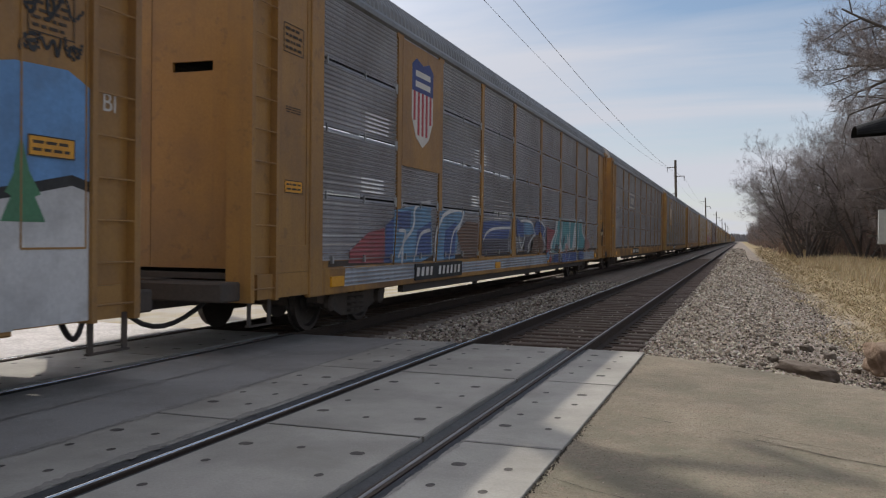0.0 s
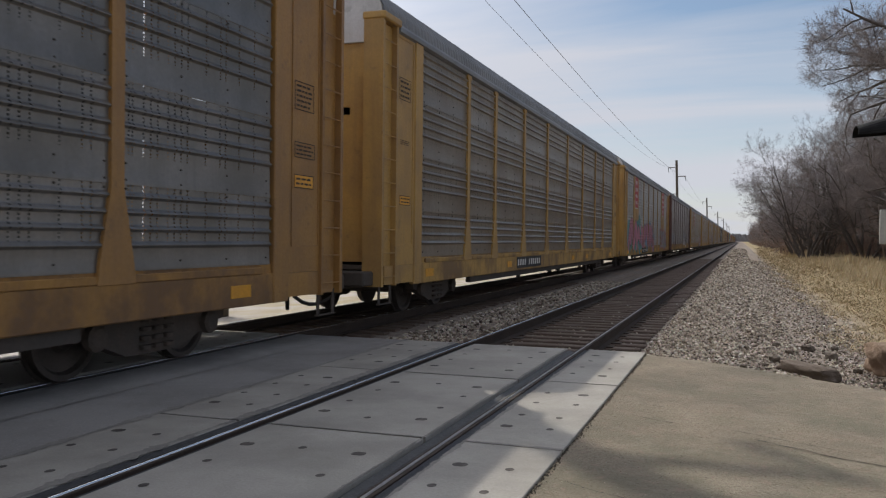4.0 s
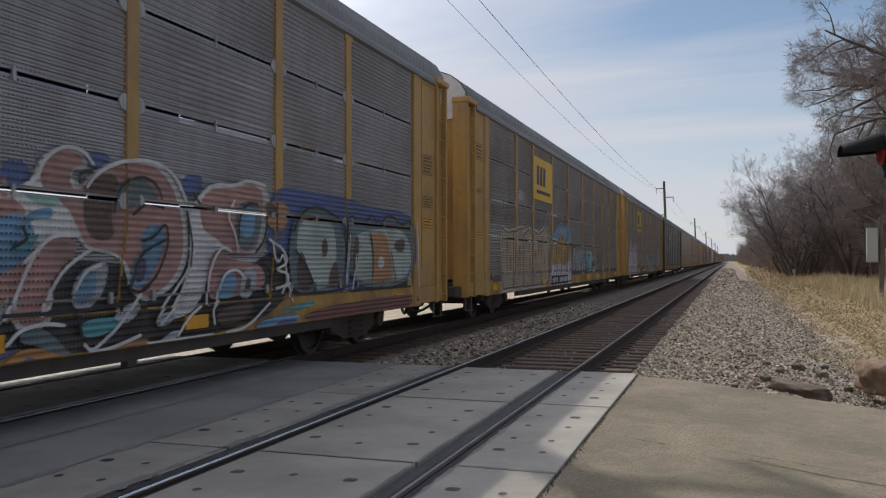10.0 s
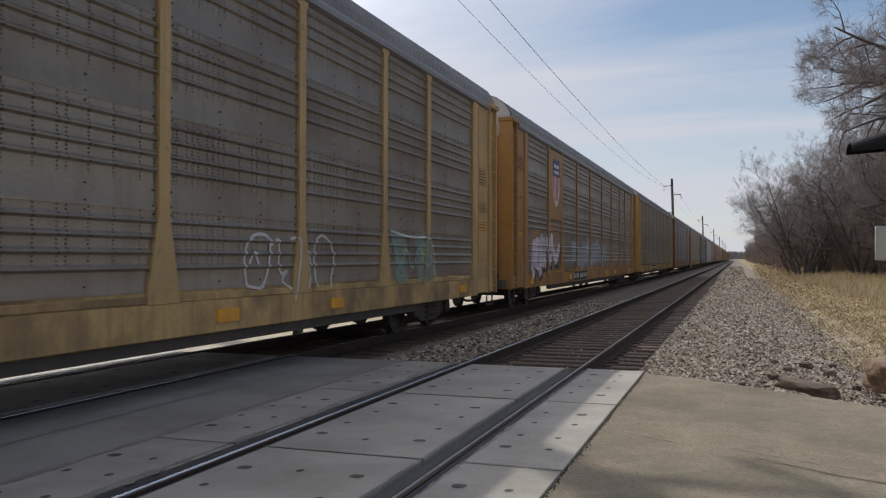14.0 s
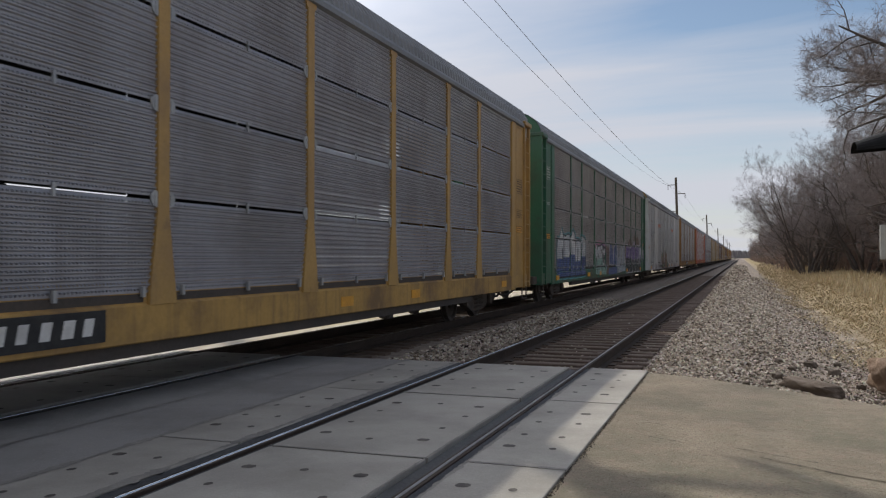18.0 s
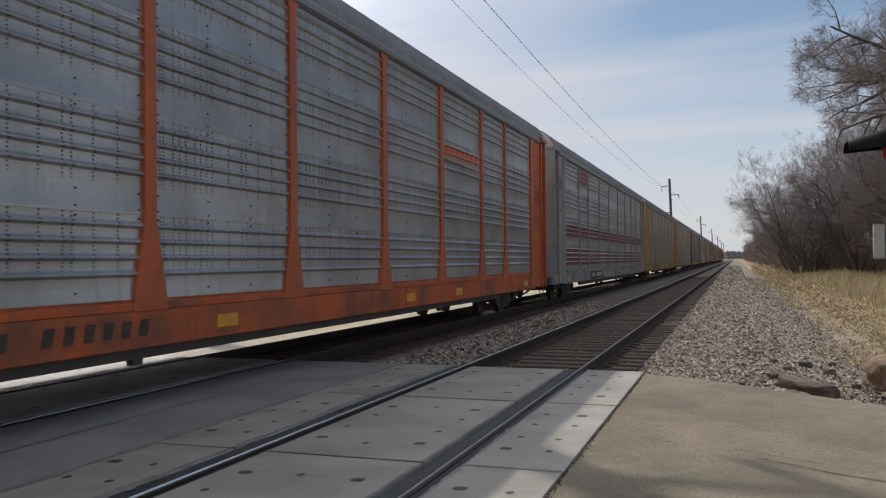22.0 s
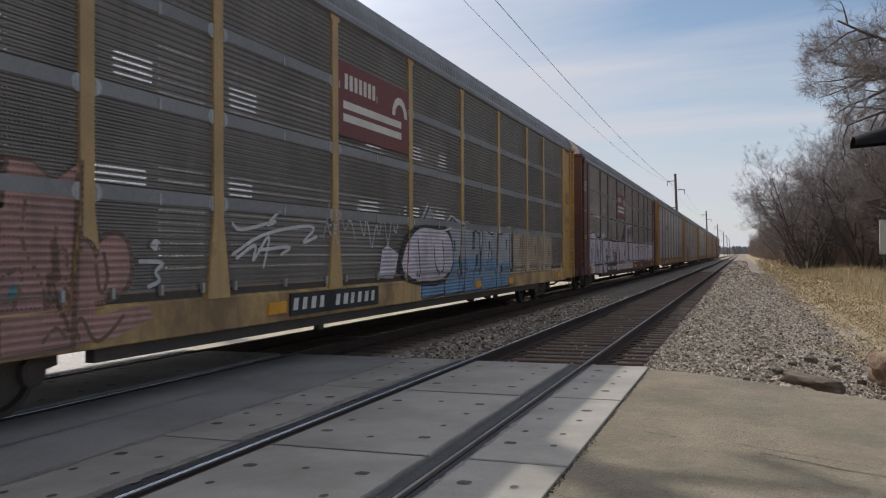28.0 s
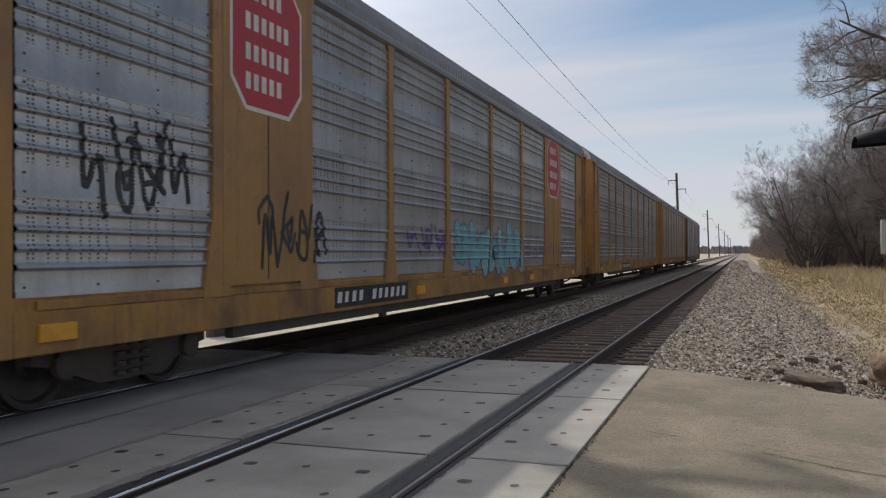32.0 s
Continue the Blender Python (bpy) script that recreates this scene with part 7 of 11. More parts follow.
def ears(pts):
    """Cuts a closed form into triangles, so that hollow forms clip cleanly."""
    return [[pts[i] for i in tri] for tri in geometry.tessellate_polygon([[Vector((y, z, 0)) for y, z in pts]])]


class Mural:
    """Sprayed forms laid one over another; forms of one colour that follow each other share a mesh."""

    def __init__(self, root):
        self.root, self.layer, self.last, self.polys = root, 0, None, []

    def flush(self):
        if self.polys:
            colour, word = self.last
            sprayed("graffiti_" + word, self.root, self.polys, spray(colour, word == "line"), self.layer, "sprayed " + SPRAY_WORDS.get(colour, colour) + (" lines" if word == "line" else " fill"))

    def add(self, key, polys):
        if key != self.last:
            self.flush()
            self.layer, self.last, self.polys = self.layer + 1, key, []
        self.polys += polys

    def round(self, colour, *pts):
        self.add((colour, "fill"), ears(round_form(list(pts))))

    def hard(self, colour, *pts):
        self.add((colour, "fill"), ears(list(pts)))

    def line(self, colour, *pts, width=0.02):
        self.add((colour, "line"), ribbon(smooth_line(list(pts)), width))


# hand-drawn murals: each form by its corners along the car and above the rail
def mural_6(m):
    m.round("grey", (19.65, 2.10), (20.20, 2.13), (21.08, 2.12), (22.20, 2.18), (22.24, 1.85), (23.06, 1.84), (22.97, 1.04), (21.40, 1.03), (20.41, 1.00), (19.66, 1.01))
    m.round("lilac", (20.65, 0.93), (21.15, 1.08), (21.50, 0.88), (21.11, 0.63), (20.65, 0.74))
    m.round("black", (20.23, 1.01), (20.34, 1.91), (20.48, 2.03), (20.82, 2.11), (21.13, 2.02), (21.16, 1.78), (21.03, 1.55), (21.08, 1.23), (21.40, 0.99), (21.16, 1.72), (21.13, 2.04), (21.40, 2.16), (22.28, 2.20), (22.26, 1.48), (22.16, 1.00), (21.40, 0.99), (20.99, 1.02))
    m.round("white", (20.30, 1.06), (20.35, 1.30), (20.65, 1.64), (20.67, 1.76), (20.40, 1.60), (20.40, 1.93), (20.79, 2.07), (21.07, 1.99), (21.10, 1.80), (20.97, 1.55), (20.76, 1.25), (21.01, 1.29), (20.97, 1.08))
    m.round("white", (21.21, 2.01), (21.44, 2.11), (22.19, 2.16), (22.18, 1.48), (22.08, 1.03), (21.75, 1.03), (21.43, 1.05), (21.47, 1.28), (21.69, 1.52), (21.35, 1.52), (21.20, 1.68))
    m.round("black", (21.54, 1.97), (21.68, 2.02), (21.81, 1.92), (21.71, 1.69), (21.57, 1.73))
    m.round("black", (21.64, 1.47), (21.86, 1.48), (21.78, 1.12), (21.64, 1.08))
    m.round("black", (20.59, 1.73), (20.71, 1.76), (20.72, 1.68), (20.43, 1.37), (20.31, 1.32), (20.34, 1.45))
    m.round("sky", (21.13, 1.37), (21.44, 1.39), (21.44, 1.18), (21.13, 1.20))
    m.line("black", (19.65, 1.98), (19.87, 1.98), (20.03, 1.82), (20.07, 1.39), (19.92, 1.02))
    m.line("white", (19.65, 2.12), (20.20, 2.15), (21.02, 2.16))
    m.line("black", (22.20, 1.85), (22.24, 1.06))


def mural_9(m):
    m.round("blue", (17.08, 2.10), (17.19, 2.19), (17.36, 2.16), (17.38, 2.01), (17.19, 1.94), (17.08, 1.99))
    m.round("blue", (17.96, 2.26), (18.08, 2.34), (18.27, 2.35), (18.32, 2.25), (18.08, 2.18))
    m.round("blue", (19.35, 2.19), (19.48, 2.28), (19.76, 2.28), (19.69, 2.09), (19.42, 2.03))
    m.round("blue", (21.12, 2.20), (21.50, 2.32), (22.34, 2.29), (23.31, 2.31), (24.15, 2.19), (25.82, 2.22), (26.21, 2.03), (26.20, 0.98), (21.50, 0.93), (21.03, 1.50))
    m.round("black", (17.08, 1.34), (17.31, 1.37), (17.55, 1.40), (18.38, 1.37), (19.05, 1.26), (19.42, 1.37), (19.83, 1.28), (20.60, 1.28), (21.12, 1.50), (21.70, 1.51), (21.60, 0.93), (21.03, 0.86), (20.60, 0.66), (19.98, 0.60), (18.76, 0.60), (18.33, 0.60), (17.99, 0.60), (17.77, 0.60), (17.09, 0.70))
    m.hard("black", (17.09, 1.05), (18.38, 0.97), (21.03, 0.95), (21.50, 0.91), (21.03, 0.72), (19.98, 0.60), (18.76, 0.60), (18.38, 0.60), (18.02, 0.60), (17.77, 0.60), (17.47, 0.69), (17.09, 0.70))
    m.round("white", (17.27, 1.97), (17.40, 2.05), (17.46, 2.21), (17.67, 2.34), (17.91, 2.34), (18.04, 2.22), (17.96, 2.16), (17.85, 2.17), (17.82, 2.07), (17.96, 2.03), (18.01, 2.10), (18.17, 2.22), (18.48, 2.32), (18.92, 2.35), (19.23, 2.21), (19.42, 1.92), (19.49, 1.53), (19.42, 1.29), (19.20, 1.10), (18.81, 0.97), (18.54, 1.09), (18.48, 1.33), (18.38, 1.44), (17.99, 1.47), (17.90, 1.60), (17.72, 1.56), (17.51, 1.40), (17.31, 1.37), (17.08, 1.37), (17.08, 1.49), (17.23, 1.64), (17.27, 1.79), (17.15, 1.90))
    m.round("salmon", (17.46, 2.02), (17.50, 2.18), (17.67, 2.32), (17.89, 2.31), (17.99, 2.22), (17.82, 2.17), (17.80, 1.99), (17.96, 2.00), (18.03, 2.09), (18.20, 2.19), (18.48, 2.29), (18.89, 2.31), (19.16, 2.19), (19.34, 1.91), (19.41, 1.56), (19.34, 1.33), (19.14, 1.14), (18.81, 1.01), (18.62, 1.10), (18.54, 1.33), (18.38, 1.47), (18.01, 1.50), (17.92, 1.63), (17.78, 1.84), (17.59, 1.91))
    m.round("salmon", (17.43, 1.37), (17.51, 1.50), (17.67, 1.59), (17.87, 1.57), (17.90, 1.44), (17.68, 1.31), (17.53, 1.09), (17.47, 0.97), (17.41, 0.94))
    m.round("salmon", (17.08, 2.08), (17.15, 1.98), (17.14, 1.81), (17.08, 1.55))
    m.round("umber", (17.96, 2.03), (18.08, 2.11), (18.38, 2.19), (18.43, 2.00), (18.30, 1.82), (18.38, 1.58), (18.08, 1.55), (17.96, 1.73))
    m.round("mint", (17.23, 1.99), (17.36, 1.98), (17.59, 1.94), (17.72, 1.87), (17.55, 1.81), (17.31, 1.89))
    m.round("haze", (18.33, 1.89), (18.38, 2.07), (18.59, 2.15), (18.81, 2.14), (18.98, 2.00), (18.98, 1.89), (18.70, 1.93), (18.48, 1.84))
    m.round("salmon", (18.48, 1.79), (18.75, 1.93), (18.98, 1.89), (18.93, 1.78), (18.64, 1.58), (18.59, 1.40), (18.41, 1.44))
    m.round("sky", (17.25, 1.63), (17.42, 1.72), (17.59, 1.72), (17.63, 1.81), (17.51, 1.82), (17.31, 1.75), (17.19, 1.55))
    m.round("teal", (17.16, 1.49), (17.31, 1.55), (17.51, 1.62), (17.31, 1.43), (17.19, 1.43))
    m.round("sky", (18.64, 1.57), (18.87, 1.74), (19.07, 1.73), (19.08, 1.52), (18.87, 1.22), (18.65, 1.12), (18.51, 1.17), (18.62, 1.42), (18.78, 1.51))
    m.round("navyhaze", (18.59, 1.37), (18.78, 1.44), (18.81, 1.26), (18.62, 1.14))
    m.round("grey", (17.81, 1.14), (17.92, 1.30), (18.13, 1.37), (18.28, 1.37), (18.23, 1.13), (18.04, 0.94), (17.85, 0.98))
    m.round("sky", (17.85, 1.16), (17.94, 1.29), (18.11, 1.30), (18.13, 1.13), (17.99, 0.99), (17.88, 1.04))
    m.round("white", (19.48, 1.92), (19.62, 2.05), (19.83, 2.21), (20.27, 2.22), (20.51, 2.31), (20.94, 2.28), (21.12, 2.13), (21.03, 1.96), (20.98, 1.64), (20.77, 1.45), (20.28, 1.47), (19.97, 1.53), (19.83, 1.37), (19.76, 1.08), (19.69, 0.96), (19.42, 0.82), (19.11, 0.80), (19.36, 1.10), (19.49, 1.37))
    m.round("salmon", (19.65, 1.91), (19.72, 2.06), (19.93, 2.17), (20.35, 2.19), (20.59, 2.27), (20.94, 2.23), (20.94, 1.96), (20.85, 1.59), (20.60, 1.44), (20.20, 1.49), (19.94, 1.64), (19.72, 1.69))
    m.round("salmon", (19.76, 1.31), (19.97, 1.49), (20.43, 1.37), (20.94, 1.34), (21.03, 1.04), (19.98, 0.95), (19.83, 1.00))
    m.round("haze", (20.35, 1.93), (20.47, 2.06), (20.76, 2.08), (20.94, 1.96), (20.85, 1.64), (20.56, 1.45), (20.35, 1.62))
    m.round("sky", (20.39, 1.89), (20.55, 2.03), (20.78, 1.95), (20.72, 1.66), (20.47, 1.63))
    m.round("sky", (19.94, 0.99), (20.01, 1.20), (20.28, 1.28), (20.40, 1.13), (20.28, 0.94))
    m.round("grey", (20.44, 0.97), (20.45, 1.19), (20.60, 1.32), (20.81, 1.27), (20.77, 1.05), (20.64, 0.94))
    m.round("umber", (20.52, 1.01), (20.56, 1.19), (20.68, 1.19), (20.64, 1.03))
    m.round("orange", (20.94, 2.09), (21.50, 2.11), (21.61, 1.95), (21.40, 1.74), (21.12, 1.76), (20.96, 1.91))
    m.round("umber", (20.96, 2.07), (21.23, 2.08), (21.26, 1.95), (21.03, 1.94))
    m.round("haze", (21.60, 1.75), (21.75, 1.98), (22.12, 2.10), (22.69, 2.08), (23.12, 1.88), (23.25, 1.53), (23.12, 0.95), (21.70, 0.93), (21.55, 1.36))
    m.round("sage", (21.75, 1.73), (21.95, 1.94), (22.45, 2.01), (22.93, 1.85), (22.93, 1.04), (22.12, 0.98), (21.80, 1.17))
    m.round("umber", (21.75, 1.36), (21.90, 1.56), (22.12, 1.21), (22.28, 1.00), (21.80, 0.97))
    m.round("umber", (22.45, 1.62), (22.63, 1.73), (22.66, 1.47), (22.51, 1.41))
    m.round("umber", (22.63, 1.10), (22.93, 1.47), (23.05, 1.03), (22.81, 0.99))
    m.round("haze", (23.25, 1.75), (23.31, 2.06), (23.79, 1.88), (24.15, 2.04), (24.54, 1.94), (24.94, 2.14), (25.46, 1.97), (26.01, 2.09), (26.11, 0.95), (23.31, 0.96))
    m.round("sage", (23.38, 1.70), (24.01, 1.86), (25.82, 1.95), (25.97, 1.02), (23.45, 1.01))
    m.round("orange", (24.08, 1.80), (24.78, 1.85), (24.94, 1.48), (25.11, 1.01), (24.15, 1.00), (24.23, 1.48))
    m.round("umber", (25.11, 1.70), (25.64, 1.78), (25.55, 1.49), (25.14, 1.55))
    m.round("white", (24.38, 1.36), (24.54, 1.48), (24.73, 1.36), (24.54, 1.22))
    m.round("umber", (23.38, 1.53), (23.65, 1.82), (23.72, 1.53), (23.47, 1.08))
    m.round("teal", (17.88, 0.88), (18.43, 0.88), (18.54, 0.93), (18.38, 0.78), (18.09, 0.72), (17.90, 0.73))
    m.round("haze", (17.20, 0.75), (17.27, 0.85), (17.43, 0.86), (17.60, 0.76), (17.77, 0.60), (17.86, 0.60), (17.75, 0.60), (17.60, 0.62), (17.39, 0.71))
    m.round("ochrefill", (17.09, 0.61), (17.24, 0.70), (17.47, 0.68), (17.66, 0.60), (17.75, 0.60), (17.24, 0.60), (17.09, 0.60))
    m.round("blue", (17.26, 0.60), (17.31, 0.63), (17.41, 0.60), (17.35, 0.60))
    m.round("ochrefill", (18.07, 0.60), (18.33, 0.60), (18.70, 0.68), (18.82, 0.60), (18.76, 0.60))
    m.round("haze", (18.82, 0.60), (19.05, 0.60), (19.43, 0.60), (19.91, 0.60), (19.36, 0.60))
    m.round("sky", (20.68, 0.60), (20.85, 0.69), (21.80, 0.72), (21.75, 0.60), (21.03, 0.60))
    m.round("teal", (21.12, 0.74), (22.12, 0.88), (22.28, 0.82), (21.80, 0.75))
    m.round("rustred", (21.85, 0.60), (22.01, 0.71), (22.81, 0.77), (24.61, 0.81), (26.20, 0.81), (26.20, 0.60), (23.31, 0.60))
    m.round("blue", (21.12, 0.60), (21.31, 0.66), (21.75, 0.63), (21.70, 0.60))
    m.round("grey", (18.28, 0.89), (18.43, 0.98), (18.62, 1.01), (18.65, 0.92), (18.49, 0.81), (18.33, 0.83))
    m.round("grey", (18.82, 0.60), (18.93, 0.60), (19.11, 0.69), (19.30, 0.69), (19.17, 0.60), (18.99, 0.60))
    m.round("umber", (19.94, 0.87), (20.60, 0.92), (20.68, 0.83), (20.28, 0.68), (19.90, 0.69))
    m.round("grey", (18.90, 0.87), (19.23, 0.89), (19.11, 0.76), (18.87, 0.74))
    m.line("white", (17.27, 1.97), (17.40, 2.04), (17.46, 2.20), (17.67, 2.34), (17.91, 2.33), (18.03, 2.22), width=0.016)
    m.line("white", (17.96, 2.02), (18.05, 2.12), (18.20, 2.21), (18.48, 2.31), (18.92, 2.34), (19.23, 2.21), (19.42, 1.92), (19.49, 1.53), (19.42, 1.29), (19.20, 1.10), (18.93, 0.85), width=0.016)
    m.line("white", (17.27, 1.37), (17.43, 1.49), (17.55, 1.59), (17.85, 1.60), width=0.016)
    m.line("white", (17.47, 0.94), (17.51, 1.09), (17.68, 1.31), (17.92, 1.44), (17.99, 1.47), width=0.016)
    m.line("white", (17.09, 0.93), (17.16, 1.05), (17.29, 1.31), (17.37, 1.43), width=0.016)
    m.line("white", (17.83, 1.14), (17.94, 1.30), (18.13, 1.35), width=0.016)
    m.line("white", (17.92, 0.67), (18.00, 0.60), (18.16, 0.68), (18.38, 0.81), (18.65, 1.08), width=0.016)
    m.line("white", (17.99, 0.60), (18.23, 0.60), (18.65, 0.69), width=0.016)
    m.line("white", (18.96, 0.77), (19.23, 0.95), (19.39, 1.21), (19.52, 1.49), width=0.016)
    m.line("white", (19.23, 0.64), (19.42, 0.82), (19.62, 0.91), width=0.016)
    m.line("white", (19.48, 1.92), (19.62, 2.05), (19.86, 2.21), (20.27, 2.21), (20.53, 2.31), (20.94, 2.27), width=0.016)
    m.line("white", (19.76, 0.92), (19.76, 1.16), (19.87, 1.41), (20.05, 1.55), (20.20, 1.49), width=0.016)
    m.line("white", (19.94, 0.97), (20.05, 1.24), (20.32, 1.30), (20.48, 1.19), width=0.016)
    m.line("white", (20.35, 1.49), (20.28, 1.71), (20.12, 1.87), (20.27, 2.05), width=0.016)
    m.line("white", (20.09, 0.60), (20.52, 0.62), (21.03, 0.88), width=0.016)
    m.line("white", (19.87, 0.71), (19.83, 0.88), (19.98, 0.95), width=0.016)
    m.line("white", (21.03, 1.64), (21.30, 1.55), (21.50, 1.36), (21.12, 1.27), (21.55, 1.22), (21.31, 0.99), width=0.016)
    m.line("white", (21.12, 1.60), (21.21, 1.32), (21.35, 1.51), (21.45, 1.12), (21.60, 0.88), width=0.016)
    m.line("white", (21.12, 1.04), (21.55, 1.10), width=0.016)
    m.line("white", (23.18, 0.95), (23.25, 1.36), (23.31, 1.75), width=0.016)
    m.line("white", (23.58, 1.47), (23.38, 0.97), width=0.016)
    m.line("white", (17.09, 0.74), (17.22, 0.85), (17.47, 0.88), (17.68, 0.85), width=0.016)
    m.line("white", (26.11, 2.06), (26.20, 0.95), width=0.016)
    m.line("white", (18.76, 0.60), (18.93, 0.60), (19.36, 0.60), (19.83, 0.60), width=0.016)
    m.line("black", (18.30, 1.82), (18.33, 1.99), (18.48, 2.13), (18.75, 2.18), (18.95, 2.08), (19.00, 1.89), width=0.016)
    m.line("black", (18.70, 1.57), (18.87, 1.61), (19.01, 1.74), (19.07, 1.71), (19.08, 1.52), (18.90, 1.22), (18.65, 1.08), (18.50, 1.12), width=0.016)
    m.line("black", (18.51, 1.14), (18.59, 1.40), (18.78, 1.50), (19.05, 1.59), width=0.016)
    m.line("black", (18.53, 1.81), (18.75, 1.94), (18.98, 1.90), width=0.016)
    m.line("black", (17.86, 2.05), (17.87, 2.14), (18.01, 2.15), width=0.016)
    m.line("black", (20.35, 1.62), (20.37, 1.88), (20.55, 2.05), (20.76, 2.04), width=0.016)
    m.line("black", (20.98, 1.94), (20.94, 1.64), (20.72, 1.48), width=0.016)
    m.line("black", (21.65, 1.75), (21.80, 1.98), (22.22, 2.12), (22.81, 2.03), (23.25, 1.86), (23.25, 1.53), width=0.016)
    m.line("black", (21.70, 0.95), (23.12, 0.95), (23.25, 1.05), width=0.016)
    m.line("black", (23.31, 0.94), (26.05, 0.94), width=0.016)
    m.line("black", (23.25, 1.86), (23.31, 2.08), (23.79, 1.88), (24.15, 2.13), (24.38, 1.90), (24.86, 2.17), (25.46, 1.94), (25.73, 2.11), (26.05, 1.89), width=0.016)
    m.line("black", (21.70, 1.51), (22.01, 1.31), (22.28, 0.98), width=0.016)
    m.line("black", (19.39, 1.88), (19.49, 1.56), (19.45, 1.33), width=0.016)
    m.line("black", (19.62, 1.97), (19.48, 2.08), width=0.016)
    m.line("black", (17.16, 1.49), (17.31, 1.55), (17.25, 1.64), width=0.016)
    m.line("black", (17.09, 0.96), (17.81, 0.95), (18.38, 0.99), width=0.016)
    m.line("black", (17.85, 0.92), (17.88, 0.75), width=0.016)
    m.line("black", (24.08, 1.80), (24.23, 1.48), (24.15, 1.00), width=0.016)
    m.line("black", (24.94, 1.54), (25.14, 1.04), width=0.016)


def mural_11(m):
    m.round("white", (15.38, 1.36), (15.62, 1.37), (15.80, 1.31), (15.82, 1.40), (16.01, 1.42), (15.95, 1.74), (16.62, 1.81), (16.89, 1.84), (17.34, 1.79), (17.45, 1.73), (17.70, 1.80), (18.02, 1.75), (18.86, 1.76), (18.70, 1.54), (19.26, 1.59), (18.73, 1.33), (19.12, 1.30), (19.40, 1.07), (19.37, 0.78), (19.03, 0.62), (18.44, 0.62), (17.83, 0.62), (17.23, 0.72), (16.95, 0.64), (16.32, 0.67), (15.64, 0.67), (15.39, 0.71))
    m.round("turquoise", (15.38, 1.32), (15.60, 1.33), (15.82, 1.26), (15.87, 1.37), (16.06, 1.38), (16.00, 1.71), (16.62, 1.78), (16.88, 1.80), (17.33, 1.75), (17.43, 1.68), (17.68, 1.76), (17.99, 1.70), (18.75, 1.70), (18.57, 1.48), (19.12, 1.53), (18.57, 1.28), (19.03, 1.25), (19.30, 1.07), (19.27, 0.81), (18.98, 0.67), (18.44, 0.67), (18.07, 0.76), (17.83, 0.67), (17.51, 0.68), (17.23, 0.76), (16.95, 0.69), (16.59, 0.75), (16.32, 0.70), (16.06, 0.73), (15.64, 0.70), (15.39, 0.75))
    m.round("blue", (16.66, 1.75), (16.88, 1.80), (17.04, 1.63), (17.07, 1.26), (16.95, 0.89), (16.71, 0.73), (16.56, 0.78), (16.68, 0.99), (16.59, 1.34), (16.60, 1.62))
    m.round("blue", (17.40, 1.64), (17.61, 1.76), (17.91, 1.75), (18.02, 1.61), (18.05, 1.24), (17.91, 1.11), (18.27, 0.96), (18.15, 0.73), (17.83, 0.67), (17.65, 0.76), (17.83, 0.98), (17.54, 1.12), (17.40, 1.17), (17.61, 1.23), (17.37, 1.38))
    m.round("white", (18.98, 1.63), (19.20, 1.84), (19.64, 1.85), (19.72, 1.59), (19.51, 1.48), (19.62, 1.37), (19.40, 1.12), (19.10, 1.17), (19.08, 1.36), (19.18, 1.48))
    m.round("blue", (19.07, 1.64), (19.27, 1.79), (19.56, 1.80), (19.64, 1.60), (19.40, 1.49), (19.53, 1.37), (19.35, 1.17), (19.19, 1.20), (19.18, 1.34), (19.29, 1.48))
    m.line("white", (16.38, 1.59), (16.13, 1.39), (16.40, 1.40), (16.38, 1.59))
    m.line("white", (16.24, 1.35), (16.22, 1.12), (16.29, 0.71))
    m.line("white", (17.07, 1.24), (17.30, 1.42), (17.10, 1.05), (17.23, 0.77))
    m.line("white", (18.23, 1.57), (18.31, 1.00), (18.48, 0.71))
    m.line("white", (16.73, 1.18), (16.79, 1.02), (16.70, 1.01))
    m.line("white", (17.76, 1.23), (17.87, 1.07), (17.83, 0.98))
    m.line("white", (16.66, 1.75), (16.88, 1.80), (17.04, 1.63), (17.07, 1.26), (16.95, 0.89), (16.71, 0.73), (16.56, 0.78), (16.68, 0.99), (16.59, 1.34), (16.60, 1.62), (16.66, 1.75))
    m.line("white", (17.40, 1.64), (17.61, 1.76), (17.91, 1.75), (18.02, 1.61), (18.05, 1.24), (17.91, 1.11), (18.27, 0.96), (18.15, 0.73), (17.83, 0.67))
    m.line("white", (19.17, 1.33), (19.03, 1.53), (18.84, 1.33))
    m.line("cyan", (15.38, 1.09), (15.64, 0.94), (15.87, 0.96))
    m.round("grey", (21.60, 1.82), (22.15, 2.12), (23.01, 2.19), (24.42, 2.20), (24.92, 1.85), (24.68, 0.98), (23.01, 0.73), (21.68, 1.05))
    m.line("white", (21.68, 1.82), (22.23, 2.10), (23.01, 1.94), (23.19, 0.95), (24.64, 1.02), (24.87, 1.85), (23.99, 2.16))


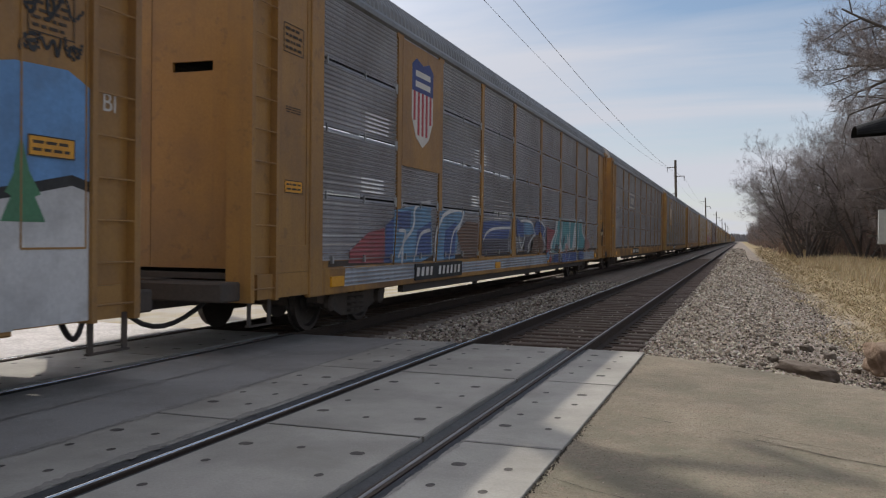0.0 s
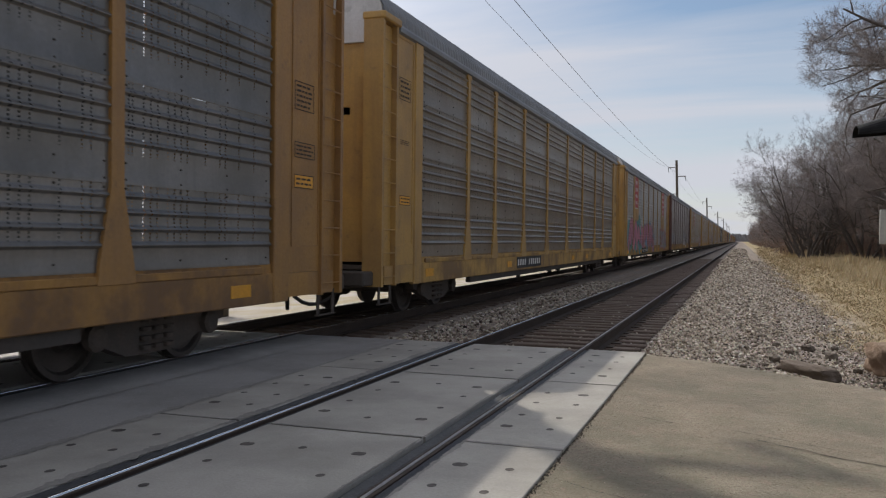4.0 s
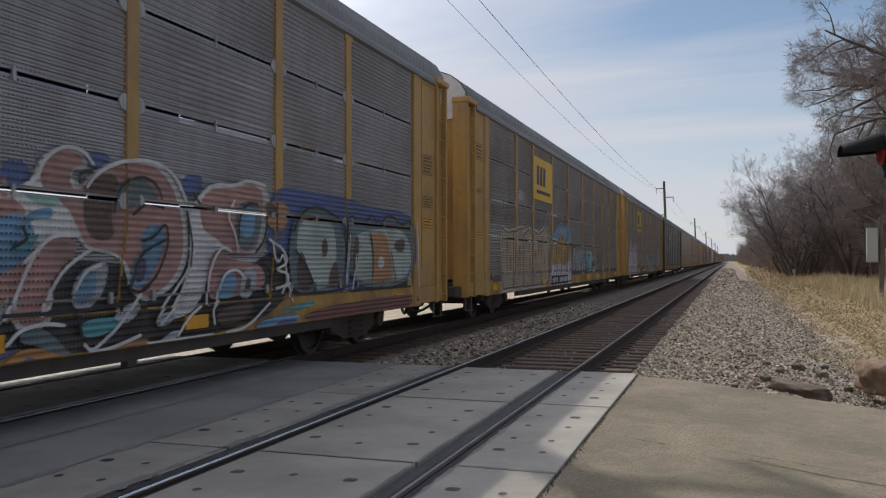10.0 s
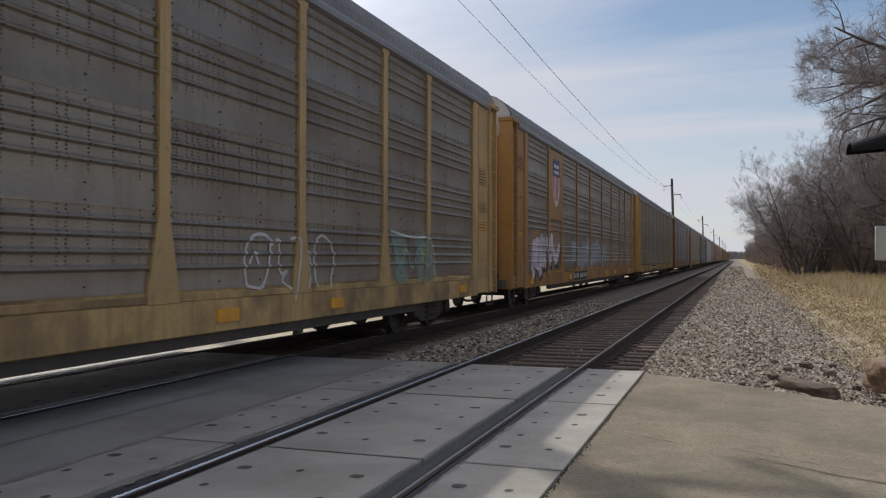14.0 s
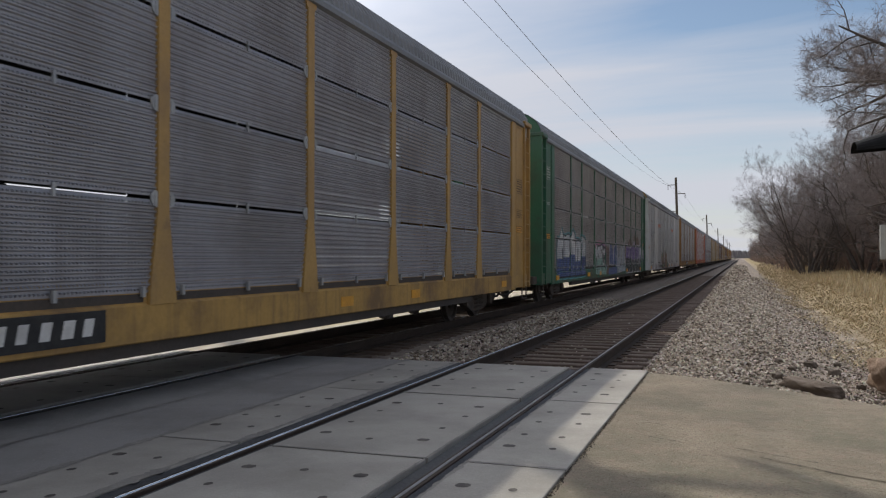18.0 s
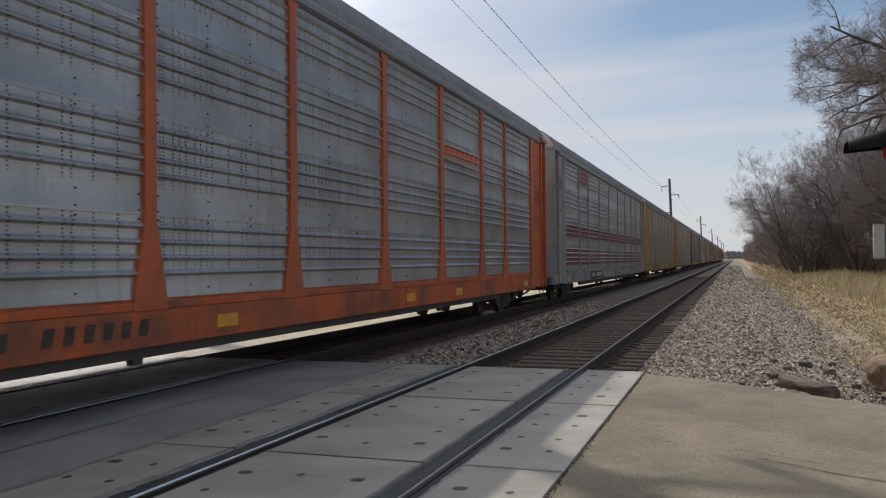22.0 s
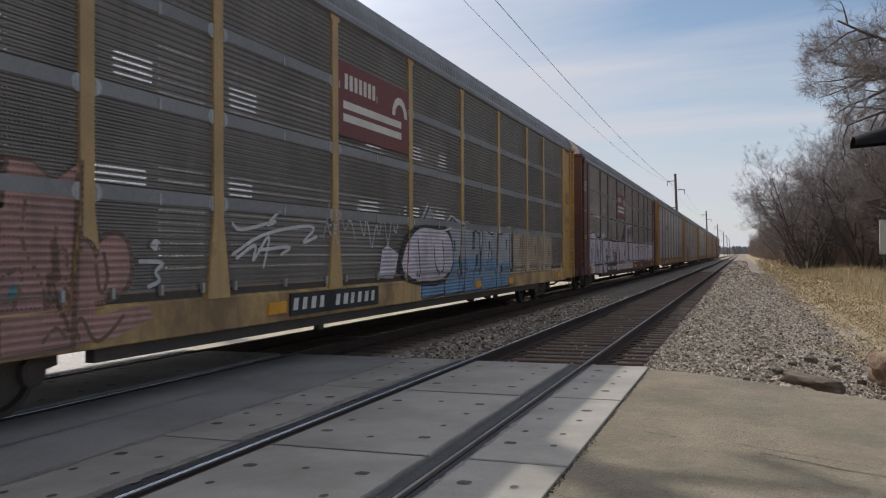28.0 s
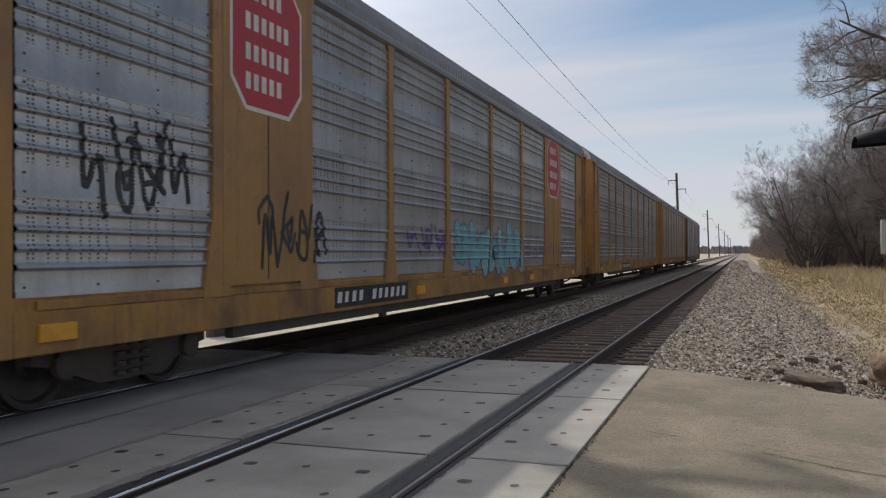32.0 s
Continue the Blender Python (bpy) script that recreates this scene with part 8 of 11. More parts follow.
def mural_18(m):
    m.round("pink", (10.14, 1.91), (10.39, 1.98), (11.27, 2.07), (12.13, 1.98), (12.82, 1.91), (12.94, 1.54), (11.62, 1.40), (10.14, 1.49))
    m.hard("brown", (12.78, 1.86), (13.86, 1.76), (13.92, 0.69), (12.86, 0.66))
    m.round("purple", (10.14, 1.64), (10.39, 1.91), (10.69, 1.92), (10.69, 1.75), (10.39, 1.79), (10.14, 1.53))
    m.round("purple", (11.09, 1.83), (11.39, 2.00), (11.83, 1.98), (12.63, 1.76), (12.13, 1.63), (11.62, 1.82))
    m.hard("black", (10.15, 1.02), (10.14, 1.66), (10.33, 1.86), (11.33, 1.86), (11.65, 1.92), (12.00, 1.84), (12.66, 1.80), (12.72, 1.49), (12.41, 1.31), (12.59, 0.95))
    m.hard("white", (10.15, 1.06), (10.14, 1.63), (10.35, 1.83), (10.60, 1.84), (10.59, 1.05))
    m.hard("white", (10.63, 1.05), (10.64, 1.64), (10.77, 1.76), (11.22, 1.81), (11.28, 1.67), (11.26, 1.05))
    m.hard("white", (11.34, 1.06), (11.32, 1.77), (11.62, 1.86), (11.92, 1.81), (11.98, 1.65), (11.86, 1.40), (12.05, 1.04), (11.78, 1.01), (11.70, 1.24), (11.62, 1.04))
    m.hard("white", (12.12, 1.04), (12.05, 1.65), (12.54, 1.74), (12.61, 1.54), (12.32, 1.40), (12.47, 1.02))
    m.hard("mint", (10.15, 1.06), (10.15, 1.33), (10.58, 1.34), (10.59, 1.05))
    m.hard("mint", (10.63, 1.05), (10.64, 1.29), (11.27, 1.32), (11.26, 1.05))
    m.hard("mint", (11.34, 1.06), (11.33, 1.32), (11.69, 1.35), (11.93, 1.27), (12.05, 1.04), (11.78, 1.01), (11.70, 1.24), (11.62, 1.04))
    m.round("black", (10.85, 1.43), (10.96, 1.56), (11.04, 1.43), (10.97, 1.32), (10.86, 1.34))
    m.round("black", (10.31, 1.39), (10.40, 1.43), (10.49, 1.19), (10.40, 1.05), (10.23, 1.06))
    m.hard("black", (11.56, 1.68), (11.74, 1.70), (11.73, 1.52), (11.57, 1.52))
    m.hard("black", (12.03, 1.53), (12.27, 1.49), (12.30, 1.14), (12.06, 1.15))
    m.line("purple", (12.63, 1.76), (12.78, 1.31), (12.48, 1.14), (13.02, 0.93))
    m.hard("white", (13.74, 1.04), (13.84, 1.90), (14.32, 2.07), (14.93, 1.64), (15.13, 1.81), (16.13, 2.16), (16.25, 1.00))
    m.hard("blue", (13.82, 1.08), (13.91, 1.87), (14.32, 2.01), (14.90, 1.58), (14.99, 1.07))
    m.hard("blue", (15.04, 1.06), (15.18, 1.75), (15.99, 2.08), (16.11, 1.04))
    m.hard("white", (16.16, 2.03), (16.31, 1.95), (16.70, 1.25), (17.22, 2.05), (17.69, 1.90), (17.46, 1.01), (16.16, 0.96))
    m.hard("grey", (16.23, 1.91), (16.67, 1.16), (17.22, 1.95), (17.53, 1.86), (17.36, 1.06), (16.25, 1.01))
    m.hard("white", (17.74, 1.63), (18.46, 2.18), (18.91, 1.95), (18.58, 1.04), (17.74, 1.03))
    m.hard("grey", (17.87, 1.59), (18.46, 2.08), (18.75, 1.90), (18.46, 1.09), (17.85, 1.08))
    m.line("black", (13.91, 1.87), (14.32, 2.01), (14.90, 1.58), (15.18, 1.75), (15.99, 2.08), (16.11, 1.04))
    m.line("black", (16.16, 1.97), (16.69, 1.19), (17.22, 2.02))
    m.line("white", (15.55, 1.29), (15.64, 1.59), (15.81, 1.32))
    m.line("black", (16.61, 1.61), (16.53, 1.86), (16.69, 1.28))
    m.hard("mint", (10.15, 0.98), (12.86, 0.98), (12.79, 0.67), (10.15, 0.71))
    m.hard("white", (11.07, 0.85), (11.28, 0.92), (11.42, 0.65), (11.15, 0.68))
    m.hard("brown", (12.94, 0.94), (13.41, 0.96), (13.41, 0.67), (12.94, 0.63))
    m.hard("blue", (13.47, 0.91), (16.02, 0.97), (15.95, 0.65), (13.47, 0.64))
    m.hard("grey", (16.09, 0.98), (18.96, 1.03), (18.85, 0.74), (16.09, 0.67))
    m.line("black", (10.40, 0.92), (10.63, 0.69))
    m.line("black", (11.62, 1.00), (11.94, 0.69))


def mural_28(m):
    m.hard("lilac", (4.00, 1.91), (4.20, 1.96), (5.26, 2.02), (5.49, 1.82), (5.67, 1.93), (7.19, 2.02), (7.47, 1.89), (7.63, 1.99), (10.17, 1.97), (11.69, 1.92), (12.78, 1.98), (13.13, 2.69), (15.45, 2.87), (15.72, 1.94), (26.74, 2.04), (26.71, 0.93), (15.93, 0.95), (10.16, 0.95), (5.60, 0.97), (3.99, 0.97))
    m.hard("pinkish", (3.99, 0.97), (5.60, 0.96), (5.63, 0.60), (4.45, 0.63), (3.99, 0.64))
    m.hard("lilac", (5.87, 0.96), (6.93, 0.95), (6.81, 0.60), (6.01, 0.62))
    m.hard("pinkish", (9.74, 0.92), (13.04, 0.96), (15.78, 0.95), (15.78, 0.67), (9.87, 0.64))
    m.hard("white", (5.29, 2.22), (5.55, 2.24), (5.58, 1.89), (5.46, 1.82), (5.26, 2.00))
    m.hard("white", (7.19, 2.31), (7.46, 2.33), (7.47, 1.92), (7.21, 2.02))
    m.hard("pinkish", (5.18, 1.81), (5.43, 1.82), (5.60, 0.97), (5.07, 0.96))
    m.hard("pinkish", (7.15, 1.83), (7.41, 1.84), (7.49, 1.29), (7.63, 1.02), (7.01, 0.99))
    m.hard("pinkish", (10.00, 1.89), (10.24, 1.90), (10.42, 1.00), (9.88, 0.96))
    m.hard("dusk", (11.42, 2.02), (12.75, 2.73), (12.78, 2.00))
    m.hard("dusk", (4.33, 1.55), (4.69, 1.53), (4.81, 1.19), (4.41, 1.20))
    m.hard("lilac", (4.39, 1.48), (4.64, 1.50), (4.46, 1.32))
    m.hard("lilac", (4.72, 1.41), (4.76, 1.22), (4.49, 1.22))
    m.hard("navyhaze", (5.43, 1.82), (5.64, 1.83), (5.73, 1.37), (5.92, 0.67), (5.69, 0.64), (5.58, 1.25))
    m.hard("navyhaze", (6.42, 1.58), (6.79, 1.58), (6.79, 1.48), (6.56, 1.45), (6.62, 1.31), (7.63, 1.29), (7.65, 1.20), (7.00, 1.17), (7.01, 1.04), (6.70, 1.04), (6.55, 1.30))
    m.hard("dusk", (8.47, 1.52), (8.74, 1.56), (8.78, 1.46), (9.59, 1.46), (9.74, 1.01), (8.64, 1.00))
    m.hard("lilac", (8.65, 1.27), (8.99, 1.41), (8.70, 1.06))
    m.hard("dusk", (10.49, 1.54), (10.70, 1.56), (10.85, 0.99), (10.48, 1.00))
    m.hard("dusk", (12.19, 1.38), (12.73, 1.63), (12.77, 1.23), (12.29, 1.27))
    m.hard("dusk", (13.50, 2.57), (14.09, 2.70), (14.20, 2.49), (14.84, 2.74), (15.33, 2.74), (15.37, 2.01), (14.83, 1.99), (14.71, 2.40), (14.07, 2.05), (14.30, 1.01), (13.70, 1.01))
    m.line("black", (4.00, 2.44), (4.12, 2.10), (4.24, 1.74), (4.41, 1.20), (4.54, 0.63), width=0.05)
    m.line("black", (4.18, 1.98), (4.60, 2.01), (5.15, 2.02), (5.43, 1.86), (5.58, 1.78), width=0.05)
    m.line("black", (5.58, 1.78), (5.64, 1.91), (5.80, 1.96), (6.26, 1.97), (7.19, 2.00), (7.50, 1.87), width=0.035)
    m.line("black", (7.50, 1.86), (7.63, 1.51), (7.77, 1.01), width=0.05)
    m.line("black", (7.59, 1.98), (8.22, 1.99), (8.43, 1.88), (9.30, 1.93), (10.03, 1.91), width=0.03)
    m.line("black", (9.39, 1.87), (9.55, 1.53), (9.74, 1.00), width=0.03)
    m.line("black", (8.35, 1.87), (8.54, 1.52), width=0.025)
    m.line("black", (10.34, 1.91), (10.53, 1.41), (10.75, 0.99), width=0.035)
    m.line("black", (10.46, 1.96), (11.51, 1.92), (12.74, 1.98), width=0.025)
    m.line("black", (11.42, 1.88), (11.59, 1.48), (11.85, 1.00), width=0.04)
    m.line("black", (12.79, 2.66), (12.94, 1.78), (13.04, 1.00), width=0.035)
    m.line("black", (11.60, 1.99), (12.75, 2.70), width=0.03)
    m.line("black", (3.99, 0.95), (5.04, 0.96), (5.60, 0.97), width=0.03)
    m.line("black", (6.29, 0.99), (7.63, 0.99), (9.88, 0.97), width=0.022)
    m.line("black", (10.75, 0.99), (13.04, 1.02), width=0.02)
    m.line("black", (13.36, 1.03), (26.71, 0.97), width=0.02)
    m.line("black", (15.66, 1.93), (15.79, 1.06), width=0.03)
    m.line("black", (4.52, 0.96), (4.59, 0.61), width=0.05)
    m.line("black", (5.60, 0.95), (5.69, 0.63), (5.92, 0.67), width=0.04)
    m.line("dusk", (16.89, 1.83), (16.98, 1.50), (17.04, 1.13), width=0.04)
    m.line("dusk", (18.11, 1.85), (18.21, 1.51), (18.28, 1.11), width=0.04)
    m.line("dusk", (19.08, 1.88), (19.19, 1.51), (19.27, 1.10), width=0.04)
    m.line("dusk", (20.14, 1.90), (20.27, 1.52), (20.35, 1.08), width=0.04)
    m.line("dusk", (21.82, 1.93), (21.96, 1.53), (22.05, 1.06), width=0.04)
    m.line("dusk", (23.75, 1.97), (23.92, 1.54), (24.03, 1.03), width=0.04)
    m.line("dusk", (17.22, 1.69), (18.11, 1.76), (18.10, 1.41), width=0.03)
    m.line("dusk", (19.28, 1.72), (20.36, 1.79), (20.36, 1.41), width=0.03)
    m.line("dusk", (22.34, 1.77), (23.75, 1.85), (23.74, 1.41), width=0.03)
    m.line("black", (15.80, 1.92), (18.30, 1.93), (21.32, 1.96), (26.02, 1.96), width=0.02)


def mural_5(m):
    m.round("silver", (20.50, 2.07), (20.68, 2.11), (20.87, 2.07), (21.20, 2.05), (21.49, 2.05), (21.61, 2.02), (21.85, 2.06), (22.02, 1.99), (22.28, 2.05), (22.54, 2.00), (22.81, 2.08), (23.13, 2.09), (23.59, 2.00), (24.30, 2.05), (24.81, 2.02), (25.12, 1.94), (25.45, 1.80), (25.58, 1.44), (25.89, 1.32), (25.89, 0.99), (25.70, 0.76), (25.32, 0.80), (25.04, 0.70), (24.58, 0.76), (24.30, 0.69), (24.06, 0.81), (23.77, 0.65), (23.35, 0.72), (23.21, 0.86), (22.81, 0.82), (22.42, 0.77), (22.05, 0.84), (21.97, 0.90), (21.76, 0.80), (21.60, 0.84), (21.34, 0.78), (21.18, 0.87), (21.06, 0.90), (20.87, 0.79), (20.68, 0.76), (20.50, 0.79))
    m.round("rosered", (21.99, 2.22), (22.10, 2.36), (22.33, 2.44), (22.42, 2.39), (22.37, 2.24), (22.19, 2.16), (22.04, 2.16))
    m.round("ochrefill", (22.12, 2.23), (22.21, 2.31), (22.33, 2.35), (22.30, 2.26), (22.21, 2.22))
    m.round("rosered", (26.12, 1.82), (26.46, 1.92), (26.93, 1.87), (26.93, 1.67), (26.46, 1.62), (26.15, 1.66))
    m.line("rosered", (20.50, 2.07), (20.68, 2.11), (20.87, 2.07), (21.20, 2.06), (21.49, 2.07), (21.81, 2.07), (21.95, 2.02), (22.02, 1.85), (22.04, 1.63), (22.05, 1.46), width=0.045)
    m.line("rosered", (20.80, 2.05), (20.87, 1.91), (20.87, 1.74), (20.74, 1.60), (20.50, 1.53), width=0.034)
    m.line("rosered", (20.50, 1.54), (20.77, 1.54), (20.96, 1.50), (21.11, 1.44), width=0.034)
    m.line("rosered", (21.12, 1.70), (21.06, 1.58), (21.10, 1.43), width=0.045)
    m.line("rosered", (21.47, 2.03), (21.46, 1.85), (21.53, 1.64), (21.49, 1.51), (21.27, 1.43), width=0.034)
    m.line("rosered", (21.53, 1.44), (21.68, 1.35), (21.78, 1.21), (21.68, 1.00), (21.60, 0.85), (21.38, 0.78), (21.20, 0.82), (21.16, 1.00), (21.18, 1.20), (21.20, 1.12), (21.18, 0.89), width=0.036)
    m.line("rosered", (20.50, 0.81), (20.65, 0.76), (20.90, 0.78), (21.13, 0.88), width=0.034)
    m.line("rosered", (20.77, 1.38), (20.78, 1.23), (20.76, 0.97), width=0.028)
    m.line("rosered", (21.53, 1.22), (21.82, 1.24), width=0.03)
    m.line("rosered", (21.68, 1.23), (21.59, 1.05), width=0.03)
    m.line("rosered", (21.78, 1.44), (21.83, 1.32), (21.99, 1.20), (22.06, 1.01), (22.01, 0.87), (21.89, 0.79), (21.66, 0.81), width=0.034)
    m.line("rosered", (22.06, 1.97), (22.28, 2.06), (22.49, 1.97), (22.55, 1.79), (22.51, 1.61), (22.39, 1.52), width=0.034)
    m.line("rosered", (22.06, 1.43), (22.32, 1.50), (22.61, 1.48), (22.76, 1.36), (22.81, 1.19), (22.76, 0.97), (22.61, 0.83), (22.28, 0.76), (22.05, 0.84), width=0.034)
    m.line("rosered", (22.55, 1.94), (22.81, 2.07), (23.13, 2.07), (23.47, 2.05), (23.53, 1.87), width=0.036)
    m.line("rosered", (23.44, 1.96), (23.56, 1.77), (23.59, 1.44), (23.35, 1.32), (23.13, 1.37), (23.13, 1.43), width=0.034)
    m.line("rosered", (23.13, 1.27), (23.29, 0.95), (23.29, 0.75), (23.53, 0.64), (23.90, 0.66), (24.16, 0.80), width=0.034)
    m.line("rosered", (23.47, 1.98), (24.17, 2.02), (24.06, 1.82), (23.90, 1.68), width=0.04)
    m.line("rosered", (24.06, 1.86), (24.30, 1.96), (24.77, 2.02), (24.85, 1.89), (24.73, 1.66), (24.77, 1.25), width=0.034)
    m.line("rosered", (23.77, 1.68), (23.81, 1.51), (23.97, 1.66), (24.30, 1.73), (24.58, 1.55), (24.58, 1.29), (23.71, 1.25), width=0.026)
    m.line("rosered", (24.85, 1.86), (25.12, 1.92), (25.37, 1.80), (25.49, 1.44), (25.45, 1.09), (25.28, 0.78), (24.96, 0.70), (24.65, 0.74), (24.44, 0.90), width=0.034)
    m.line("rosered", (24.16, 1.16), (24.19, 0.87), (24.30, 0.71), (24.54, 0.73), width=0.03)
    m.line("rosered", (24.66, 1.18), (25.12, 1.21), (25.16, 1.06), width=0.034)
    m.line("rosered", (25.49, 1.32), (25.89, 1.30), (25.89, 0.99), (25.70, 0.74), (25.32, 0.78), width=0.034)
    m.line("rosered", (25.45, 1.78), (25.71, 1.83), (25.71, 1.93), width=0.018)
    m.line("rosered", (25.49, 1.76), (25.84, 1.79), width=0.018)
    m.line("rosered", (22.76, 1.43), (22.78, 1.28), width=0.05)
    m.line("rosered", (21.31, 1.43), (21.49, 1.44), width=0.025)
    m.line("black", (21.37, 1.45), (21.45, 1.01), width=0.012)
    m.line("black", (23.13, 1.45), (22.99, 0.93), width=0.012)
    m.line("black", (23.44, 1.00), (23.80, 0.99), width=0.012)
    m.line("black", (24.06, 1.00), (25.89, 0.99), width=0.012)
    m.line("black", (20.54, 0.99), (21.03, 1.00), width=0.012)
    m.line("black", (21.01, 1.00), (21.15, 1.40), width=0.012)


def mural_10(m):
    m.round("mint", (16.20, 1.70), (16.46, 1.77), (17.14, 1.77), (17.90, 1.75), (18.37, 1.69), (18.36, 1.20), (19.19, 1.20), (19.19, 0.95), (18.23, 0.97), (16.21, 0.95))
    m.round("cyan", (16.20, 1.61), (16.55, 1.59), (16.64, 1.52), (16.53, 1.31), (16.83, 1.29), (16.88, 1.16), (16.69, 1.02), (16.21, 0.98))
    m.round("cyan", (16.63, 1.52), (17.03, 1.63), (17.14, 1.53), (17.09, 1.19), (17.04, 1.04), (16.88, 1.01), (16.88, 1.23), (16.55, 1.35))
    m.round("cyan", (17.18, 1.57), (17.65, 1.62), (18.00, 1.55), (17.97, 1.05), (17.53, 1.02), (17.47, 1.22), (17.36, 1.03), (17.09, 1.02))
    m.line("black", (16.55, 1.59), (16.62, 1.52), (16.51, 1.31), (16.83, 1.27), (16.86, 1.12), (16.67, 1.02), width=0.055)
    m.line("black", (17.14, 1.61), (17.17, 1.42), (17.06, 1.02), width=0.055)
    m.line("black", (17.14, 1.61), (17.68, 1.61), (17.72, 1.48))
    m.line("black", (18.03, 1.57), (17.97, 1.02))
    m.line("black", (17.36, 1.19), (17.47, 1.22), (17.56, 1.02), (17.93, 1.03))
    m.line("black", (16.20, 1.65), (16.26, 1.58), (16.20, 1.35), width=0.055)
    m.line("black", (16.20, 1.16), (16.40, 1.16), (16.42, 1.00))
    m.round("black", (18.11, 1.25), (18.37, 1.38), (18.73, 1.33), (18.78, 1.17), (18.52, 1.12), (18.16, 1.13))
    m.line("white", (18.27, 1.40), (18.20, 1.51), (18.34, 1.42), (18.59, 1.57), (18.67, 1.47), (18.52, 1.34))
    m.line("mint", (18.67, 1.33), (18.82, 1.22), (19.15, 1.14))
    m.line("purple", (19.41, 1.62), (19.50, 1.48), (19.68, 1.58), (19.77, 1.46), (20.17, 1.54))
    m.line("purple", (19.41, 1.23), (19.68, 1.35), (19.87, 1.20), (20.22, 1.33))


def mural_19(m):
    m.round("green", (11.07, 1.63), (11.13, 1.71), (11.39, 1.73), (11.69, 1.71), (11.72, 1.62), (11.62, 1.43), (11.43, 1.34), (11.22, 1.36), (11.09, 1.47))
    m.round("green", (12.86, 1.91), (13.07, 1.97), (13.46, 1.93), (13.57, 1.81), (13.74, 1.78), (13.78, 1.64), (13.40, 1.59), (13.07, 1.69), (12.89, 1.81))
    m.round("green", (15.23, 1.23), (15.71, 1.26), (15.86, 1.09), (15.61, 0.93), (15.78, 0.63), (15.01, 0.61), (15.10, 0.79))
    m.round("rustred", (9.89, 1.57), (10.00, 1.71), (10.15, 1.79), (10.17, 1.88), (10.34, 1.93), (10.55, 1.94), (10.61, 1.86), (10.59, 1.69), (10.64, 1.59), (10.75, 1.60), (10.81, 1.53), (11.13, 1.45), (11.30, 1.30), (11.57, 1.44), (11.76, 1.55), (11.88, 1.68), (12.16, 1.72), (12.16, 1.84), (12.48, 1.88), (12.95, 1.82), (13.26, 1.76), (13.78, 1.71), (14.03, 1.55), (14.34, 1.70), (14.79, 1.70), (14.96, 1.57), (14.92, 1.33), (15.32, 1.29), (15.42, 1.06), (15.01, 0.91), (15.37, 0.65), (14.84, 0.60), (13.08, 0.60), (10.24, 0.60), (10.34, 0.74), (10.52, 0.93), (10.18, 1.04), (9.77, 0.94), (9.85, 1.15))
    m.round("tan", (9.92, 1.61), (10.15, 1.77), (10.37, 1.84), (10.38, 1.68), (10.53, 1.36), (10.72, 1.16), (10.74, 1.36), (10.77, 1.54), (11.15, 1.43), (11.16, 1.19), (11.39, 1.19), (11.18, 0.99), (10.18, 1.02), (9.79, 0.93), (9.86, 1.29))
    m.round("tan", (11.39, 1.27), (11.66, 1.46), (11.85, 1.44), (11.89, 1.64), (12.16, 1.63), (12.29, 1.39), (12.29, 1.03), (11.76, 1.02), (11.30, 0.99), (11.57, 1.14), (11.76, 1.24))
    m.round("tan", (12.18, 1.80), (12.37, 1.73), (12.95, 1.80), (13.23, 1.59), (13.23, 1.28), (12.95, 1.05), (12.68, 1.03), (12.60, 1.26), (12.43, 1.46), (12.29, 1.60))
    m.round("tan", (13.23, 1.59), (13.46, 1.72), (13.78, 1.60), (14.11, 1.42), (14.34, 1.63), (14.71, 1.62), (14.79, 1.35), (15.23, 1.31), (15.42, 1.10), (15.10, 1.03), (13.89, 1.03), (13.60, 1.07), (13.20, 1.05))
    m.round("tan", (10.48, 0.98), (11.22, 0.96), (11.39, 0.79), (11.33, 0.64), (10.28, 0.62), (10.38, 0.76), (10.55, 0.88))
    m.round("tan", (12.83, 0.98), (13.60, 1.00), (14.58, 1.00), (15.10, 0.91), (14.92, 0.68), (14.34, 0.64), (13.60, 0.65), (13.08, 0.60), (12.77, 0.67))
    m.round("grime", (10.59, 0.96), (11.18, 0.95), (11.35, 0.77), (11.26, 0.65), (10.45, 0.63), (10.35, 0.72))
    m.round("grime", (11.53, 0.93), (12.06, 0.96), (12.16, 0.80), (12.06, 0.66), (11.48, 0.62), (11.39, 0.77))
    m.round("grime", (12.16, 0.96), (12.89, 1.02), (13.20, 0.91), (12.83, 0.70), (12.27, 0.64))
    m.round("grime", (13.96, 0.62), (14.84, 0.60), (14.75, 0.60), (14.11, 0.60))
    m.round("rustred", (10.37, 1.68), (10.50, 1.74), (10.59, 1.67), (10.75, 1.54), (10.74, 1.36), (10.72, 1.16), (10.53, 1.37))
    m.round("umber", (11.15, 1.37), (11.24, 1.38), (11.26, 1.22), (11.20, 1.16), (11.14, 1.21))
    m.round("umber", (11.39, 1.06), (11.57, 1.17), (11.76, 1.23), (11.71, 1.08), (11.53, 0.98), (11.57, 0.81), (11.39, 0.79), (11.22, 0.97))
    m.round("umber", (12.29, 1.42), (12.48, 1.39), (12.65, 1.23), (12.60, 1.03), (12.37, 1.07))
    m.round("umber", (13.50, 1.35), (13.89, 1.37), (13.96, 1.13), (13.71, 1.07), (13.47, 1.13))
    m.round("umber", (14.19, 1.28), (14.71, 1.31), (14.50, 1.14), (14.22, 1.12))
    m.round("umber", (12.89, 0.97), (13.60, 0.98), (13.54, 0.90), (13.20, 0.81), (12.95, 0.69), (12.77, 0.87))
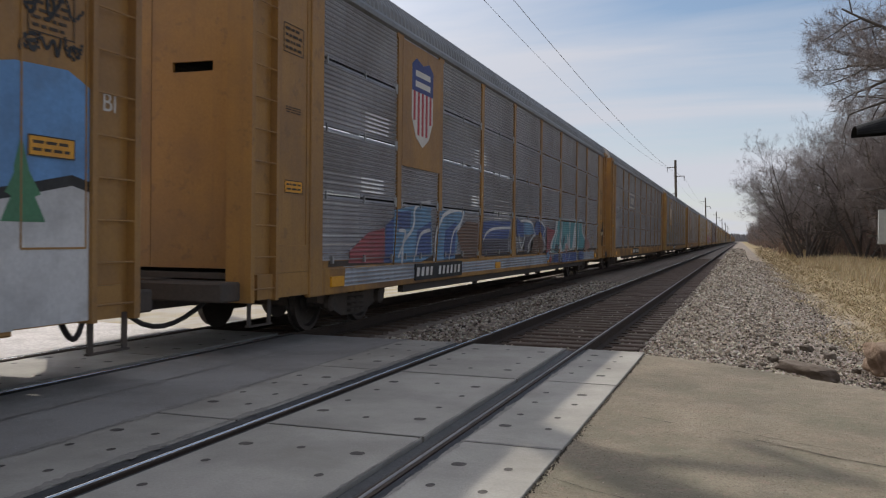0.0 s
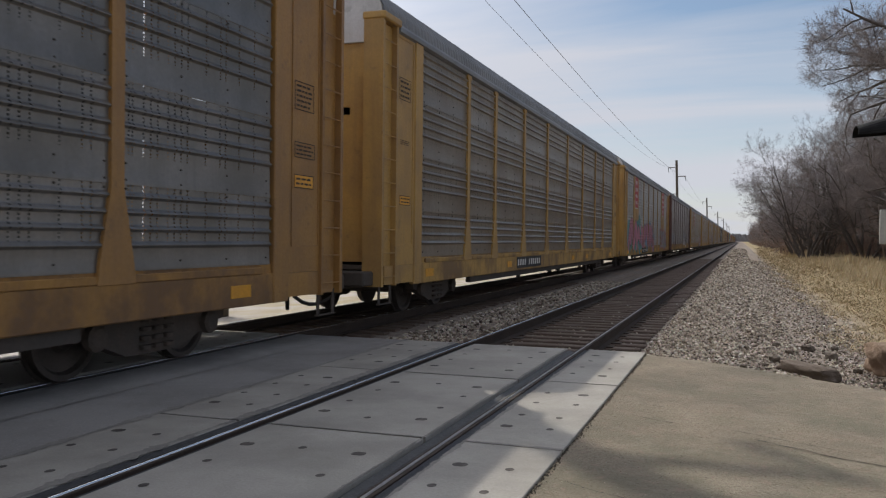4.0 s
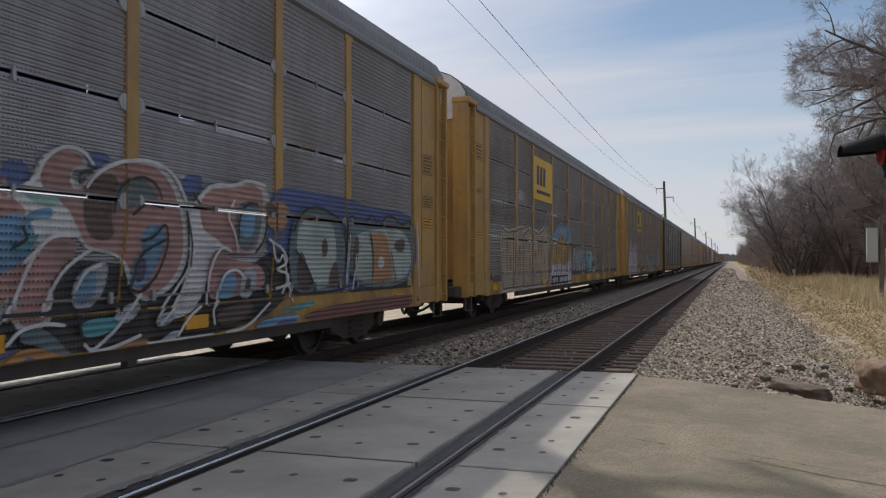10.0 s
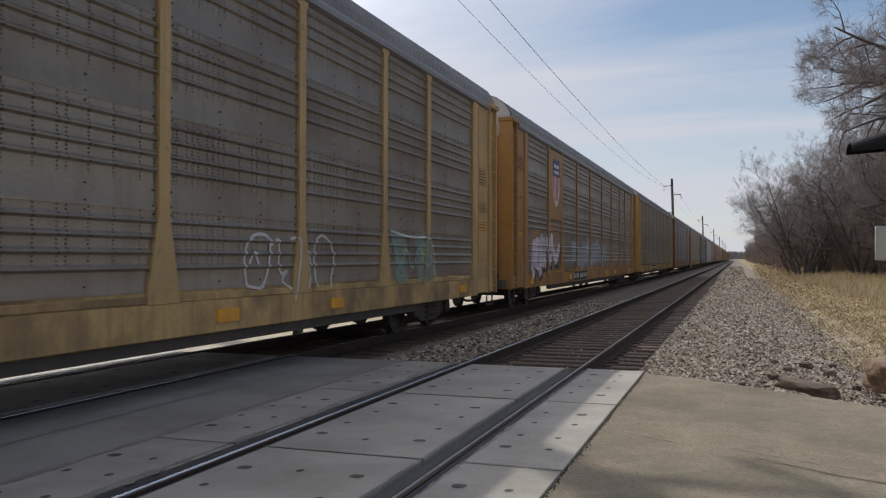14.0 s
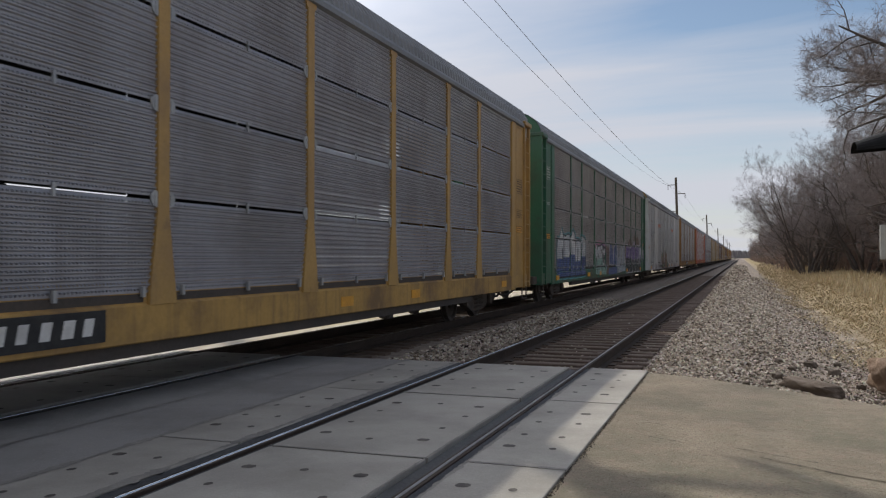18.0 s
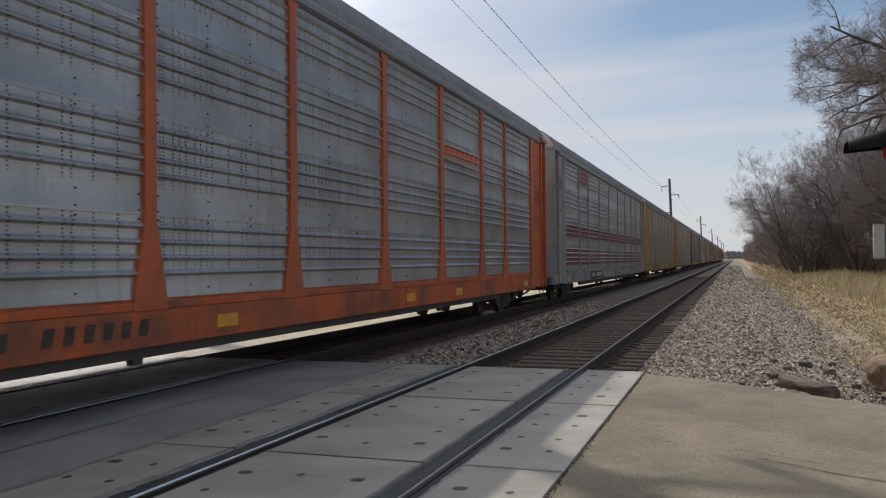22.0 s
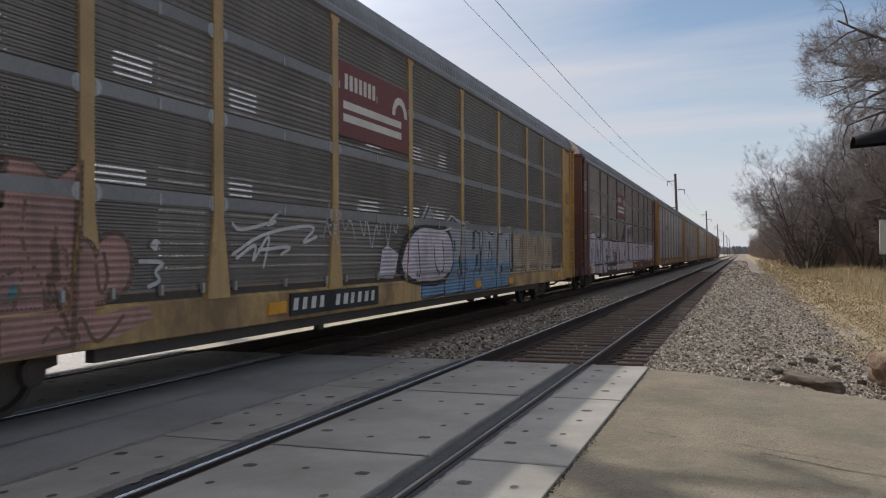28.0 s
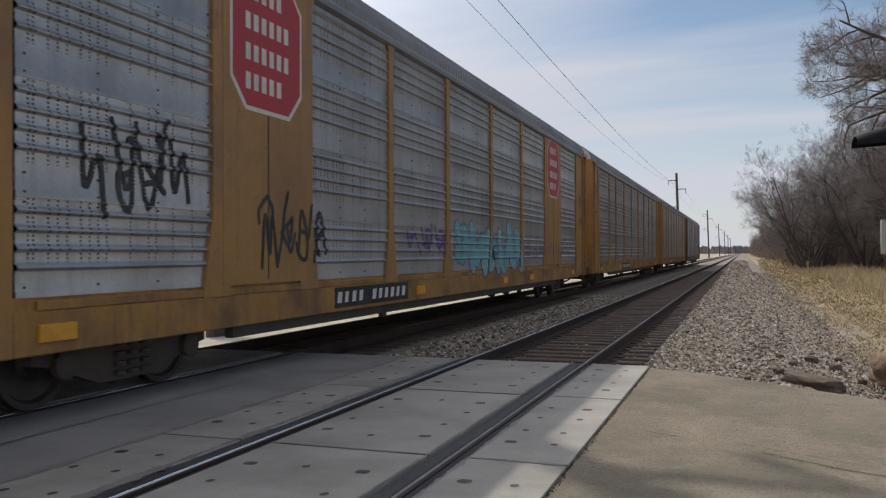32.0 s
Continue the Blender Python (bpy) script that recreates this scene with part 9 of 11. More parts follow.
    m.round("umber", (14.15, 0.68), (14.34, 0.90), (14.84, 1.00), (14.54, 0.78))
    m.round("grey", (9.97, 1.10), (10.11, 1.12), (10.16, 1.02), (10.08, 0.95), (9.98, 0.96))
    m.round("grey", (11.22, 1.27), (11.35, 1.31), (11.37, 1.20), (11.22, 1.15))
    m.round("lime", (9.80, 1.51), (9.93, 1.55), (10.09, 1.53), (10.06, 1.46), (9.83, 1.43))
    m.round("lime", (9.88, 1.29), (9.92, 1.41), (9.97, 1.37), (9.94, 1.27))
    m.round("moss", (9.85, 1.22), (9.94, 1.28), (10.01, 1.21), (9.92, 1.16), (9.86, 1.17))
    m.round("lime", (11.46, 0.70), (11.62, 0.89), (11.81, 0.94), (11.88, 0.88), (11.71, 0.77), (11.57, 0.68))
    m.round("lime", (13.11, 1.15), (13.17, 1.30), (13.25, 1.25), (13.37, 1.20), (13.17, 1.10))
    m.line("white", (10.15, 1.78), (10.27, 1.83), (10.37, 1.84), (10.38, 1.68), (10.53, 1.36), (10.72, 1.16), width=0.022)
    m.line("white", (10.77, 1.54), (10.95, 1.48), (11.15, 1.43), (11.15, 1.19), width=0.018)
    m.line("white", (11.39, 1.27), (11.57, 1.36), (11.69, 1.45), (11.85, 1.44), (11.89, 1.64), (12.05, 1.66), width=0.016)
    m.line("white", (12.18, 1.80), (12.37, 1.73), (12.95, 1.78), width=0.018)
    m.line("white", (11.20, 0.97), (11.39, 1.05), (11.57, 1.14), width=0.016)
    m.line("white", (14.15, 1.30), (15.10, 1.31), (15.32, 1.23), (15.28, 1.02), width=0.02)
    m.line("white", (11.18, 0.95), (11.37, 0.87), (11.42, 0.74), (11.34, 0.64), width=0.018)
    m.line("white", (12.01, 0.86), (12.14, 0.84), (12.12, 0.73), (12.06, 0.66), width=0.016)
    m.line("white", (10.24, 0.60), (10.33, 0.73), (10.55, 0.86), width=0.02)
    m.line("white", (12.70, 0.84), (12.80, 0.78), (12.77, 0.67), width=0.016)
    m.line("white", (14.62, 1.56), (14.75, 1.41), width=0.016)


def mural_27(m):
    m.round("brown", (4.44, 1.82), (4.79, 1.87), (4.94, 1.62), (5.11, 1.65), (5.20, 1.51), (5.32, 1.58), (5.52, 1.51), (5.57, 1.40), (5.62, 1.60), (5.91, 1.61), (6.05, 1.45), (6.05, 1.09), (5.74, 0.94), (5.19, 0.94), (4.44, 0.94))
    m.round("salmon", (4.44, 1.78), (4.77, 1.83), (4.91, 1.59), (5.10, 1.61), (5.19, 1.46), (5.32, 1.54), (5.49, 1.46), (5.54, 1.30), (5.62, 1.54), (5.88, 1.57), (5.99, 1.44), (5.99, 1.12), (5.71, 0.98), (4.44, 0.98))
    m.hard("salmon", (4.44, 0.89), (5.19, 0.89), (5.24, 1.00), (5.51, 1.01), (5.55, 0.86), (6.19, 0.94), (6.32, 0.80), (5.77, 0.65), (4.44, 0.62))
    m.line("brown", (4.78, 1.81), (4.73, 1.47), (4.95, 1.19), (5.00, 0.96))
    m.line("brown", (5.10, 1.61), (5.07, 1.40), (5.24, 1.47), (5.19, 1.03))
    m.line("brown", (5.32, 1.53), (5.27, 1.18), (5.14, 0.89))
    m.line("brown", (5.54, 1.30), (5.58, 1.02), (5.72, 1.16), (5.66, 1.40))
    m.line("brown", (4.52, 1.20), (4.78, 1.33), (4.69, 0.99))
    m.line("brown", (5.34, 0.69), (5.29, 0.81), (5.39, 0.88), (5.50, 0.64), (5.66, 0.66), (5.89, 0.84))
    m.line("brown", (4.95, 0.70), (5.09, 0.82), (5.19, 0.71))
    m.round("teal", (4.61, 1.13), (4.71, 1.19), (4.69, 1.06), (4.61, 1.03))
    m.line("white", (6.29, 1.48), (6.38, 1.54), (6.37, 1.43), (6.29, 1.48))
    m.line("white", (6.13, 1.33), (6.52, 1.32), (6.32, 1.23), (6.45, 1.14), (6.25, 1.09))
    m.line("white", (7.67, 1.73), (7.80, 1.64), (8.72, 1.82), (8.31, 1.70), (8.72, 1.93))
    m.line("white", (7.67, 1.39), (8.31, 1.65), (9.77, 1.80), (9.16, 1.50), (9.64, 1.62))
    m.line("white", (7.75, 1.35), (8.21, 1.55), (8.02, 1.24), (8.51, 1.71), (8.31, 1.24))
    m.line("white", (8.21, 1.44), (9.05, 1.50), (8.72, 1.39))
    m.round("black", (12.29, 0.89), (12.68, 1.74), (13.62, 1.93), (15.33, 1.95), (15.31, 0.75))
    m.round("lilac", (12.48, 0.96), (12.88, 1.67), (13.61, 1.83), (15.27, 1.84), (15.26, 0.86))
    m.line("white", (13.18, 1.72), (13.61, 1.85), (14.55, 1.79), (15.19, 1.89))
    m.line("black", (13.39, 1.62), (13.49, 1.00))
    m.line("black", (14.18, 1.55), (14.29, 1.06), (14.79, 1.05), (14.67, 1.63))
    m.hard("lilac", (11.67, 1.02), (11.81, 1.46), (12.02, 1.53), (12.48, 1.39), (12.29, 1.00))


def mural_0(m):
    m.hard("grey", (3.19, 0.67), (3.23, 0.95), (9.06, 0.88), (25.12, 0.95), (25.15, 0.63), (8.91, 0.67))
    m.hard("red", (4.02, 1.43), (4.64, 1.51), (4.70, 0.96), (3.38, 0.99), (3.37, 1.16))
    m.hard("blue", (4.69, 1.55), (5.07, 1.70), (5.04, 0.95), (4.66, 0.96))
    m.hard("sky", (5.06, 1.81), (6.77, 2.00), (6.87, 1.03), (6.33, 0.94), (4.99, 0.95), (5.02, 1.51))
    m.hard("blue", (5.12, 1.78), (5.79, 1.82), (5.75, 1.52), (5.17, 1.50))
    m.hard("blue", (6.08, 1.49), (6.78, 1.66), (6.80, 1.08), (5.98, 1.05))
    m.line("white", (5.34, 0.96), (5.38, 1.29), (5.97, 1.53), (5.90, 1.92), (6.71, 2.00), width=0.035)
    m.line("white", (5.98, 0.97), (6.20, 1.45), (6.73, 1.50), width=0.03)
    m.line("white", (5.19, 1.06), (5.64, 1.48), (5.22, 1.48), width=0.03)
    m.hard("sky", (7.16, 1.86), (8.86, 1.94), (8.42, 1.56), (8.22, 0.96), (7.06, 0.94))
    m.hard("blue", (7.57, 1.50), (8.26, 1.70), (8.14, 1.01), (7.45, 0.98))
    m.line("white", (7.00, 0.95), (7.04, 1.54), (7.55, 1.86), (8.86, 1.97), (8.34, 1.51), width=0.04)
    m.line("white", (7.86, 0.97), (7.98, 1.46), (8.49, 1.65), width=0.03)
    m.hard("brown", (8.87, 1.71), (9.73, 1.68), (9.69, 0.96), (8.75, 0.93), (8.27, 1.47))
    m.hard("blue", (10.04, 1.73), (12.47, 1.78), (12.22, 1.36), (9.96, 1.36))
    m.hard("dusk", (9.97, 1.33), (12.22, 1.33), (12.20, 1.00), (9.93, 0.98))
    m.line("white", (10.05, 1.33), (10.59, 1.59), (12.43, 1.62), width=0.03)
    m.hard("blue", (13.07, 1.90), (13.46, 1.77), (13.73, 1.76), (13.82, 1.40), (13.08, 1.43))
    m.hard("sky", (13.76, 1.84), (14.70, 1.78), (14.97, 1.52), (14.47, 1.46), (13.80, 1.47))
    m.hard("blue", (14.87, 1.50), (15.20, 1.84), (15.56, 1.87), (16.49, 1.67), (16.30, 1.33), (15.71, 1.56), (15.30, 1.45))
    m.hard("dusk", (13.89, 1.01), (13.84, 1.40), (14.55, 1.44), (14.25, 1.21), (14.37, 0.98))
    m.hard("brown", (14.64, 1.00), (14.87, 1.36), (15.48, 1.49), (16.20, 1.20), (16.16, 0.95))
    m.line("white", (13.27, 1.45), (13.54, 1.03), (13.88, 1.40), width=0.035)
    m.line("white", (15.08, 1.50), (14.32, 1.24), (14.29, 1.01), width=0.03)
    m.line("white", (13.46, 1.80), (13.76, 1.84), (14.78, 1.80), (14.97, 1.53), width=0.03)
    m.line("white", (15.56, 1.87), (16.49, 1.67), (16.04, 1.50), (16.35, 1.23), width=0.03)
    m.hard("red", (16.56, 1.73), (16.91, 1.66), (17.75, 1.61), (17.49, 1.42), (17.17, 1.27), (17.10, 0.96), (16.57, 0.97))
    m.hard("white", (17.06, 0.95), (17.09, 1.20), (17.29, 1.35), (17.71, 1.55), (17.86, 1.90), (18.10, 2.01), (18.18, 1.99), (18.18, 0.92))
    m.hard("teal", (17.27, 0.96), (17.31, 1.17), (17.49, 1.33), (17.84, 1.51), (18.03, 1.72), (18.18, 1.96), (18.56, 2.05), (18.55, 1.61), (18.33, 1.13), (18.18, 0.94))
    m.line("white", (17.50, 0.98), (17.71, 1.27), (18.10, 1.63), width=0.03)
    m.hard("dusk", (17.71, 0.96), (17.76, 1.18), (18.03, 1.24), (18.18, 1.14), (18.16, 0.95))
    m.hard("white", (18.31, 0.96), (18.46, 1.57), (18.73, 1.91), (19.05, 2.01), (19.98, 2.02), (20.21, 1.97), (21.14, 2.06), (21.16, 1.01), (19.44, 0.98))
    m.hard("teal", (18.71, 0.99), (18.50, 1.33), (18.79, 1.46), (18.83, 1.92), (19.05, 1.99), (19.25, 1.98), (19.24, 1.01))
    m.hard("teal", (19.28, 1.23), (19.26, 1.94), (19.56, 1.99), (19.91, 1.99), (20.02, 1.66), (19.92, 1.46), (19.64, 1.26))
    m.hard("teal", (20.12, 1.02), (20.15, 1.78), (20.27, 1.93), (21.07, 2.02), (20.78, 1.64), (20.48, 1.03))
    m.hard("white", (19.57, 1.30), (19.57, 1.51), (19.74, 1.53), (19.76, 1.34))
    m.hard("salmon", (19.32, 1.15), (19.57, 1.22), (19.87, 1.10), (19.52, 0.87))
    m.hard("dusk", (18.71, 1.06), (18.74, 1.23), (19.18, 1.48), (19.21, 1.37), (18.94, 1.12))
    m.hard("teal", (21.17, 1.92), (21.59, 2.03), (21.58, 1.02), (21.24, 1.01))
    m.hard("teal", (21.71, 2.00), (22.16, 2.08), (22.35, 1.98), (22.31, 1.64), (22.92, 1.35), (22.69, 1.00), (21.62, 1.01))
    m.line("white", (21.35, 1.03), (21.70, 1.67), (21.74, 2.02), (22.30, 2.05), (22.31, 1.61), (22.92, 1.37), width=0.035)
    m.hard("sky", (16.57, 0.70), (16.57, 0.93), (16.88, 1.02), (16.84, 0.80))
    m.hard("red", (16.88, 0.69), (16.91, 0.93), (17.17, 0.80), (17.10, 0.64))
    m.hard("blue", (17.41, 0.67), (17.46, 0.90), (18.14, 0.91), (18.12, 0.65))
    m.hard("brown", (18.16, 0.65), (18.18, 0.90), (18.47, 0.99), (18.40, 0.66))
    m.hard("blue", (18.67, 0.64), (18.67, 0.92), (21.16, 0.94), (21.17, 0.64))
    m.line("white", (19.20, 0.65), (19.21, 0.94), width=0.02)
    m.line("white", (19.79, 0.65), (20.00, 0.93), width=0.02)
    m.hard("blue", (21.60, 0.65), (21.62, 0.93), (22.60, 0.95), (22.61, 0.67))
    m.hard("salmon", (22.88, 0.99), (22.98, 1.57), (23.19, 1.42), (23.99, 1.20), (23.91, 1.06), (23.28, 0.99))
    m.line("gold", (24.29, 1.40), (24.58, 1.46), (24.44, 1.23), (24.84, 1.15), width=0.02)
    m.line("gold", (24.47, 1.12), (24.71, 1.13), (24.67, 1.44), (24.89, 1.50), width=0.02)
    m.line("white", (23.27, 1.70), (23.46, 1.65), (23.63, 1.72), width=0.012)
    m.line("white", (23.28, 1.55), (23.44, 1.50), (23.68, 1.56), width=0.012)
    m.line("white", (23.29, 1.44), (23.46, 1.41), (23.68, 1.44), width=0.012)


def mural_30(m):
    m.hard("dusk", (5.41, 1.81), (5.97, 2.00), (7.11, 2.12), (6.95, 0.93), (5.48, 0.93), (5.36, 1.38))
    m.hard("navyhaze", (5.55, 1.82), (6.27, 1.89), (6.76, 1.69), (5.97, 1.46))
    m.hard("navyhaze", (5.75, 1.30), (6.27, 1.42), (6.76, 1.34), (6.67, 1.03), (5.82, 1.06))
    m.hard("brown", (5.22, 1.04), (5.23, 1.65), (5.45, 1.62), (5.47, 1.05))
    m.hard("haze", (4.83, 0.83), (5.05, 1.34), (5.15, 1.61), (5.22, 1.04), (5.41, 0.97), (5.41, 0.88))
    m.hard("dusk", (6.86, 0.93), (7.11, 1.75), (7.27, 1.89), (7.37, 0.96))
    m.hard("dusk", (4.69, 0.62), (4.87, 0.82), (7.29, 0.81), (7.15, 0.62))
    m.line("haze", (5.68, 1.10), (5.89, 1.75), (6.35, 1.81), (6.27, 1.08), width=0.02)
    m.line("dusk", (4.86, 0.83), (5.13, 1.68), width=0.02)
    m.line("haze", (7.75, 1.15), (8.05, 1.66), (8.40, 1.25), (8.75, 1.80), (9.10, 1.30), (9.35, 1.78), (9.60, 1.20), width=0.07)
    m.line("haze", (8.0, 1.3), (8.9, 1.45), (9.55, 1.6), width=0.06)
    m.line("haze", (10.40, 1.20), (10.70, 1.70), (11.0, 1.25), (11.5, 1.80), (11.8, 1.2), (12.4, 1.9), width=0.07)
    m.line("teal", (7.89, 1.63), (8.79, 1.80), (9.55, 1.44), (8.66, 1.12), width=0.018)
    m.line("teal", (10.57, 1.26), (11.06, 1.69), (11.58, 1.25), (12.34, 1.79), width=0.018)
    m.hard("grey", (12.85, 1.03), (12.91, 1.66), (13.44, 1.99), (15.12, 1.93), (15.33, 1.62), (15.11, 0.94))
    m.line("dusk", (13.06, 1.59), (13.73, 1.82), (13.17, 1.17), (13.85, 1.16), (13.85, 1.53), width=0.03)
    m.line("dusk", (14.21, 1.76), (14.33, 1.00), (14.98, 1.06), (14.46, 1.46), (15.12, 1.62), width=0.03)
    m.line("white", (12.85, 1.03), (12.91, 1.66), (13.44, 1.99), (15.12, 1.93), width=0.02)
    m.hard("lilac", (15.90, 0.96), (15.73, 1.62), (16.73, 1.89), (17.91, 1.56), (18.09, 0.96))
    m.line("brown", (16.26, 1.04), (16.57, 1.55), (17.56, 1.11), width=0.02)
    m.line("moss", (3.03, 1.70), (3.11, 1.75), (3.14, 1.66), (3.26, 1.71), (3.24, 1.61), width=0.014)
    m.line("moss", (3.22, 1.56), (3.33, 1.72), (3.41, 1.60), (3.50, 1.75), (3.56, 1.62), (3.66, 1.76), (3.64, 1.60), width=0.014)
    m.line("moss", (3.18, 1.50), (3.41, 1.51), (3.56, 1.57), width=0.014)
    m.line("black", (3.03, 1.32), (3.14, 1.18), (3.20, 1.32), (3.24, 1.19), width=0.012)
    m.line("black", (3.28, 1.35), (3.30, 1.19), (3.35, 1.35), (3.50, 1.20), (3.52, 1.37), (3.77, 1.33), (3.62, 1.19), width=0.012)
    m.line("black", (3.20, 1.07), (3.33, 1.10), (3.71, 1.08), (3.69, 1.02), (3.33, 1.03), (3.20, 1.07), width=0.01)
    m.line("black", (3.98, 1.08), (4.32, 1.04), (4.17, 0.98), (4.53, 1.06), (4.37, 0.97), width=0.01)


def mural_7(m):
    m.round("umber", (20.58, 1.95), (20.80, 1.97), (21.27, 1.92), (21.47, 1.82), (21.63, 1.62), (21.53, 1.53), (21.22, 1.78), (20.67, 1.90))
    m.round("green", (23.93, 1.86), (24.18, 1.96), (24.49, 1.90), (24.44, 1.72), (24.02, 1.71))
    m.round("teal", (22.86, 1.92), (23.03, 2.01), (23.17, 1.97), (23.14, 1.81), (22.89, 1.80))
    m.round("teal", (21.77, 1.64), (21.91, 1.72), (22.08, 1.68), (22.02, 1.56), (21.79, 1.55))
    m.round("rosedark", (20.94, 1.35), (21.22, 1.49), (21.63, 1.53), (22.02, 1.63), (22.19, 1.60), (22.32, 1.79), (22.69, 1.88), (23.10, 1.79), (23.17, 1.58), (23.10, 1.09), (22.96, 0.86), (21.85, 0.91), (21.79, 0.64), (21.13, 0.62), (20.76, 0.64), (20.67, 0.86), (21.03, 0.95))
    m.round("mauve", (23.10, 1.62), (23.39, 1.83), (23.62, 1.92), (24.02, 1.76), (24.71, 1.88), (25.39, 1.95), (25.97, 1.67), (26.02, 0.88), (25.91, 0.67), (22.96, 0.62), (22.96, 1.00))
    m.round("rosedark", (23.28, 1.12), (23.39, 1.30), (23.61, 1.19), (23.54, 1.01), (23.31, 1.02))
    m.round("rosedark", (24.01, 1.14), (24.18, 1.45), (24.57, 1.53), (24.71, 1.29), (24.53, 1.06))
    m.round("magenta", (24.71, 1.05), (24.90, 1.73), (25.19, 1.90), (25.39, 1.74), (25.49, 1.03))
    m.round("dusk", (23.17, 0.85), (23.39, 0.94), (23.65, 0.86), (23.61, 0.72), (23.24, 0.72))
    m.round("umber", (24.01, 0.81), (24.18, 0.91), (24.71, 0.85), (24.61, 0.70))
    m.round("white", (20.61, 1.91), (20.85, 1.88), (21.17, 1.85), (21.37, 1.70), (21.60, 1.50), (21.64, 1.30), (21.42, 1.14), (21.30, 0.94), (21.13, 0.81), (20.94, 0.62), (20.76, 0.64), (20.92, 0.79), (21.03, 0.92), (20.96, 1.07), (21.08, 1.18), (21.42, 1.30), (21.17, 1.44), (21.08, 1.55), (20.92, 1.53), (20.89, 1.64), (20.76, 1.61), (20.68, 1.73))
    m.round("white", (20.59, 1.11), (20.65, 1.24), (20.80, 1.31), (20.95, 1.27), (20.92, 1.20), (20.78, 1.21), (20.78, 1.13), (20.96, 1.07), (20.99, 0.87), (20.72, 0.87), (20.61, 0.99))
    m.round("white", (21.68, 1.38), (21.77, 1.50), (22.02, 1.58), (22.06, 1.52), (21.88, 1.41), (21.85, 1.22), (22.02, 1.00), (21.79, 0.96), (21.66, 1.13))
    m.round("white", (22.08, 1.47), (22.12, 1.69), (22.32, 1.88), (22.57, 1.94), (22.73, 1.88), (22.73, 1.57), (22.44, 1.50), (22.76, 1.46), (22.31, 1.39), (22.22, 1.28), (22.34, 1.12), (22.08, 1.06), (21.93, 1.22), (21.99, 1.38))
    m.round("white", (22.41, 1.33), (22.69, 1.36), (22.89, 1.29), (22.63, 1.26), (22.93, 1.01), (22.69, 1.01), (22.50, 1.14))
    m.round("white", (22.05, 1.03), (22.31, 1.08), (22.96, 1.00), (22.92, 0.62), (21.85, 0.64), (21.77, 0.89))
    m.round("white", (24.05, 1.22), (24.10, 1.67), (24.22, 1.81), (24.49, 1.84), (24.71, 1.75), (24.71, 1.29), (24.63, 0.93), (24.51, 1.27), (24.40, 1.50), (24.22, 1.41))
    m.round("white", (23.77, 0.93), (24.10, 1.16), (24.44, 1.10), (24.61, 0.88))
    m.round("rosedark", (22.41, 1.60), (22.47, 1.73), (22.63, 1.74), (22.65, 1.61), (22.51, 1.56))
    m.round("rosedark", (21.22, 0.91), (21.42, 1.08), (21.68, 1.19), (21.55, 1.08), (21.37, 0.97))
    m.round("rosedark", (21.13, 0.62), (21.32, 0.73), (21.53, 0.78), (21.77, 0.79), (21.79, 0.64))
    m.hard("dusk", (22.08, 0.90), (22.24, 0.90), (22.19, 0.76), (22.02, 0.76))
    m.hard("dusk", (22.30, 0.90), (22.49, 0.91), (22.42, 0.75), (22.25, 0.76))
    m.hard("dusk", (22.02, 0.72), (22.37, 0.73), (22.34, 0.65), (21.97, 0.65))
    m.line("lilac", (23.17, 1.13), (23.32, 1.44), (23.54, 1.84), (23.77, 1.74), (23.81, 1.67), width=0.02)
    m.line("lilac", (23.62, 1.37), (23.85, 1.59), (23.93, 1.33), (24.01, 1.44), width=0.018)
    m.line("lilac", (24.95, 1.89), (24.99, 1.37), (25.09, 1.04), (25.29, 1.41), (25.60, 1.62), (25.70, 1.11), width=0.018)
    m.line("lilac", (25.81, 1.62), (25.92, 1.32), (25.70, 1.11), width=0.016)
    m.line("lilac", (23.39, 1.34), (23.50, 1.12), width=0.02)
    m.line("white", (19.95, 2.03), (19.99, 1.88), (20.07, 1.99), (20.10, 1.87), (20.20, 2.03), (20.22, 1.87), width=0.011)
    m.line("white", (20.22, 1.87), (20.32, 2.02), (20.34, 1.85), (20.43, 2.10), (20.44, 1.88), (20.54, 1.97), (20.56, 1.84), width=0.011)
    m.line("white", (19.85, 1.93), (20.03, 1.92), (20.30, 1.93), (20.63, 2.04), width=0.011)
    m.line("white", (20.01, 1.78), (20.08, 1.69), (20.18, 1.82), (20.24, 1.67), (20.34, 1.80), (20.44, 1.67), (20.59, 1.81), width=0.011)
    m.line("white", (19.83, 1.57), (19.99, 1.65), (20.18, 1.64), (20.38, 1.59), (20.59, 1.66), width=0.011)
    m.line("white", (19.99, 1.51), (20.18, 1.56), (20.32, 1.50), (20.54, 1.58), width=0.011)
    m.line("white", (19.92, 1.64), (19.99, 1.52), (20.10, 1.67), (20.16, 1.51), (20.26, 1.67), (20.32, 1.52), width=0.011)
    m.line("white", (20.42, 1.70), (20.46, 1.54), (20.63, 1.73), (20.61, 1.57), width=0.011)
    m.line("white", (20.03, 1.73), (20.54, 1.77), width=0.011)
    m.line("black", (21.01, 0.95), (21.22, 1.55), (21.27, 1.90), width=0.008)
    m.line("black", (21.60, 0.96), (21.66, 1.35), width=0.008)
    m.line("black", (21.60, 0.95), (22.93, 0.95), (23.10, 1.58), (23.21, 1.97), width=0.008)
    m.line("black", (23.61, 0.95), (24.71, 0.93), (25.91, 0.95), width=0.008)
    m.line("black", (19.48, 1.10), (20.59, 1.09), width=0.008)
    m.line("black", (20.67, 0.96), (21.03, 0.95), width=0.008)


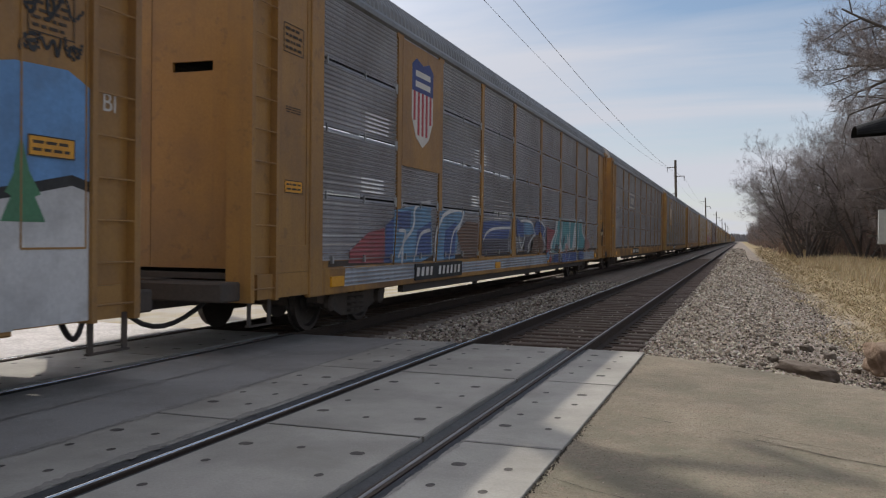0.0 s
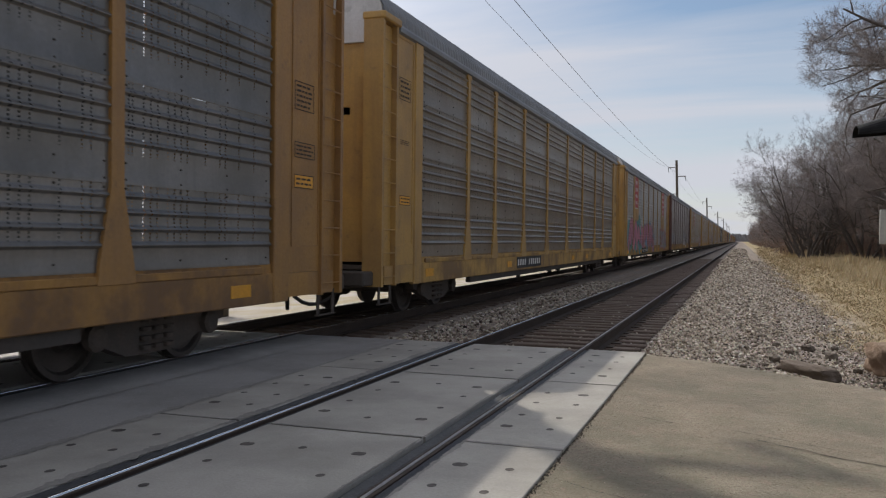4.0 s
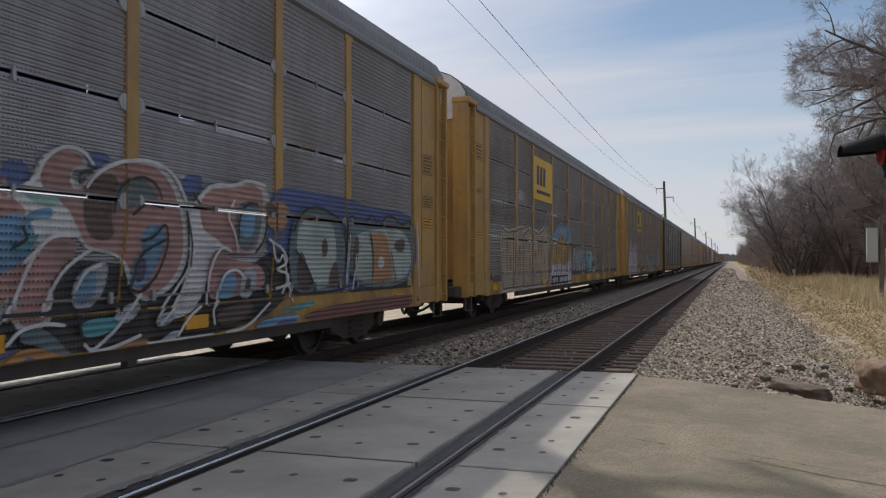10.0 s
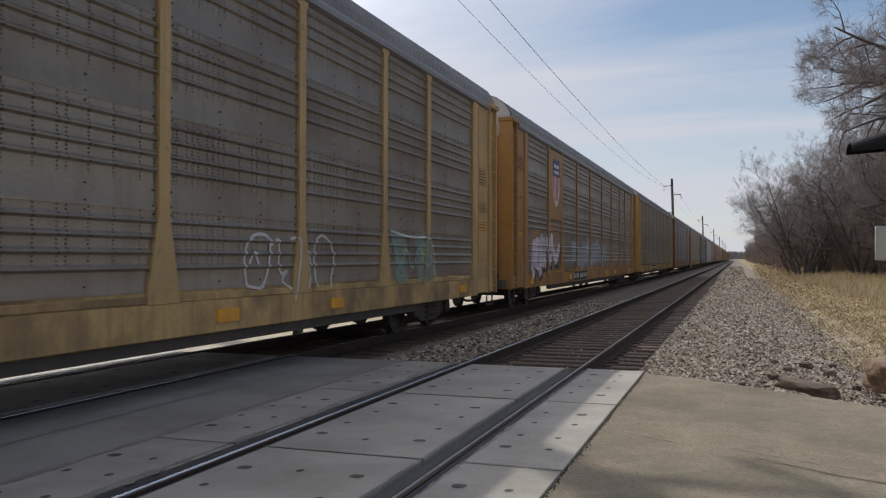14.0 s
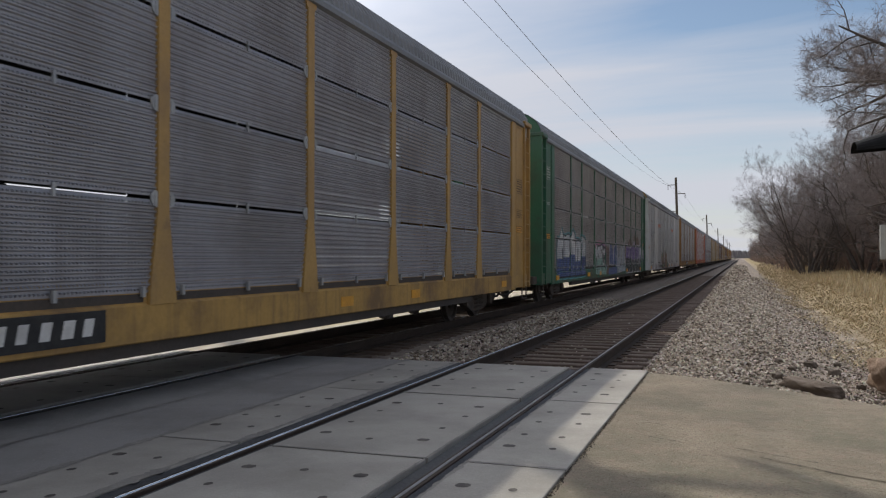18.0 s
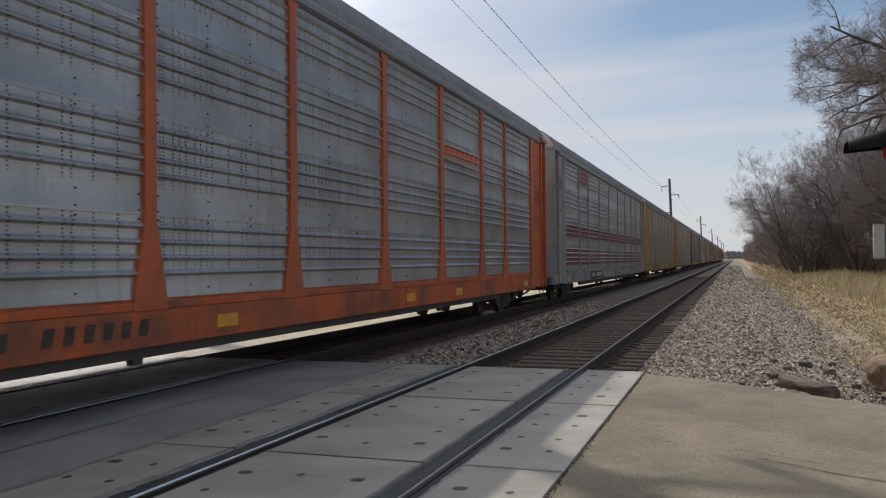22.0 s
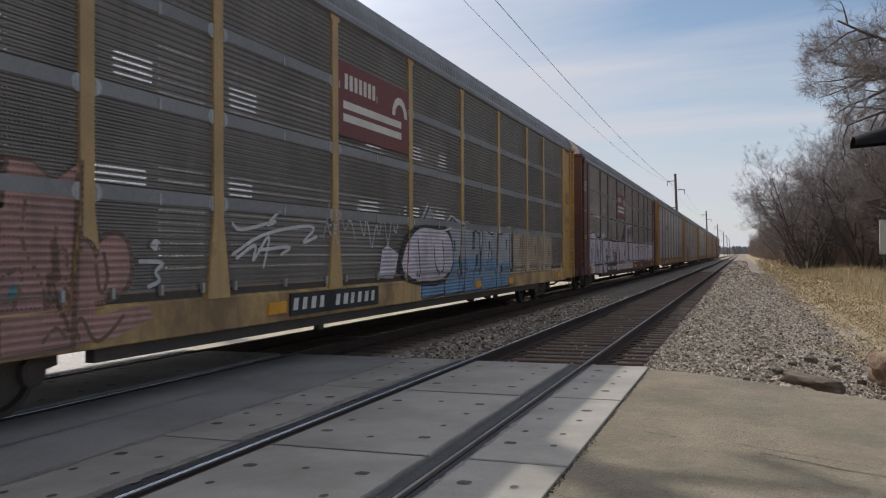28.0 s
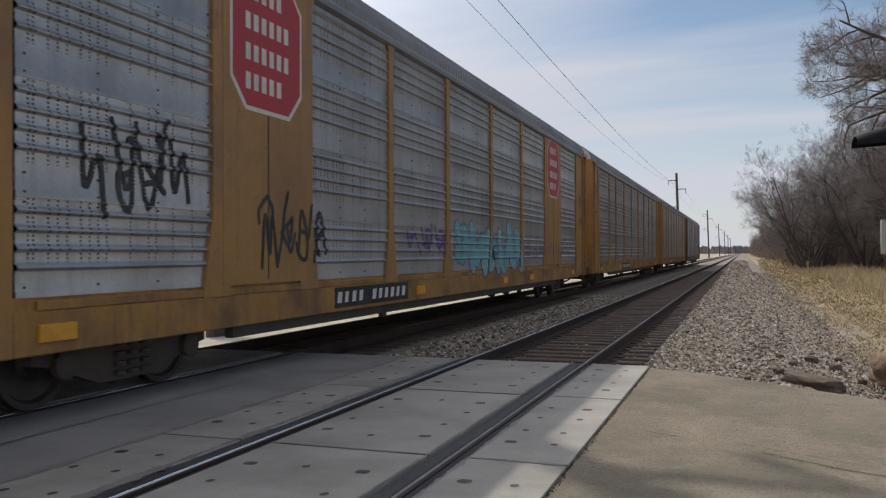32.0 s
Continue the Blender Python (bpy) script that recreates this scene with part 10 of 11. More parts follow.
def mural_13(m):
    m.round("moss", (21.61, 1.79), (21.95, 1.90), (22.35, 1.70), (22.28, 1.30), (22.40, 0.98), (21.75, 0.93), (21.86, 1.35))
    m.round("moss", (22.62, 1.72), (23.05, 1.86), (23.64, 1.75), (23.48, 1.35), (23.72, 0.95), (22.75, 0.96), (22.90, 1.35))
    m.line("mint", (21.70, 1.70), (22.05, 1.10), (22.30, 1.66), (22.62, 1.05), (22.95, 1.72), (23.30, 1.08), (23.60, 1.66))
    m.line("white", (17.32, 1.05), (17.25, 1.41), (17.41, 1.64), (17.76, 1.66), (17.88, 1.53), (17.72, 1.00), (17.32, 1.05))
    m.line("white", (17.39, 1.31), (17.48, 1.47), (17.58, 1.31))
    m.line("white", (17.88, 1.53), (18.07, 1.64), (18.03, 1.15), (18.31, 1.23), (18.07, 1.10), (18.32, 0.99))
    m.line("white", (18.35, 1.61), (18.61, 1.65), (18.43, 0.86))
    m.line("white", (19.03, 1.00), (18.93, 1.57), (19.26, 1.72), (19.61, 1.42), (19.42, 0.99))
    m.line("white", (18.75, 1.54), (18.90, 1.31), (18.76, 0.99))
    m.line("white", (21.61, 1.82), (22.61, 1.70), (23.64, 1.78), (23.76, 1.04))


def mural_20(m):
    m.line("black", (8.93, 1.78), (9.02, 1.87), (9.05, 1.65), (9.06, 1.41), (9.08, 1.05), width=0.016)
    m.line("black", (9.07, 1.54), (9.20, 1.46), (9.37, 1.45), (9.49, 1.52), (9.57, 1.67), (9.55, 1.84), (9.45, 1.92), (9.26, 1.88), width=0.016)
    m.line("black", (9.09, 1.63), (9.08, 1.35), (9.13, 1.19), (9.20, 1.08), (9.34, 1.07), (9.45, 1.13), (9.48, 1.26), (9.39, 1.34), (9.26, 1.35), (9.20, 1.31), (9.26, 1.27), (9.42, 1.27), width=0.016)
    m.line("black", (9.65, 1.65), (9.58, 1.41), (9.52, 1.26), (9.51, 1.00), (9.55, 0.89), width=0.016)
    m.line("black", (9.56, 1.37), (9.71, 1.50), (9.77, 1.52), (9.76, 1.34), width=0.016)
    m.line("black", (10.19, 1.40), (10.26, 1.44), (10.32, 1.31), (10.37, 1.34), (10.50, 1.48), (10.55, 1.29), (10.72, 1.48), (10.80, 1.28), (10.83, 1.31), width=0.016)
    m.line("black", (10.83, 1.31), (10.98, 1.48), (11.07, 1.33), (11.26, 1.50), (11.33, 1.36), (11.57, 1.49), (11.60, 1.35), (11.77, 1.53), (11.84, 1.36), (12.09, 1.52), (12.17, 1.40), (12.28, 1.51), (12.32, 1.31), (12.50, 1.49), (12.58, 1.37), (12.70, 1.49), width=0.016)
    m.line("black", (13.04, 1.38), (13.31, 1.60), (13.78, 1.67), (14.10, 1.67), (14.18, 2.06), (13.96, 1.73), (14.38, 1.80), (14.35, 1.62), (14.77, 1.66), (14.83, 1.38), (14.54, 0.65), (13.77, 0.98), (13.30, 0.67), (12.98, 0.96))
    m.line("black", (14.98, 1.69), (15.43, 1.77), (15.61, 1.11), (14.82, 0.63))
    m.line("black", (15.92, 1.64), (16.10, 1.82), (16.48, 1.58), (15.75, 1.34), (16.86, 1.48), (17.00, 1.08), (16.61, 0.72))


def mural_22(m):
    m.round("teal", (10.89, 1.90), (10.96, 2.00), (11.14, 2.00), (11.26, 1.95), (11.15, 1.88), (10.91, 1.86))
    m.round("teal", (11.65, 1.90), (11.83, 1.94), (12.04, 1.92), (12.07, 1.85), (11.77, 1.85))
    m.round("mint", (10.18, 1.11), (10.57, 1.17), (10.59, 1.00), (10.17, 0.99))
    m.line("mint", (9.67, 1.75), (9.81, 1.73), (9.94, 1.62), (9.98, 1.44), (9.95, 1.19), width=0.022)
    m.line("mint", (11.62, 1.84), (11.58, 1.53), (11.62, 1.24), (11.67, 1.06), (11.76, 0.98), (11.77, 0.73), width=0.03)
    m.line("mint", (10.89, 1.81), (11.19, 1.83), width=0.03)
    m.line("mint", (10.90, 1.76), (11.16, 1.78), width=0.02)
    m.line("mint", (11.99, 1.88), (11.96, 1.72), (12.01, 1.62), (12.15, 1.56), width=0.03)
    m.line("mint", (12.32, 1.82), (12.18, 1.72), (12.15, 1.57), (12.35, 1.57), (12.46, 1.48), (12.55, 1.19), width=0.026)
    m.line("mint", (12.32, 1.82), (12.67, 1.85), (12.79, 1.74), (12.92, 1.45), (12.97, 1.21), width=0.026)
    m.line("mint", (12.58, 1.62), (12.61, 1.37), (12.67, 1.06), width=0.014)
    m.line("mint", (12.03, 1.46), (12.05, 1.32), (12.12, 1.07), width=0.013)
    m.line("mint", (12.55, 1.19), (12.58, 1.06), width=0.013)
    m.line("mint", (12.86, 1.78), (13.00, 1.70), (13.05, 1.85), (13.24, 1.90), (13.41, 1.85), (13.43, 1.65), width=0.03)
    m.line("mint", (13.14, 1.64), (13.58, 1.64), (13.73, 1.56), (13.62, 1.43), (13.48, 1.36), width=0.026)
    m.line("mint", (13.73, 1.56), (13.87, 1.27), (13.90, 1.08), width=0.014)
    m.line("mint", (13.83, 1.60), (14.03, 1.33), (14.06, 1.14), width=0.014)
    m.line("mint", (13.59, 1.74), (14.17, 1.74), (14.25, 1.59), (14.42, 1.36), (14.44, 1.07), width=0.028)
    m.line("mint", (14.37, 1.67), (14.61, 1.72), (14.94, 1.71), (15.03, 1.65), width=0.026)
    m.line("mint", (14.69, 1.64), (14.57, 1.49), (14.42, 1.36), width=0.02)
    m.line("mint", (14.37, 1.83), (14.82, 1.84), width=0.03)
    m.line("mint", (16.36, 1.72), (16.48, 1.50), (16.42, 1.30), width=0.018)
    m.line("mint", (16.57, 1.73), (16.70, 1.50), (16.63, 1.30), width=0.018)
    m.line("mint", (16.84, 1.73), (16.97, 1.51), (16.90, 1.30), width=0.018)
    m.line("mint", (17.18, 1.74), (17.32, 1.51), (17.24, 1.29), width=0.018)
    m.line("mint", (17.60, 1.75), (17.74, 1.51), (17.66, 1.29), width=0.018)
    m.line("mint", (18.03, 1.76), (18.18, 1.51), (18.10, 1.29), width=0.018)
    m.line("mint", (18.42, 1.77), (18.58, 1.52), (18.49, 1.28), width=0.018)
    m.line("mint", (16.36, 1.61), (16.84, 1.66), (17.41, 1.62), (18.55, 1.68), width=0.016)
    m.line("mint", (16.36, 1.35), (17.18, 1.29), (18.28, 1.35), width=0.016)
    m.line("mint", (16.73, 1.47), (17.53, 1.55), (18.41, 1.45), width=0.016)
    m.line("mint", (10.17, 1.00), (10.21, 1.08), (10.29, 1.04), width=0.02)
    m.line("mint", (10.27, 0.99), (10.41, 1.10), (10.43, 0.99), width=0.02)
    m.line("mint", (10.43, 1.05), (10.57, 1.07), (10.53, 0.98), width=0.02)
    m.line("mint", (10.21, 1.04), (10.57, 1.05), width=0.02)
    m.line("mint", (9.67, 0.90), (9.81, 0.93), (9.95, 0.91), (10.04, 0.84), width=0.03)
    m.line("mint", (12.12, 0.71), (12.54, 0.73), (12.85, 0.82), (13.04, 0.87), width=0.018)
    m.line("mint", (13.04, 0.87), (13.30, 0.68), (14.01, 0.69), (14.44, 0.81), width=0.018)
    m.line("mint", (12.23, 0.96), (12.20, 0.72), width=0.013)
    m.line("mint", (12.55, 0.92), (12.60, 0.74), width=0.013)
    m.line("white", (10.55, 1.61), (10.70, 1.53), (10.83, 1.70), (10.78, 1.52), (10.91, 1.63), width=0.016)
    m.line("white", (10.91, 1.63), (10.96, 1.52), (11.05, 1.70), (11.07, 1.54), width=0.016)
    m.line("white", (10.83, 1.70), (11.28, 1.68), (11.40, 1.65), (11.18, 1.66), width=0.016)
    m.line("white", (11.14, 1.61), (11.47, 1.59), (11.42, 1.49), (11.28, 1.50), width=0.016)
    m.line("white", (10.57, 1.44), (10.82, 1.46), (10.70, 1.36), (10.96, 1.37), width=0.016)
    m.line("white", (10.96, 1.37), (11.05, 1.45), (11.32, 1.42), (11.28, 1.32), (11.05, 1.34), width=0.016)
    m.line("white", (10.61, 1.23), (10.78, 1.24), (10.70, 1.19), width=0.016)
    m.line("white", (10.98, 1.20), (11.05, 1.29), (11.21, 1.27), (11.23, 1.20), (11.09, 1.19), width=0.016)
    m.line("white", (11.18, 1.27), (11.47, 1.27), (11.47, 1.19), width=0.016)
    m.line("white", (10.53, 1.26), (10.61, 1.16), width=0.016)
    m.line("mint", (7.59, 1.73), (7.84, 1.71), (8.07, 1.77), (8.31, 1.71), (8.63, 1.71), (8.80, 1.81), (9.09, 1.78), (9.31, 1.63), (9.38, 1.38), (9.15, 1.05))
    m.line("mint", (7.84, 1.52), (7.89, 1.63), (8.07, 1.74))
    m.line("mint", (7.59, 1.48), (7.63, 1.35), (7.71, 1.23))
    m.line("mint", (7.63, 1.52), (7.84, 1.54), (8.05, 1.52), (8.17, 1.31), (8.12, 1.02), (8.02, 0.85))
    m.line("mint", (8.66, 1.71), (8.57, 1.46), (8.42, 1.38), (8.44, 1.27), (8.68, 1.38), (8.74, 1.53), (8.85, 1.22), (8.80, 0.87))
    m.line("mint", (9.09, 1.09), (9.12, 1.42), (9.22, 1.46), (9.28, 1.21))
    m.line("mint", (9.38, 1.75), (9.75, 1.77), (9.93, 1.51), (9.90, 1.20))


def mural_24(m):
    m.round("white", (6.30, 2.09), (6.47, 2.14), (6.49, 1.80), (6.71, 1.68), (6.93, 1.61), (7.12, 1.74), (7.25, 1.74), (7.32, 1.55), (7.43, 1.55), (7.53, 1.82), (7.73, 1.99), (7.93, 2.24), (7.83, 2.00), (7.87, 1.84), (8.11, 1.79), (8.38, 1.74), (8.46, 1.52), (8.66, 1.75), (8.89, 1.79), (9.09, 1.67), (9.21, 1.82), (9.70, 2.19), (9.88, 1.79), (9.75, 1.54), (9.94, 0.92), (7.67, 0.91), (7.61, 0.72), (7.18, 0.62), (6.30, 0.63))
    m.round("lilac", (7.67, 1.04), (7.98, 1.19), (9.04, 1.16), (9.73, 0.94), (9.21, 0.85), (7.67, 0.90))
    m.round("black", (6.30, 1.77), (6.43, 1.77), (6.54, 1.63), (6.51, 1.46), (6.30, 1.41))
    m.round("black", (6.47, 2.20), (6.56, 2.15), (6.68, 1.69), (6.56, 1.84), (6.44, 1.97))
    m.round("black", (6.68, 1.08), (6.79, 1.27), (7.02, 1.36), (7.13, 1.32), (7.07, 1.14), (6.83, 0.82), (6.66, 0.94))
    m.round("black", (7.43, 1.70), (7.59, 1.81), (7.92, 1.80), (8.19, 1.65), (8.11, 1.39), (7.85, 1.10), (7.67, 1.11), (7.50, 1.35))
    m.round("black", (8.43, 1.13), (8.74, 1.44), (8.83, 1.30), (8.78, 1.08), (8.59, 0.97), (8.44, 1.00))
    m.round("black", (9.03, 1.72), (9.57, 2.09), (9.38, 1.73), (9.33, 1.53), (9.55, 1.39), (9.83, 1.44), (9.94, 0.93), (9.46, 0.95), (9.38, 1.25), (9.13, 1.44))
    m.round("lime", (10.11, 1.54), (10.53, 1.58), (10.44, 0.96), (10.05, 0.92))
    m.round("grey", (10.58, 1.69), (11.71, 1.73), (12.88, 1.70), (12.97, 0.93), (11.70, 0.90), (10.58, 0.89))
    m.line("black", (10.69, 1.63), (10.74, 1.17), (10.88, 1.14), (10.90, 1.61))
    m.line("black", (11.09, 1.61), (11.11, 1.15))
    m.line("black", (11.35, 1.63), (11.28, 1.16))
    m.line("black", (12.11, 1.63), (11.58, 1.56), (11.64, 1.39), (12.04, 1.36), (11.97, 1.14), (11.58, 1.14))
    m.line("black", (12.25, 1.63), (12.28, 1.11))
    m.line("black", (12.77, 1.61), (12.37, 1.36), (12.82, 1.09))
    m.line("white", (7.53, 1.78), (7.50, 1.63), (7.98, 1.35), (8.17, 1.31))
    m.line("white", (9.60, 1.83), (9.34, 1.68), (9.42, 1.44), (9.73, 1.37), (9.87, 1.79))
    m.line("black", (6.32, 1.20), (6.39, 1.09), (6.34, 0.86))
    m.line("black", (6.56, 1.17), (6.49, 1.09), (6.62, 1.01), (6.69, 1.08))
    m.line("black", (7.31, 0.82), (7.44, 1.01), (7.56, 1.04))
    m.round("grey", (13.34, 1.45), (13.95, 1.47), (13.97, 1.10), (13.37, 1.10))


def mural_50(m):
    m.round("sky", (15.41, 2.19), (15.65, 2.22), (16.07, 1.78), (16.62, 1.73), (16.83, 1.52), (16.76, 1.30), (16.49, 1.25), (16.25, 1.39), (16.15, 0.75), (16.49, 0.64), (15.74, 0.62), (15.16, 1.11))
    m.round("sky", (17.02, 1.08), (17.10, 1.18), (17.28, 1.16), (17.35, 1.02), (17.17, 0.96))
    m.round("black", (14.82, 2.29), (15.16, 2.24), (15.45, 2.11), (15.42, 1.56), (15.19, 1.33), (14.82, 1.27))
    m.round("pink", (14.82, 2.24), (15.14, 2.19), (15.39, 2.07), (15.36, 1.56), (15.16, 1.36), (14.82, 1.31))
    m.round("black", (14.82, 1.71), (14.98, 1.67), (15.17, 1.63), (15.18, 1.45), (14.82, 1.41))
    m.round("sky", (14.96, 1.54), (15.14, 1.56), (15.12, 1.47), (14.98, 1.46))
    m.round("black", (14.82, 0.66), (14.82, 1.32), (15.16, 1.38), (15.34, 1.56), (15.70, 1.57), (15.99, 1.33), (16.14, 1.19), (16.02, 0.82), (15.76, 0.62), (15.16, 0.62))
    m.round("pink", (14.82, 0.69), (14.82, 1.28), (15.17, 1.34), (15.35, 1.52), (15.68, 1.53), (15.94, 1.30), (16.08, 1.19), (15.98, 0.85), (15.73, 0.63), (15.16, 0.62))
    m.round("black", (14.82, 1.25), (15.16, 1.30), (15.37, 1.21), (15.34, 1.06), (15.11, 0.96), (14.82, 1.02))
    m.round("sky", (14.92, 1.15), (15.20, 1.18), (15.21, 1.00), (15.07, 1.00))
    m.round("black", (15.36, 0.78), (15.58, 0.90), (15.78, 0.84), (15.75, 0.70), (15.49, 0.62))
    m.round("sky", (15.40, 0.73), (15.58, 0.80), (15.59, 0.68), (15.46, 0.65))
    m.line("black", (15.16, 2.18), (15.26, 2.02), (15.24, 1.81))
    m.line("black", (15.44, 1.51), (15.69, 1.42), (15.71, 1.16), (15.66, 1.01))
    m.line("black", (16.13, 1.62), (16.21, 1.63), (16.23, 1.45), (16.14, 1.45), (16.13, 1.62))
    m.round("red", (19.48, 1.17), (19.25, 1.44), (19.36, 1.56), (19.50, 1.45))
    m.line("red", (18.95, 1.50), (19.25, 1.58), (19.03, 1.39), (19.42, 1.39))
    m.line("red", (18.95, 1.18), (19.14, 1.28), (19.25, 1.17), (19.48, 1.25))


MURALS = {7: mural_7, 13: mural_13, 20: mural_20, 22: mural_22, 24: mural_24, 50: mural_50, 6: mural_6, 9: mural_9, 11: mural_11, 18: mural_18, 28: mural_28, 5: mural_5, 10: mural_10, 19: mural_19, 27: mural_27, 0: mural_0, 30: mural_30}


